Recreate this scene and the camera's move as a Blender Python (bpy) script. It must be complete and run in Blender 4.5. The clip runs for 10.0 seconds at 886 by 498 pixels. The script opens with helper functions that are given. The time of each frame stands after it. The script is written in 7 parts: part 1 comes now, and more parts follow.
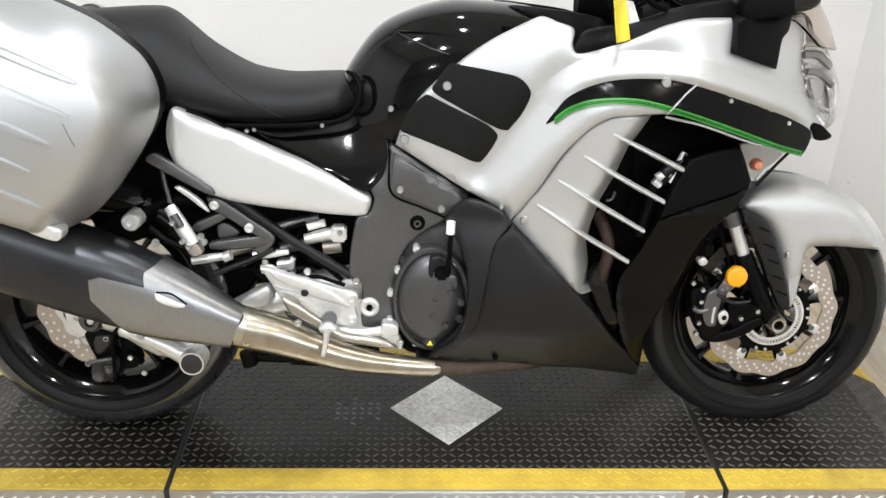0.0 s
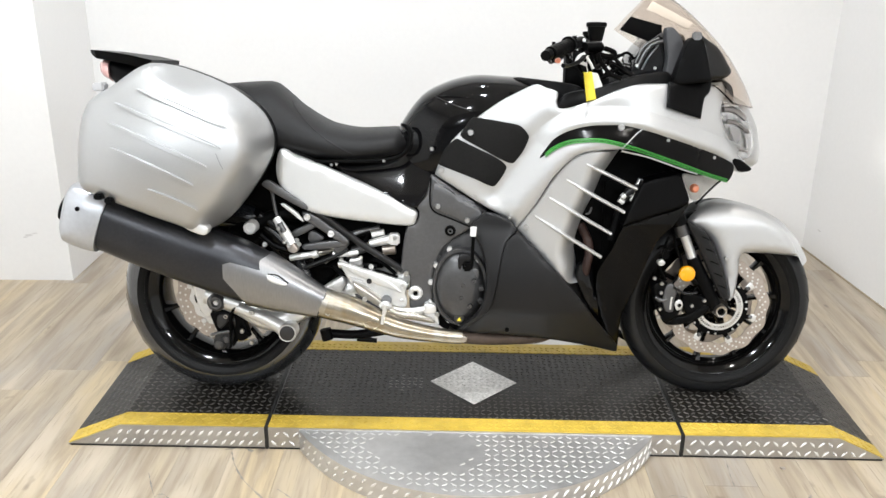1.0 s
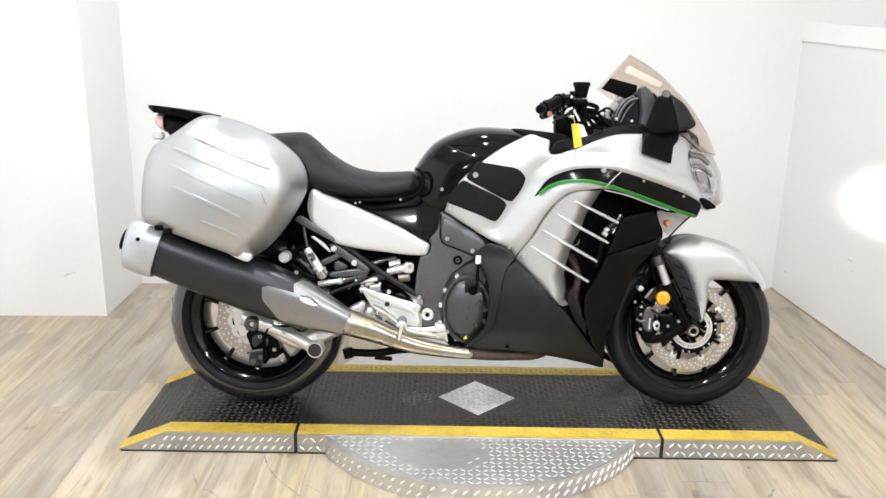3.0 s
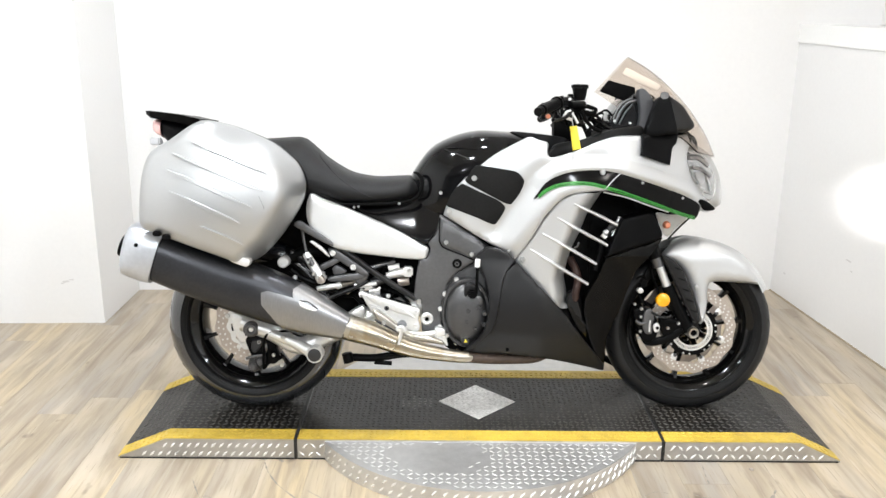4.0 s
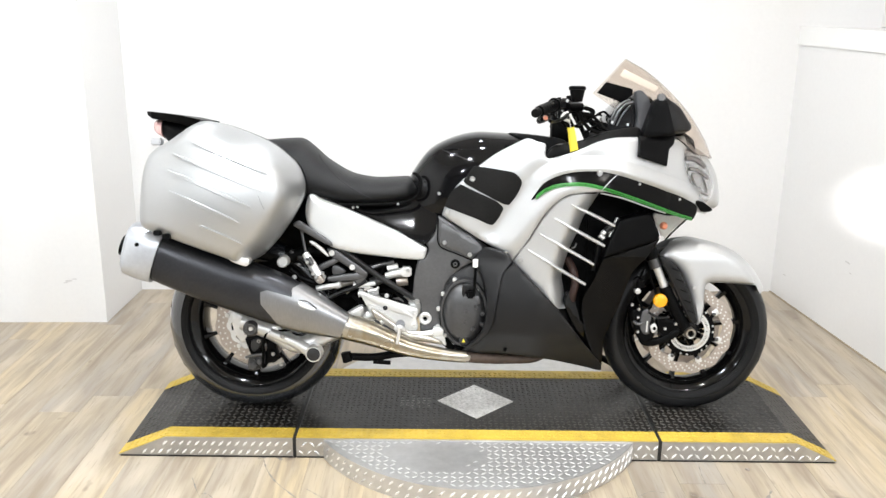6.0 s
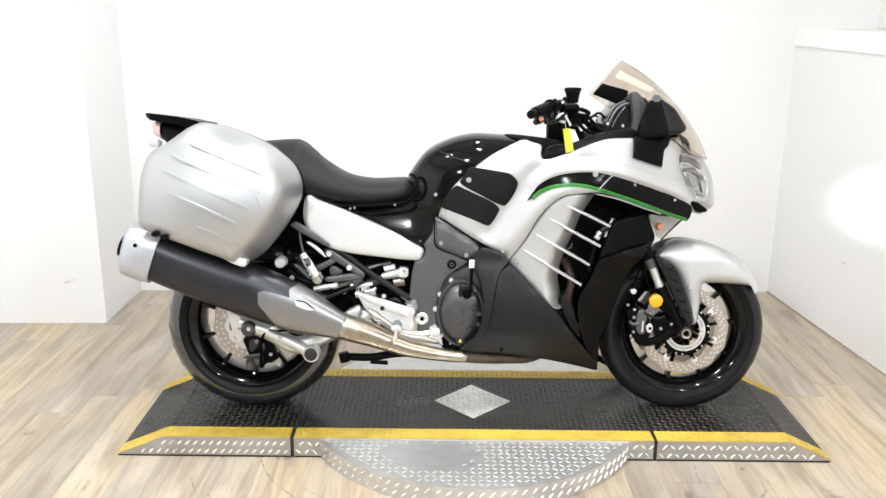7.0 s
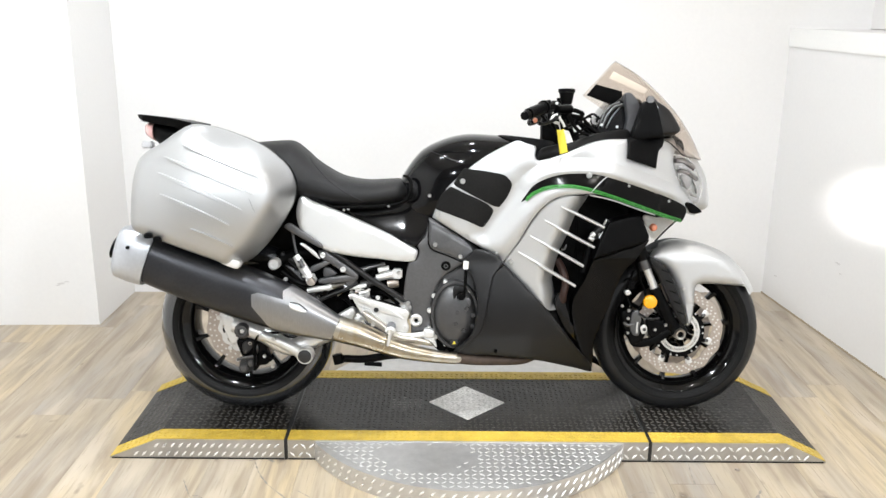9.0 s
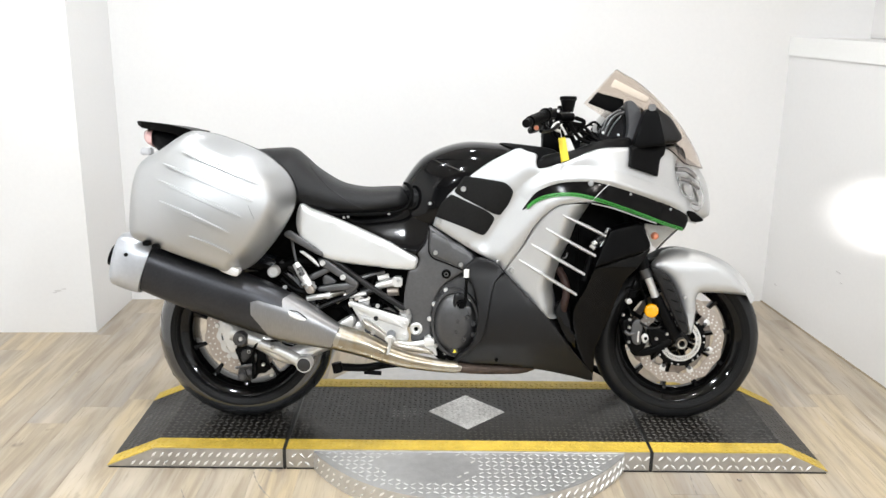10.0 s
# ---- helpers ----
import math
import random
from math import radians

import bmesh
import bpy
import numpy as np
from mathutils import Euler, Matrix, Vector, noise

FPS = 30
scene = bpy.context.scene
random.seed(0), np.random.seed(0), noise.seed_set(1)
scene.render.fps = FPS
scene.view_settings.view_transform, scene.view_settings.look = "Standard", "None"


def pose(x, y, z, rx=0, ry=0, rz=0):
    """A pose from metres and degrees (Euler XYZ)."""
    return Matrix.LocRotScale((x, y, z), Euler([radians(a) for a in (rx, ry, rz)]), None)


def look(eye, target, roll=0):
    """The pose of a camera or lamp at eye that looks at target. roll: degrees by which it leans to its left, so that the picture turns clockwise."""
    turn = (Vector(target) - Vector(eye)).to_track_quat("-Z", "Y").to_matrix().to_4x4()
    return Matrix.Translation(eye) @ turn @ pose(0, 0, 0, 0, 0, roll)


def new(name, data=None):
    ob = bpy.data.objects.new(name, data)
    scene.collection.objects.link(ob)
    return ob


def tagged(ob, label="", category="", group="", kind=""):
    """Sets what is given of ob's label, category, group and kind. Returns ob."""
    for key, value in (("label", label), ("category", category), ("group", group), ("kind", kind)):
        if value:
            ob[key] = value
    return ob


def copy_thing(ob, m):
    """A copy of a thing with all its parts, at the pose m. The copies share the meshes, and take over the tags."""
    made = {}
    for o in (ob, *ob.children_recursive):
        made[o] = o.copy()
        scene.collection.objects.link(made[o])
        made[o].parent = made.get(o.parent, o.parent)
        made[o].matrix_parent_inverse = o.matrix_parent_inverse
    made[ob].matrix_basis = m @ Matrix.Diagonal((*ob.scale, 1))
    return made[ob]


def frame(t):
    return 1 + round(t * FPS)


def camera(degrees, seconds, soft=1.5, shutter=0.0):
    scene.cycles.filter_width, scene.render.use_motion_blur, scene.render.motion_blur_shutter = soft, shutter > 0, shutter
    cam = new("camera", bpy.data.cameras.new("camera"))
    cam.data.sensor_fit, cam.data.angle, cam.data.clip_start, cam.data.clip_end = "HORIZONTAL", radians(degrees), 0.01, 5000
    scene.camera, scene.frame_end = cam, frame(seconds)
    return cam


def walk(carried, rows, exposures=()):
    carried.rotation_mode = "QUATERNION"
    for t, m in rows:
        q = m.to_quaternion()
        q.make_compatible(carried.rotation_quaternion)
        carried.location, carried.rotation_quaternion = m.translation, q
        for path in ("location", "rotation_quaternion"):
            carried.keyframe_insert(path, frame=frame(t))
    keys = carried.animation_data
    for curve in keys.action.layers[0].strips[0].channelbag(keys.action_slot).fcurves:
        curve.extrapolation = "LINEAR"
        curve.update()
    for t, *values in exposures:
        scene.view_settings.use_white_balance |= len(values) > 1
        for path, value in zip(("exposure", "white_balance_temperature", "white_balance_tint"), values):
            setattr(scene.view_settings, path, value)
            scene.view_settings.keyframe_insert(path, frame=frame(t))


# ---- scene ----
# the camera and its way back from the machine
cam = camera(53.8, 10.0, soft=1.5)
PATH = [
    (0, (-0.093, -1.742, 1.407), (-0.002, 0.045, 0.512), 2.0),
    (0.2, (-0.091, -1.899, 1.432), (-0.02, -0.101, 0.56), 1.3),
    (0.5, (-0.126, -2.129, 1.454), (-0.091, -0.294, 0.659), 0.3),
    (0.7, (-0.119, -2.288, 1.451), (-0.1, -0.411, 0.761), -0.7),
    (1, (-0.06, -2.493, 1.484), (-0.079, -0.62, 0.781), 0.8),
    (1.2, (-0.055, -2.623, 1.486), (-0.095, -0.738, 0.82), 0.9),
    (1.5, (-0.104, -2.777, 1.491), (-0.111, -0.863, 0.911), 0.4),
    (1.8, (-0.135, -2.909, 1.493), (-0.179, -1.0, 0.898), 0.1),
    (2, (-0.193, -2.954, 1.489), (-0.227, -1.037, 0.922), -0.0),
    (2.2, (-0.186, -2.97, 1.491), (-0.162, -1.051, 0.929), 0.3),
    (2.5, (-0.158, -2.96, 1.497), (-0.172, -1.046, 0.916), 0.3),
    (3, (-0.126, -2.902, 1.502), (-0.118, -0.983, 0.939), 1.0),
    (3.2, (-0.133, -2.896, 1.502), (-0.13, -0.974, 0.948), 1.1),
    (4.3, (-0.131, -2.897, 1.494), (-0.114, -0.974, 0.942), 0.5),
    (4.5, (-0.127, -2.901, 1.496), (-0.107, -0.981, 0.939), 0.7),
    (5, (-0.128, -2.91, 1.494), (-0.115, -0.987, 0.945), 1.0),
    (5.5, (-0.123, -2.913, 1.497), (-0.109, -0.991, 0.944), 0.9),
    (5.7, (-0.118, -2.914, 1.497), (-0.112, -0.991, 0.948), 0.8),
    (6.8, (-0.094, -2.93, 1.498), (-0.092, -1.006, 0.95), 0.5),
    (7, (-0.096, -2.934, 1.5), (-0.095, -1.01, 0.954), 0.6),
    (7.5, (-0.091, -2.944, 1.497), (-0.09, -1.017, 0.96), 0.7),
    (8, (-0.089, -2.941, 1.504), (-0.081, -1.014, 0.969), 0.8),
    (8.5, (-0.087, -2.937, 1.5), (-0.077, -1.012, 0.957), 0.7),
    (9, (-0.092, -2.926, 1.503), (-0.08, -1.002, 0.957), 0.6),
    (9.5, (-0.103, -2.917, 1.497), (-0.091, -0.991, 0.957), 0.6),
    (10, (-0.104, -2.91, 1.498), (-0.085, -0.981, 0.97), 0.8),
]
EXPOSURES = [(0.0, -0.15), (1.0, -0.03), (2.5, -0.03), (3.2, 0.03), (4.3, 0.12), (7.5, 0.14), (9.0, 0.05), (10.0, -0.05)]
walk(cam, [(t, look(eye, target, roll)) for t, eye, target, roll in PATH], EXPOSURES)

# ---- light: ceiling panels of a white photo bay ----
world = bpy.data.worlds.new("world")
scene.world = world
world.use_nodes = True
world.node_tree.nodes["Background"].inputs[0].default_value = (0.96, 0.98, 1.0, 1)
world.node_tree.nodes["Background"].inputs[1].default_value = 0.05

CEIL = 2.9
LAMPS = [  # x, y, size, watts
    (-1.3, -0.3, 0.15, 24), (0.0, -0.3, 0.15, 20), (1.3, -0.3, 0.15, 10),
    (-0.8, -1.7, 0.15, 50), (0.7, -1.7, 0.15, 14),
    (0.0, 0.8, 0.15, 10),
    # the last, front right, is unseen and added to brighten mudguard and fairing
    (-1.9, -4.4, 0.15, 80), (0.0, -4.4, 0.15, 78), (1.9, -4.0, 0.15, 88),
]
for lx, ly, size, watts in LAMPS:
    data = bpy.data.lights.new("ceiling_lamp", "AREA")
    data.shape, data.size, data.energy = "SQUARE", size - 0.03, watts
    data.color = (1.0, 0.95, 0.90) if lx > 0.5 and ly > -2 else (0.915, 0.96, 1.0)
    ob = new("ceiling_lamp", data)
    ob.matrix_world = pose(lx, ly, CEIL - 0.07)
# a small lamp beside the bay throws a bright pool on the side wall
data = bpy.data.lights.new("wall_spot", "SPOT")
data.energy, data.spot_size, data.spot_blend, data.shadow_soft_size, data.color = 400, radians(14), 0.85, 0.03, (1.0, 0.97, 0.95)
ob = new("wall_spot", data)
ob.matrix_world = look((1.35, -0.75, 0.95), (1.768, 0.58, 0.70))


# ---- materials ----
def material(name, colour, rough=0.5, metal=0.0, grain=0.06, scale=40.0, bump=0.0, bump_scale=None, coat=0.0, blotch=0.06,
             per_object=0.0, stretch=(1, 1, 1), colour2=None, spec=0.5, rough_var=0.08, contrast=1.0):
    m = bpy.data.materials.new(name)
    m.use_nodes = True
    nt = m.node_tree
    n, l = nt.nodes, nt.links
    b = n["Principled BSDF"]
    b.inputs["Metallic"].default_value, b.inputs["Coat Weight"].default_value = metal, coat
    b.inputs["Coat Roughness"].default_value, b.inputs["Specular IOR Level"].default_value = 0.04, spec
    tc, mp = n.new("ShaderNodeTexCoord"), n.new("ShaderNodeMapping")
    mp.inputs["Scale"].default_value = stretch
    l.new(tc.outputs["Object"], mp.inputs["Vector"])
    fine, wide = n.new("ShaderNodeTexNoise"), n.new("ShaderNodeTexNoise")
    fine.inputs["Scale"].default_value, wide.inputs["Scale"].default_value = scale, scale * 0.09
    fine.inputs["Detail"].default_value, wide.inputs["Detail"].default_value = 5, 3
    for t in (fine, wide):
        l.new(mp.outputs[0], t.inputs["Vector"])
    mixer = n.new("ShaderNodeMix")
    mixer.data_type = "RGBA"
    dark = colour2 or tuple(c * (1 - 3 * grain) for c in colour)
    light = tuple(min(1, c * (1 + 2 * grain)) for c in colour)
    mixer.inputs["A"].default_value, mixer.inputs["B"].default_value = (*dark, 1), (*light, 1)
    add = n.new("ShaderNodeMath")
    add.operation = "ADD"
    l.new(fine.outputs[0], add.inputs[0])
    scaled = n.new("ShaderNodeMath")
    scaled.operation = "MULTIPLY_ADD"
    scaled.inputs[1].default_value, scaled.inputs[2].default_value = blotch * 10, -blotch * 5
    l.new(wide.outputs[0], scaled.inputs[0])
    l.new(scaled.outputs[0], add.inputs[1])
    last = add
    if per_object:
        info, pa = n.new("ShaderNodeObjectInfo"), n.new("ShaderNodeMath")
        pa.operation = "MULTIPLY_ADD"
        pa.inputs[1].default_value = per_object
        l.new(info.outputs["Random"], pa.inputs[0])
        l.new(add.outputs[0], pa.inputs[2])
        sub = n.new("ShaderNodeMath")
        sub.operation = "SUBTRACT"
        sub.inputs[1].default_value = per_object / 2
        l.new(pa.outputs[0], sub.inputs[0])
        last = sub
    if contrast != 1:
        ct = n.new("ShaderNodeMath")
        ct.operation, ct.use_clamp = "MULTIPLY_ADD", True
        ct.inputs[1].default_value, ct.inputs[2].default_value = contrast, 0.5 - 0.5 * contrast
        l.new(last.outputs[0], ct.inputs[0])
        last = ct
    l.new(last.outputs[0], mixer.inputs["Factor"])
    l.new(mixer.outputs["Result"], b.inputs["Base Color"])
    rr = n.new("ShaderNodeMapRange")
    rr.inputs["To Min"].default_value, rr.inputs["To Max"].default_value = max(0.02, rough - rough_var), min(1, rough + rough_var)
    l.new(wide.outputs[0], rr.inputs["Value"])
    l.new(rr.outputs[0], b.inputs["Roughness"])
    if bump:
        bn, bt = n.new("ShaderNodeBump"), n.new("ShaderNodeTexNoise")
        bt.inputs["Scale"].default_value = bump_scale or scale
        l.new(mp.outputs[0], bt.inputs["Vector"])
        bn.inputs["Strength"].default_value, bn.inputs["Distance"].default_value = bump, 0.002
        l.new(bt.outputs[0], bn.inputs["Height"])
        l.new(bn.outputs[0], b.inputs["Normal"])
    return m


def glass(name, colour, rough=0.02, ior=1.45):
    m = bpy.data.materials.new(name)
    m.use_nodes = True
    b = m.node_tree.nodes["Principled BSDF"]
    b.inputs["Base Color"].default_value = (*colour, 1)
    b.inputs["Transmission Weight"].default_value, b.inputs["Roughness"].default_value, b.inputs["IOR"].default_value = 1, rough, ior
    return m


def glow(name, colour, strength):
    m = bpy.data.materials.new(name)
    m.use_nodes = True
    b = m.node_tree.nodes["Principled BSDF"]
    b.inputs["Base Color"].default_value = b.inputs["Emission Color"].default_value = (*colour, 1)
    b.inputs["Emission Strength"].default_value = strength
    return m


WALL = material("wall_paint", (0.80, 0.796, 0.793), 0.42, scale=60, grain=0.01, blotch=0.02, bump=0.12, bump_scale=220)
CEILING = material("ceiling_paint", (0.84, 0.83, 0.81), 0.8, scale=60, grain=0.01)
TRIM = material("trim_paint", (0.87, 0.87, 0.86), 0.35, scale=60, grain=0.01)


def plank_wood():
    """Washed pale wood: streaks along y, grey patches, thin dark grain; each plank its own cut."""
    m = bpy.data.materials.new("wood_plank")
    m.use_nodes = True
    nt = m.node_tree
    n, l = nt.nodes, nt.links
    b = n["Principled BSDF"]
    geo, info = n.new("ShaderNodeNewGeometry"), n.new("ShaderNodeObjectInfo")
    spread = n.new("ShaderNodeVectorMath")
    spread.operation = "MULTIPLY_ADD"
    spread.inputs[1].default_value = (31.0, 57.0, 13.0)
    l.new(info.outputs["Random"], spread.inputs[0])
    l.new(geo.outputs["Position"], spread.inputs[2])

    def noise(scale, stretch, detail=4.0, warp=0.0):
        mp, t = n.new("ShaderNodeMapping"), n.new("ShaderNodeTexNoise")
        mp.inputs["Scale"].default_value = stretch
        l.new(spread.outputs[0], mp.inputs["Vector"])
        l.new(mp.outputs[0], t.inputs["Vector"])
        t.inputs["Scale"].default_value, t.inputs["Detail"].default_value, t.inputs["Distortion"].default_value = scale, detail, warp
        return t.outputs[0]

    def ramp_of(value, lo, hi):
        r = n.new("ShaderNodeMapRange")
        r.inputs["From Min"].default_value, r.inputs["From Max"].default_value = lo, hi
        l.new(value, r.inputs["Value"])
        return r.outputs[0]

    def mix(factor, a, c):
        x = n.new("ShaderNodeMix")
        x.data_type = "RGBA"
        l.new(factor, x.inputs["Factor"])
        for key, v in (("A", a), ("B", c)):
            if isinstance(v, tuple):
                x.inputs[key].default_value = (*v, 1)
            else:
                l.new(v, x.inputs[key])
        return x.outputs["Result"]

    # each plank leans to grey or to tan, with cloudy patches over it
    lean = n.new("ShaderNodeMath")
    lean.operation = "MULTIPLY_ADD"
    lean.inputs[1].default_value = 0.32
    l.new(info.outputs["Random"], lean.inputs[0])
    l.new(noise(3.2, (2.2, 0.5, 1)), lean.inputs[2])
    tone = mix(ramp_of(lean.outputs[0], 0.40, 0.90), (0.355, 0.318, 0.275), (0.485, 0.390, 0.25))
    streak = mix(ramp_of(noise(9.0, (3.0, 0.22, 1), 6.0, 0.6), 0.42, 0.72), tone, (0.27, 0.215, 0.155))
    pale = mix(ramp_of(noise(5.0, (2.0, 0.35, 1), 4.0, 0.3), 0.54, 0.72), streak, (0.50, 0.43, 0.335))
    fine = mix(ramp_of(noise(60.0, (2.6, 0.12, 1), 3.0), 0.56, 0.8), pale, (0.27, 0.22, 0.165))
    knot = mix(ramp_of(noise(11.0, (1.2, 0.7, 1), 2.0), 0.71, 0.79), fine, (0.19, 0.15, 0.115))
    each = n.new("ShaderNodeHueSaturation")
    l.new(knot, each.inputs["Color"])
    val = n.new("ShaderNodeMapRange")
    val.inputs["To Min"].default_value, val.inputs["To Max"].default_value = 0.95, 1.06
    l.new(info.outputs["Random"], val.inputs["Value"])
    l.new(val.outputs[0], each.inputs["Value"])
    l.new(each.outputs[0], b.inputs["Base Color"])
    rr = n.new("ShaderNodeMapRange")
    rr.inputs["To Min"].default_value, rr.inputs["To Max"].default_value = 0.26, 0.52
    l.new(noise(6.0, (1.4, 0.8, 1)), rr.inputs["Value"])
    l.new(rr.outputs[0], b.inputs["Roughness"])
    bn = n.new("ShaderNodeBump")
    bn.inputs["Strength"].default_value, bn.inputs["Distance"].default_value = 0.12, 0.002
    l.new(noise(70.0, (2.4, 0.2, 1), 3.0), bn.inputs["Height"])
    l.new(bn.outputs[0], b.inputs["Normal"])
    return m


PLANK = plank_wood()
SCUFF = material("grey_scuff", (0.27, 0.245, 0.215), 0.5, scale=60, grain=0.2)
JOINT = material("floor_joint", (0.36, 0.30, 0.22), 0.8)
BLACKPLATE = material("black_coated_plate", (0.0118, 0.0106, 0.0092), 0.34, scale=26, grain=0.18, blotch=0.24, contrast=1.9, rough_var=0.12, spec=0.34, bump=0.2, bump_scale=160)
STUD = material("polished_tread", (0.80, 0.80, 0.79), 0.34, 0.7, scale=60, grain=0.05, blotch=0.1)
DIAMOND = material("scuffed_bare_metal", (0.83, 0.82, 0.80), 0.45, 0.3, scale=110, grain=0.05, blotch=0.08, contrast=2.0, colour2=(0.52, 0.505, 0.485), bump=0.2, bump_scale=140)
ALU = material("tread_aluminium", (0.61, 0.605, 0.597), 0.40, 0.76, scale=30, grain=0.07, blotch=0.12, rough_var=0.12, bump=0.15, bump_scale=140)
SIDEALU = material("tread_side_aluminium", (0.50, 0.49, 0.475), 0.36, 0.9, scale=30, grain=0.08, blotch=0.14, rough_var=0.12, bump=0.15, bump_scale=140)
# side studs: their glints put into a whiter colour than the plate's
SIDESTUD = material("bright_side_tread", (0.92, 0.92, 0.91), 0.28, 0.55, scale=60, grain=0.04)
TREADWORN = material("worn_black_tread", (0.070, 0.066, 0.060), 0.36, 0.12, scale=26, grain=0.2, blotch=0.16, contrast=1.6)
YELLOW = material("yellow_coating", (0.56, 0.395, 0.058), 0.45, scale=22, grain=0.09, blotch=0.14, contrast=1.4, bump=0.15, bump_scale=150)
BLACK_STRIP = material("rubber_strip", (0.012, 0.012, 0.012), 0.6)
SILVER = material("silver_paint", (0.55, 0.558, 0.565), 0.47, 0.7, scale=500, grain=0.04, blotch=0.01, rough_var=0.03)
BAGSILVER = material("pannier_silver_paint", (0.46, 0.467, 0.472), 0.40, 0.82, scale=500, grain=0.04, blotch=0.01, rough_var=0.03)
WHITE_SILVER = material("bright_silver_paint", (0.66, 0.667, 0.665), 0.36, 0.5, scale=500, grain=0.03, blotch=0.01, coat=0.5, rough_var=0.03)
GLOSS = material("black_gloss_paint", (0.003, 0.003, 0.0034), 0.08, scale=300, grain=0.05, spec=0.26, rough_var=0.02)
SATIN = material("black_satin_plastic", (0.0025, 0.0025, 0.0027), 0.36, spec=0.075, scale=200, grain=0.08, bump=0.08, bump_scale=500)
MATTE = material("dark_grey_plastic", (0.0088, 0.0087, 0.0092), 0.36, spec=0.28, scale=160, grain=0.07, bump=0.1, bump_scale=600)
FAIRBLACK = material("black_fairing_paint", (0.004, 0.0038, 0.0038), 0.16, scale=300, grain=0.05, spec=0.09, rough_var=0.03)
WINGBLACK = material("gloss_black_wing_paint", (0.0025, 0.0024, 0.0023), 0.08, scale=300, grain=0.05, spec=0.13, rough_var=0.03, bump=0.05, bump_scale=30)
TRIMBLACK = material("black_trim_plastic", (0.004, 0.004, 0.0042), 0.42, scale=160, grain=0.07, spec=0.13, bump=0.1, bump_scale=600)
BOLT = material("bolt_steel", (0.62, 0.62, 0.61), 0.3, 1.0, scale=90, grain=0.06)
CASTGREY = material("grey_cast_frame", (0.125, 0.125, 0.128), 0.4, 0.8, scale=120, grain=0.07, bump=0.1, bump_scale=500)
ENGINE = material("engine_dark_grey", (0.04, 0.0395, 0.04), 0.48, 0.5, scale=90, grain=0.1, bump=0.15, bump_scale=400)
# near-black: black plastic, and the shade of recesses put into the colour
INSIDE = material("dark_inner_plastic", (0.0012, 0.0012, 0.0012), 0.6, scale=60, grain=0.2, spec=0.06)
SEATSKIN = material("black_seat_vinyl", (0.009, 0.009, 0.0096), 0.47, spec=0.22, scale=90, grain=0.08, bump=0.35, bump_scale=420)
PAD = material("black_textured_pad", (0.010, 0.0098, 0.0096), 0.8, spec=0.15, scale=180, grain=0.2, bump=0.6, bump_scale=700)
TREAD = material("dusty_tread_rubber", (0.011, 0.0115, 0.0126), 0.38, spec=0.34, scale=60, grain=0.14, blotch=0.1, bump=0.15, bump_scale=240)
# left-hand light put into a bluer, glossier copy of the tread, rear only
REARTREAD = material("fresh_tread_rubber", (0.015, 0.0165, 0.0195), 0.24, spec=0.75, scale=60, grain=0.12, blotch=0.08, coat=1.0, bump=0.1, bump_scale=240)
TYRE = material("tyre_rubber", (0.0055, 0.0055, 0.0056), 0.5, spec=0.16, scale=60, grain=0.12, bump=0.12, bump_scale=240)
RIM = material("black_wheel_paint", (0.003, 0.003, 0.003), 0.1, scale=120, grain=0.08, spec=0.28)
STEEL = material("brushed_steel", (0.47, 0.445, 0.40), 0.31, 1.0, scale=30, grain=0.06, stretch=(6, 1, 1), bump=0.04, bump_scale=90)
# brown tarnish, with the pipe's shade and floor reflection put into the colour
PIPESTEEL = material("tarnished_pipe_steel", (0.41, 0.397, 0.37), 0.30, 1.0, scale=14, grain=0.06, blotch=0.15, contrast=1.3, colour2=(0.33, 0.285, 0.205), stretch=(3, 1, 1), bump=0.04, bump_scale=90)
DISC = material("brake_disc_steel", (0.46, 0.405, 0.36), 0.36, 0.75, scale=60, grain=0.07)
CLUTCHGREY = material("clutch_cover_grey", (0.088, 0.088, 0.09), 0.36, 0.7, scale=120, grain=0.08, bump=0.1, bump_scale=400)
BRIGHT = material("bright_alloy", (0.74, 0.74, 0.73), 0.40, 0.65, scale=80, grain=0.05)
MUFFLER = material("dark_muffler_coat", (0.05, 0.051, 0.056), 0.33, 0.85, scale=120, grain=0.08, bump=0.05, bump_scale=300)
HOTPIPE = material("heat_stained_pipe", (0.085, 0.062, 0.05), 0.5, 0.5, scale=60, grain=0.15, blotch=0.2)
GREEN = material("green_stripe", (0.035, 0.26, 0.035), 0.35, scale=200, grain=0.04)
ORANGE = material("orange_reflector", (1.0, 0.40, 0.0), 0.25, scale=300, grain=0.06, coat=0.6)
REDLENS = material("pale_red_lens", (0.82, 0.50, 0.48), 0.15, scale=200, grain=0.05, coat=0.8)
BULB = material("red_orange_bulb", (0.74, 0.26, 0.14), 0.35, scale=200, grain=0.05)
TAG = material("yellow_tag", (0.8, 0.66, 0.05), 0.6, scale=90, grain=0.04)
PAPER = material("white_paper", (0.8, 0.8, 0.78), 0.7, scale=90, grain=0.03)
CHROME = material("chrome", (0.85, 0.85, 0.86), 0.08, 1.0, scale=90, grain=0.02, rough_var=0.03)
CLEAR = glass("clear_lens", (0.98, 0.985, 0.985), ior=1.15)
SMOKE = glass("smoked_screen", (0.835, 0.775, 0.72), ior=1.2)
RUST = material("rust_brown_pipe", (0.034, 0.014, 0.010), 0.6, scale=60, grain=0.15)
PALE = material("pale_strip", (0.60, 0.515, 0.425), 0.5, scale=90, grain=0.03)
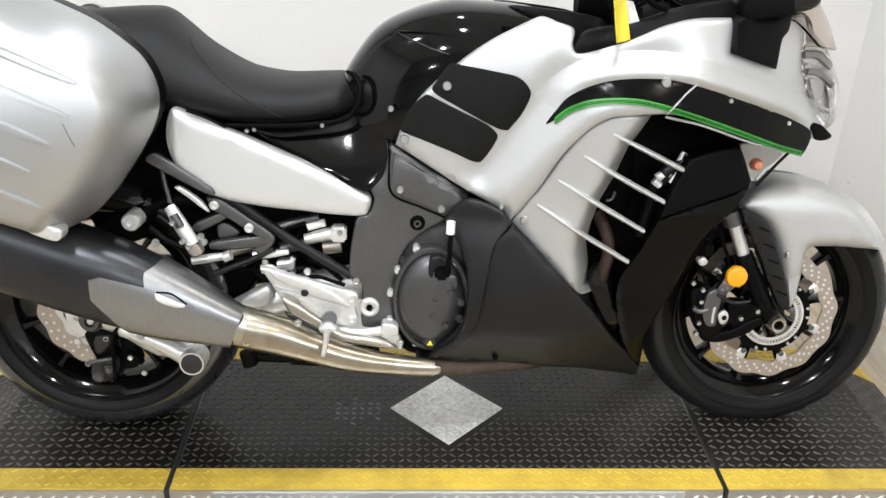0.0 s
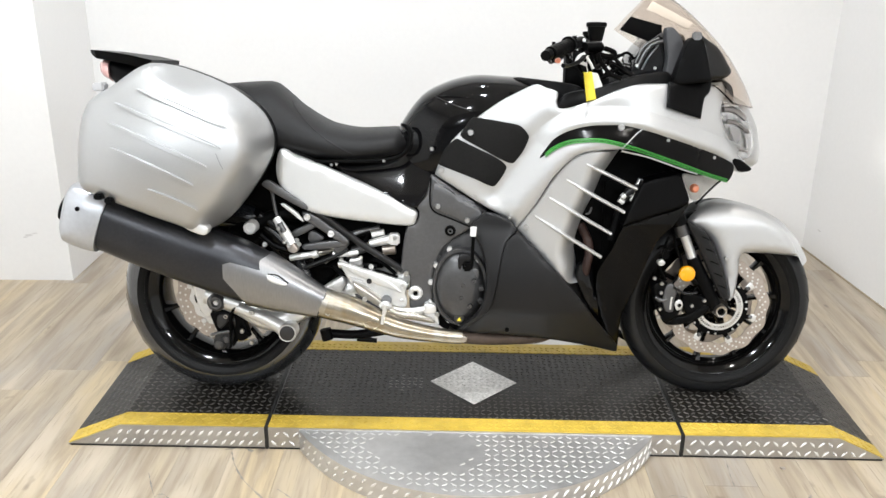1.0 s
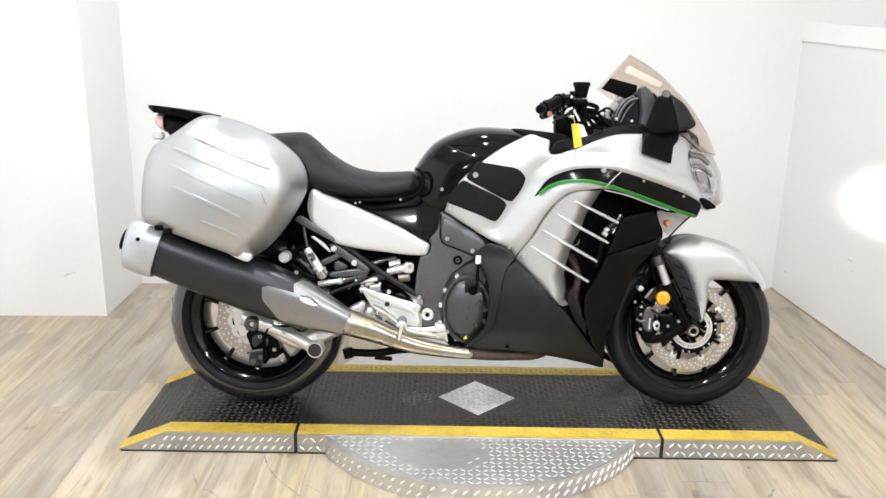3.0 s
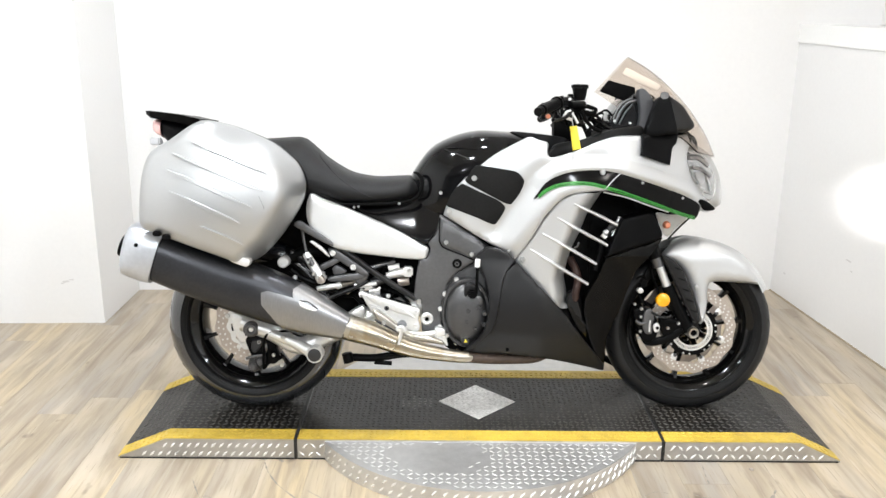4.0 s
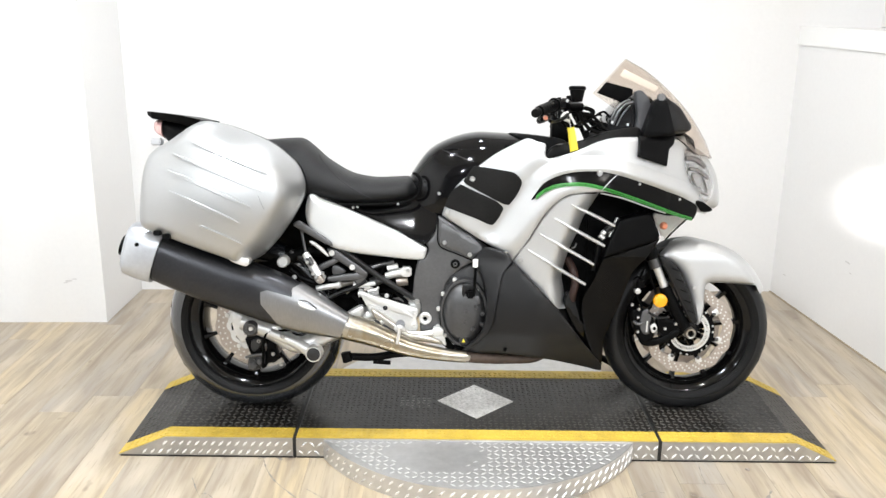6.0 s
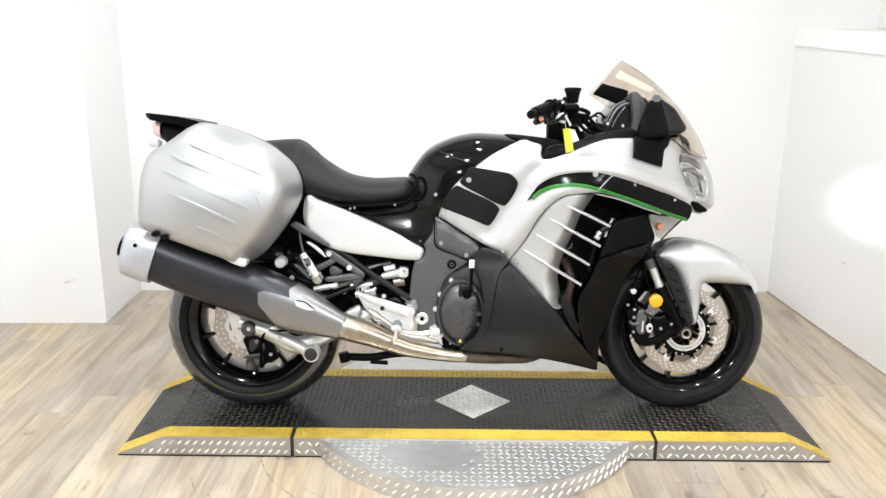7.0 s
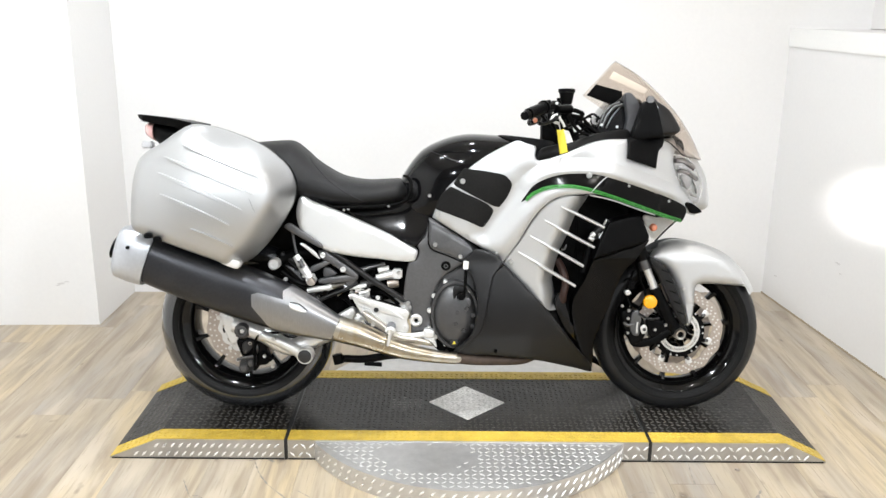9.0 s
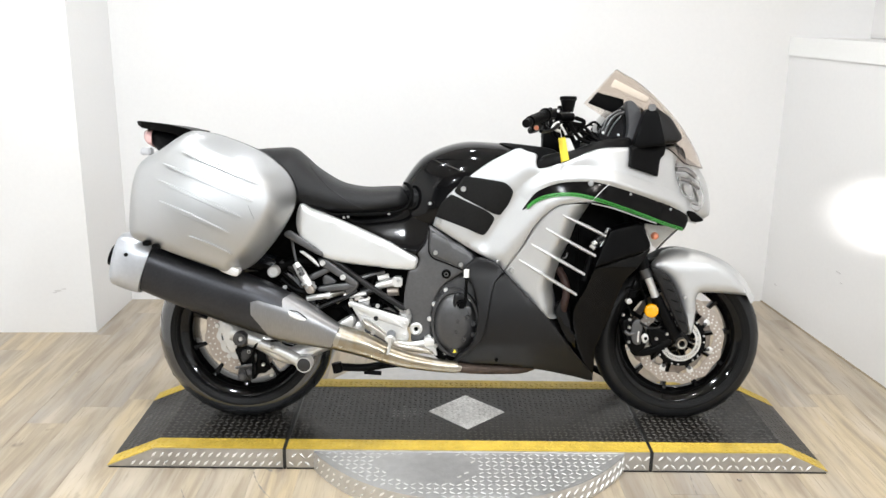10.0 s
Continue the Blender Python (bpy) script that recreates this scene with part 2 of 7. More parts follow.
REFLECTOR = material("headlight_reflector", (0.56, 0.56, 0.57), 0.2, 0.7, scale=90, grain=0.03)
WORN = material("half_worn_tread", (0.21, 0.205, 0.195), 0.38, 0.45, scale=60, grain=0.15)
LENSGREY = material("grey_lamp_plastic", (0.48, 0.48, 0.49), 0.3, scale=90, grain=0.05)
DARKGLASS = material("dark_glass", (0.01, 0.01, 0.011), 0.08, scale=60, grain=0.05, coat=0.3, spec=0.3)


# ---- building kit ----
def finish(ob, mat, angle=38):
    ob.data.materials.append(mat)
    ob.data.shade_smooth()
    ob.data.set_sharp_from_angle(angle=radians(angle))
    return ob


def mesh(name, verts, faces):
    me = bpy.data.meshes.new(name)
    me.from_pydata([tuple(v) for v in verts], [], [tuple(f) for f in faces])
    me.update()
    return me


def part(name, me, mat, parent=None, label="", angle=38):
    """One mesh object; me is (verts, faces) or a mesh. It becomes a child of parent."""
    if isinstance(me, tuple):
        me = mesh(name, *me)
    bm = bmesh.new()
    bm.from_mesh(me)
    bmesh.ops.recalc_face_normals(bm, faces=bm.faces)
    bm.to_mesh(me)
    bm.free()
    ob = finish(new(name, me), mat, angle)
    if parent:
        ob.parent = parent
    if label:
        tagged(ob, label)
    return ob


def mirrored(ob):
    """The same part on the machine's other side."""
    me = ob.data.copy()
    me.transform(Matrix.Diagonal((1, -1, 1, 1)))
    me.flip_normals()
    twin = new(ob.name, me)
    twin.parent = ob.parent
    for key in ("label",):
        if key in ob:
            twin[key] = ob[key]
    return twin


def curve(pts, n=5, closed=True):
    """A smooth line through the points; a point given twice is a corner."""
    out, pts = [], list(pts)
    corner = set()
    clean = []
    for p in pts:
        if clean and p == clean[-1]:
            corner.add(len(clean) - 1)
        else:
            clean.append(p)
    k = len(clean)
    pv = [np.array(p, float) for p in clean]
    for i in range(k if closed else k - 1):
        b, c = pv[i], pv[(i + 1) % k]
        a = b - (c - b) if i in corner or (not closed and i == 0) else pv[i - 1]
        d = c + (c - b) if (i + 1) % k in corner or (not closed and i == k - 2) else pv[(i + 2) % k]
        lim = np.linalg.norm(c - b)
        ta, td = (c - a) / 2, (d - b) / 2
        for q in (ta, td):
            h = np.linalg.norm(q)
            if h > lim > 0:
                q *= lim / h
        for j in range(n):
            s = j / n
            out.append((2 * s**3 - 3 * s**2 + 1) * b + (s**3 - 2 * s**2 + s) * ta + (-2 * s**3 + 3 * s**2) * c + (s**3 - s**2) * td)
    if not closed:
        out.append(pv[-1])
    return [tuple(p) for p in out]


def panel(outline, surface, thick=0.012, edge=0.008, step=0.022, n=5, smooth=True):
    """A shell over an outline in x and z: surface(x, z) is its outer face's y; the rim rolls inward over edge."""
    from mathutils.geometry import delaunay_2d_cdt
    line = np.array(curve(outline, n) if smooth else outline)
    k = len(line)
    nxt = np.roll(line, -1, 0)

    def distance(p):
        ab, ap = nxt - line, p - line
        t = np.clip((ap * ab).sum(1) / np.maximum((ab * ab).sum(1), 1e-12), 0, 1)
        return np.sqrt((((line + ab * t[:, None]) - p) ** 2).sum(1).min())

    def inside(p):
        x, z = p
        c = ((line[:, 1] > z) != (nxt[:, 1] > z)) & (x < (nxt[:, 0] - line[:, 0]) * (z - line[:, 1]) / (nxt[:, 1] - line[:, 1] + 1e-15) + line[:, 0])
        return c.sum() % 2 == 1

    inner = []
    prev = np.roll(line, 1, 0)
    tang = nxt - prev
    nor = np.stack([-tang[:, 1], tang[:, 0]], 1) / np.maximum(np.linalg.norm(tang, axis=1), 1e-9)[:, None]
    for d in (edge * 0.12, edge * 0.4, edge):
        for side in (1, -1):
            for p in line + nor * d * side:
                if inside(p) and distance(p) > d * 0.85:
                    inner.append(p)
    lo, hi = line.min(0), line.max(0)
    for i, x in enumerate(np.arange(lo[0] + step / 2, hi[0], step)):
        for z in np.arange(lo[1] + step / 2 * (1 + i % 2), hi[1], step):
            p = np.array((x, z))
            if inside(p) and distance(p) > max(edge * 1.2, step * 0.4):
                inner.append(p)
    pts = [Vector(p) for p in line] + [Vector(p) for p in inner]
    v2, _, tris, orig, _, _ = delaunay_2d_cdt(pts, [(i, (i + 1) % k) for i in range(k)], [], 1, 1e-5)
    verts, rim = [], []
    for i, p in enumerate(v2):
        d = distance(np.array(p))
        u = 1 - min(d / edge, 1)
        verts.append((p[0], surface(p[0], p[1]) + edge * (1 - math.sqrt(max(0, 1 - u * u))), p[1]))
    m = len(verts)
    verts += [(v[0], surface(v[0], v[2]) + edge + thick, v[2]) for v in verts]
    faces = [tuple(t) for t in tris] + [tuple(m + i for i in reversed(t)) for t in tris]
    count = {}
    for t in tris:
        for a, b in zip(t, (*t[1:], t[0])):
            count[(a, b)] = 1
    for a, b in count:
        if (b, a) not in count:
            faces.append((b, a, m + a, m + b))
    return verts, faces


def flat(y):
    return lambda x, z: y


def ribbon(line, surface, wide, n=6, thick=0.002, taper=False):
    """A raised strip along a line of x and z on a surface."""
    pts = np.array(curve(line, n, False))
    t = np.gradient(pts, axis=0)
    nor = np.stack([-t[:, 1], t[:, 0]], 1) / np.linalg.norm(t, axis=1)[:, None]
    verts, faces = [], []
    k = len(pts)
    for i, (p, q) in enumerate(zip(pts, nor)):
        w = wide / 2 * (math.sqrt(max(0.02, 1 - (2 * i / (k - 1) - 1) ** 2)) if taper else 1)
        for s, h in ((-1, thick), (-0.6, -thick), (0.6, -thick), (1, thick)):
            x, z = p + q * w * s
            verts.append((x, surface(x, z) + h, z))
    for i in range(k - 1):
        for j in range(4):
            a, b = i * 4 + j, i * 4 + (j + 1) % 4
            faces.append((a, b, b + 4, a + 4))
    faces += [(3, 2, 1, 0), tuple(range(4 * k - 4, 4 * k))]
    return verts, faces


def rings(sections, caps=True, closed=True):
    """A skin over rings of equally many points."""
    k = len(sections[0])
    verts = [p for s in sections for p in s]
    faces = []
    for i in range(len(sections) - 1):
        for j in range(k if closed else k - 1):
            a, b = i * k + j, i * k + (j + 1) % k
            faces.append((a, b, b + k, a + k))
    if caps:
        faces += [tuple(reversed(range(k))), tuple(range(len(verts) - k, len(verts)))]
    return verts, faces


def body(stations, m=28, n=5):
    """A body along x: rows of x, top, bottom, half width, squareness, and where across the height it is widest."""
    rows = curve([tuple(s) for s in stations], n, False)
    secs = []
    for x, top, bot, half, power, belly in rows:
        mid = bot + (top - bot) * belly
        ring = []
        for j in range(m):
            a = 2 * math.pi * j / m
            c, s = math.cos(a), math.sin(a)
            y = half * math.copysign(abs(c) ** (2 / power), c)
            h = (top - mid) if s > 0 else (mid - bot)
            ring.append((x, y, mid + h * math.copysign(abs(s) ** (2 / power), s)))
        secs.append(ring)
    return rings(secs)


def tube(pts, r, m=12, n=5, oval=1.0):
    """A round bar along 3D points; r is one radius or one for each point."""
    k = len(pts)
    rs = [r] * k if not isinstance(r, (list, tuple)) else r
    rows = curve([(*p, q) for p, q in zip(pts, rs)], n if k > 2 else 2, False)
    path = [Vector(q[:3]) for q in rows]
    secs = []
    side = None
    for i, p in enumerate(path):
        t = (path[min(i + 1, len(path) - 1)] - path[max(i - 1, 0)]).normalized()
        if side is None:
            side = t.orthogonal().normalized() if abs(t.y) > 0.9 else t.cross(Vector((0, 1, 0))).normalized()
        side = (side - t * side.dot(t)).normalized()
        up = t.cross(side)
        secs.append([tuple(p + (side * math.cos(a) + up * math.sin(a) * oval) * rows[i][3]) for a in (2 * math.pi * j / m for j in range(m))])
    return rings(secs)


def lathe(profile, centre=(0, 0, 0), m=48, closed=False):
    """Turned about the y axis: rows of radius and y."""
    cx, cy, cz = centre
    secs = [[(cx + r * math.cos(2 * math.pi * j / m), cy + y, cz + r * math.sin(2 * math.pi * j / m)) for j in range(m)] for r, y in profile]
    v, f = rings(secs, caps=not closed)
    if closed:
        k = len(secs)
        f += [((k - 1) * m + j, (k - 1) * m + (j + 1) % m, (j + 1) % m, j) for j in range(m)]
    return v, f


def joined(*pieces):
    verts, faces = [], []
    for v, f in pieces:
        o = len(verts)
        verts += list(v)
        faces += [tuple(i + o for i in q) for q in f]
    return verts, faces


def block(lo, hi, bevel=0.004):
    bm = bmesh.new()
    bmesh.ops.create_cube(bm, size=1)
    for v in bm.verts:
        v.co = Vector([lo[i] + (v.co[i] + 0.5) * (hi[i] - lo[i]) for i in range(3)])
    if bevel:
        bmesh.ops.bevel(bm, geom=list(bm.edges), offset=bevel, segments=2, affect="EDGES")
    bm.verts.index_update()
    out = [tuple(v.co) for v in bm.verts], [tuple(v.index for v in f.verts) for f in bm.faces]
    bm.free()
    return out


def prism(poly, z0, z1):
    """An upright prism over a plan."""
    k = len(poly)
    v = [(x, y, z0) for x, y in poly] + [(x, y, z1) for x, y in poly]
    f = [tuple(reversed(range(k))), tuple(range(k, 2 * k))] + [(i, (i + 1) % k, k + (i + 1) % k, k + i) for i in range(k)]
    return v, f


def thing(name, label, category, m=None, group="", kind=""):
    ob = new(name)
    ob.empty_display_size = 0.1
    if m is not None:
        ob.matrix_world = m
    return tagged(ob, label, category, group, kind)


# ---- the fairing's outer surface ----
def spl(v, xs, ys):
    """A smooth curve through a small table."""
    i = min(max(int(np.searchsorted(xs, v)) - 1, 0), len(xs) - 2)
    h = xs[i + 1] - xs[i]
    s = min(max((v - xs[i]) / h, 0), 1)
    m0 = (ys[i + 1] - ys[max(i - 1, 0)]) / (xs[i + 1] - xs[max(i - 1, 0)]) * h
    j = min(i + 2, len(xs) - 1)
    m1 = (ys[j] - ys[i]) / (xs[j] - xs[i]) * h
    return (2 * s**3 - 3 * s**2 + 1) * ys[i] + (s**3 - 2 * s**2 + s) * m0 + (-2 * s**3 + 3 * s**2) * ys[i + 1] + (s**3 - s**2) * m1


def near(x, z, line):
    """How far a point is from a line of points."""
    best = 9.0
    for (ax, az), (bx, bz) in zip(line, line[1:]):
        dx, dz = bx - ax, bz - az
        t = min(max(((x - ax) * dx + (z - az) * dz) / (dx * dx + dz * dz), 0), 1)
        best = min(best, math.hypot(ax + t * dx - x, az + t * dz - z))
    return best


def girth(x, z):
    return spl(x, [-0.3, -0.1, 0.1, 0.3, 0.45, 0.6, 0.72, 0.82, 0.9], [0.165, 0.185, 0.225, 0.285, 0.30, 0.25, 0.18, 0.115, 0.035]) \
        * spl(z, [0.1, 0.3, 0.5, 0.7, 0.85, 0.95, 1.02, 1.1], [0.74, 0.82, 0.91, 0.98, 1.0, 0.93, 0.8, 0.55])


ARCH = [(0.12, 0.62), (0.19, 0.71), (0.26, 0.79), (0.33, 0.815), (0.42, 0.81)]
VALLEY = [(0.06, 0.66), (0.13, 0.76), (0.2, 0.85), (0.28, 0.895), (0.4, 0.9)]


def skin(x, z):
    """y of the right-hand side fairing."""
    return -(girth(x, z) + 0.012 * math.exp(-((near(x, z, ARCH) / 0.028) ** 2)) - 0.016 * math.exp(-((near(x, z, VALLEY) / 0.034) ** 2)))


MOUTH = [(0.409, 0.802), (0.368, 0.748), (0.336, 0.71), (0.31, 0.649), (0.285, 0.594), (0.273, 0.537), (0.273, 0.495), (0.292, 0.447), (0.305, 0.413)]


LIP = [(x + 0.040 * math.sin(math.pi * (0.12 + 0.8 * i / 8)), z + 0.004) for i, (x, z) in enumerate(MOUTH)]


def dished(x, z):
    """y of the vent panel, whose front edge rolls in towards the radiator."""
    return -(girth(x, z) - 0.010 - 0.12 * max(0.0, 1 - near(x, z, LIP) / 0.064) ** 1.8)


def low(x, z):
    """y of the lower cowl."""
    return -(0.225 + 0.025 * math.exp(-(((z - 0.40) / 0.14) ** 2)) - 0.40 * max(0.0, 0.32 - z) - 0.30 * max(0.0, x - 0.22))


def bag(x, z):
    """y of the pannier's outer face."""
    return -0.44 + 0.055 * ((x + 0.82) / 0.27) ** 2 + 0.05 * ((z - 0.76) / 0.2) ** 2

# ---- the bay: floor, walls, ceiling ----
BACK_L, BACK_R = (-1.698, 1.485), (1.668, 1.565)      # corners of the back wall
NEAR_R = (2.465, -6.44)                               # the side wall runs slightly outward
PIER = (-1.703, 0.995)                                # edge of the pier beside the bay
FAR_L = (-4.4, 0.905)


def wall(name, a, b, z0, z1, thick=0.14, mat=WALL):
    """A wall whose seen face runs from a to b; its thickness lies to the left of that way."""
    d = Vector((b[0] - a[0], b[1] - a[1])).normalized()
    nx, ny = -d.y * thick, d.x * thick
    return tagged(part(name, prism([a, b, (b[0] + nx, b[1] + ny), (a[0] + nx, a[1] + ny)], z0, z1), mat), kind="structure")


tagged(wall("wall_back", (BACK_R[0] + 0.6, BACK_R[1] + 0.015), (BACK_L[0] - 0.12, BACK_L[1] - 0.003), 0, CEIL, -0.14), "smooth white painted back wall of the bay", "wall")
tagged(part("wall_pier", prism([PIER, (PIER[0] + 0.0032, 1.51), (-4.4, 1.45), FAR_L], 0, CEIL), WALL), "white painted square pier beside the bay", "wall", kind="structure")
LEDGE = 1.388
tagged(wall("wall_side", NEAR_R, (BACK_R[0] - 0.002, BACK_R[1] + 0.02), 0, LEDGE, -0.42), "white satin painted low side wall", "wall")
upper = 0.4
UPPER = material("upper_wall_paint", (0.78, 0.765, 0.755), 0.6, scale=60, grain=0.01)
tagged(wall("wall_side_upper", (NEAR_R[0] + upper, NEAR_R[1]), (BACK_R[0] + upper - 0.002, BACK_R[1] + 0.03), LEDGE + 0.003, CEIL, -0.1, UPPER), "upper side wall set back above the ledge, slightly darker than below", "wall")
# added surroundings out of view, toned for what the machine's paint reflects
UNSEEN_GREY = material("showroom_wall", (0.36, 0.36, 0.365), 0.7, scale=30, grain=0.05)
LEFT = -2.277
tagged(part("wall_left", prism([(LEFT, PIER[1] - 0.012), (LEFT - 0.14, PIER[1] - 0.012), (LEFT - 0.14, -2.6), (LEFT, -2.6)], 0, CEIL), WALL), "white painted side wall that meets the pier", "wall", kind="structure")
for a, b, nm in (((-4.4, 0.905), (-4.4, -6.44), "wall_showroom"), ((-4.4, -6.44), (2.465, -6.44), "wall_near")):
    tagged(wall(nm, a, b, 0, CEIL, -0.14, UNSEEN_GREY), "plain grey unseen wall added to close the room", "wall")
cap = [(NEAR_R[0] - 0.008, NEAR_R[1]), (BACK_R[0] - 0.009, BACK_R[1] + 0.015), (BACK_R[0] - 0.003, BACK_R[1] + 0.015), (NEAR_R[0] - 0.002, NEAR_R[1])]
tagged(part("trim_ledge", prism(cap, LEDGE - 0.086, LEDGE + 0.004), TRIM), "white painted trim board along the ledge of the side wall", "trim", kind="structure")
edge = [(NEAR_R[0] - 0.004, NEAR_R[1]), (BACK_R[0] - 0.006, BACK_R[1]), (BACK_R[0] + 0.004, BACK_R[1]), (NEAR_R[0] + 0.004, NEAR_R[1])]
tagged(part("trim_floor_edge", prism(edge, -0.004, 0.006), JOINT), "thin brown gap strip at the foot of the side wall", "trim", kind="structure")
tagged(part("ceiling", block((-4.6, -2.6, CEIL), (2.7, 1.8, CEIL + 0.1), 0), CEILING), "plain white ceiling", "ceiling", kind="structure")
tagged(part("ceiling_showroom", block((-4.6, -6.6, CEIL), (2.7, -2.603, CEIL + 0.1), 0), UNSEEN_GREY), "grey unseen ceiling added in front of the bay", "ceiling", kind="structure")
floor = tagged(part("floor", block((-4.6, -6.6, -0.1), (2.7, 1.8, -0.0075), 0), JOINT), "pale wood plank floor with a satin sheen", "floor", kind="structure")

PANELGLOW = glow("lamp_diffuser", (1.0, 0.985, 0.965), 6.0)
first = None
for lx, ly, size, watts in LAMPS:
    if first:
        copy_thing(first, pose(lx, ly, CEIL))
        continue
    q = size / 2
    first = thing("ceiling_light", "small square white ceiling light with a glowing diffuser", "ceiling light", pose(lx, ly, CEIL), "ceiling lights")
    part("frame", joined(block((-q - 0.02, -q - 0.02, -0.06), (-q, q + 0.02, 0)), block((q, -q - 0.02, -0.06), (q + 0.02, q + 0.02, 0)),
                         block((-q, -q - 0.02, -0.06), (q, -q, 0)), block((-q, q, -0.06), (q, q + 0.02, 0))), TRIM, first)
    part("diffuser", block((-q, -q, -0.05), (q, q, -0.03), 0.002), PANELGLOW, first)


# ---- the turntable ramp ----
H = 0.073
Y0, Y1 = -0.262, 0.312
WX, WY = -0.20, 0.02               # a patch worn bare
MX, MY = 0.02, 0.03                # the turntable's centre
ramp = thing("motorcycle_turntable", "black tread plate turntable ramp with worn yellow edges", "turntable", pose(0, 0, 0))


def studs(spots, size=0.0130, wide=0.0042, high=0.0024):
    """Raised tread bars: rows of place, along and normal."""
    verts, faces = [], []
    for p, a, nrm in spots:
        p, a, nrm = Vector(p), Vector(a).normalized(), Vector(nrm)
        b = nrm.cross(a)
        o = len(verts)
        base = p - nrm * 0.0006
        verts += [tuple(base - a * size), tuple(base + b * wide), tuple(base + a * size), tuple(base - b * wide),
                  tuple(p + nrm * high - a * size * 0.55 + b * wide * 0.35), tuple(p + nrm * high + a * size * 0.55 + b * wide * 0.35),
                  tuple(p + nrm * high + a * size * 0.55 - b * wide * 0.35), tuple(p + nrm * high - a * size * 0.55 - b * wide * 0.35)]
        faces += [(o, o + 7, o + 4), (o + 2, o + 5, o + 6), (o, o + 4, o + 1), (o + 1, o + 4, o + 5), (o + 1, o + 5, o + 2),
                  (o + 3, o + 7, o), (o + 3, o + 6, o + 7), (o + 2, o + 6, o + 3), (o + 4, o + 7, o + 6, o + 5)]
    return verts, faces


def stuff(name, me, mat, parent):
    ob = part(name, me, mat, parent, angle=20)
    return tagged(ob, kind="stuff")


def deck(x0, x1, foot=None):
    """The plate between x0 and x1; with foot its far end slopes down to the floor there."""
    piece = new("ramp_wing" if foot is not None else "deck_plate")
    piece.parent = ramp
    s = 1 if x1 > x0 else -1
    prof = [(x0, 0.002), (x0, H), (x1, H), (x1, 0.002)] if foot is None else [(x0, 0.002), (x0, H), (x1, H), (foot, 0.006), (foot, 0.002)]

    def slab(y0, y1, lift, sink=0.0):
        top = [(x, z + lift if z > 0.004 else z) for x, z in prof]
        k = len(top)
        v = [(x, y0, z) for x, z in top] + [(x, y1, z) for x, z in top]
        return v, [tuple(range(k)), tuple(reversed(range(k, 2 * k)))] + [(i, (i + 1) % k, k + (i + 1) % k, k + i) for i in range(k)]

    part("plate", slab(Y0 + 0.003, Y1 - 0.003, 0), BLACKPLATE, piece, angle=5)
    for a, b in ((Y0 + 0.001, Y0 + 0.068), (Y1 - 0.07, Y1 - 0.001)):
        part("yellow_edge", slab(a, b, 0.0014), YELLOW, piece, "worn yellow painted edge", angle=5)
    for y0, y1 in ((Y0 - 0.003, Y0 + 0.001), (Y1 - 0.001, Y1 + 0.003)):
        part("side_plate", slab(y0, y1, -0.001), SIDEALU, piece, "bare aluminium tread side", angle=5)

    def top(x):
        if foot is None or (x - x1) * s < 0:
            return H, (0, 0, 1)
        u = (x - x1) / (foot - x1)
        n = Vector((s * (H - 0.006), 0, abs(foot - x1))).normalized()
        return H + (0.006 - H) * u, tuple(n)

    spots = {"black": [], "yellow": [], "bare": [], "worn": []}
    wear = random.Random(11)
    end = foot if foot is not None else x1
    pitch = 0.0215 if foot is not None else 0.0195
    nx = int(abs(end - x0) / pitch)
    for i in range(nx):
        x = x0 + s * (i + 0.5) * abs(end - x0) / nx
        z, nrm = top(x)
        if z < 0.012:
            continue
        for j in range(32):
            y = Y0 + 0.017 + j * pitch
            if y > Y1 - 0.012:
                continue
            turn = 0.62 if (i + j) % 2 else -0.62
            a = Vector((math.cos(turn), math.sin(turn), 0))
            a = a - Vector(nrm) * a.dot(Vector(nrm))
            kind = "yellow" if y < Y0 + 0.068 or y > Y1 - 0.07 else "bare" if foot is None and abs(x - MX) + abs(y - MY) < 0.14 else "black"
            lift = {"yellow": 0.0014, "bare": 0.002, "black": 0}[kind]
            if kind == "black" and foot is None and abs(abs(x - MX) + abs(y - MY) - 0.15) < 0.012:
                continue
            if kind == "black" and foot is None and ((x - WX) / 0.075) ** 2 + ((y - WY) / 0.05) ** 2 + wear.random() * 0.8 < 1.1:
                kind = "worn"
            spots[kind].append(((x, y, z + lift), a, nrm))
    stuff("tread_relief", studs(spots["black"], *((0.0095, 0.0034, 0.002) if foot is None else (0.0108, 0.0038, 0.0024))), TREADWORN, piece)
    stuff("tread_relief", studs(spots["yellow"], *((0.0095, 0.0034, 0.002) if foot is None else (0.0108, 0.0038, 0.0024))), YELLOW, piece)
    if spots["worn"]:
        stuff("tread_relief", studs(spots["worn"], 0.0095, 0.0034, 0.002), WORN, piece)
    side = []
    for row, z in enumerate((0.019, 0.05)):
        for i in range(int(abs(end - x0) / 0.027)):
            x = x0 + s * (0.016 + 0.027 * i + 0.010 * row)
            if (foot is not None and top(x)[0] < z + 0.016) or abs(x) > 1.3:
                continue
            if foot is None and abs(x - MX) < 0.53:
                continue
            side.append(((x, Y0 - 0.003, z), (0.62, 0, 0.62 if (i + row) % 2 or s < 0 else -0.62), (0, -1, 0)))
    stuff("tread_relief", studs(side, 0.0140, 0.0044, 0.0030), SIDESTUD, piece)
    if foot is None:
        q = 0.14
        part("bare_diamond", prism([(MX - q, MY), (MX, MY - q), (MX + q, MY), (MX, MY + q)], H - 0.004, H + 0.002), DIAMOND, piece, "scuffed bare metal diamond", angle=5)
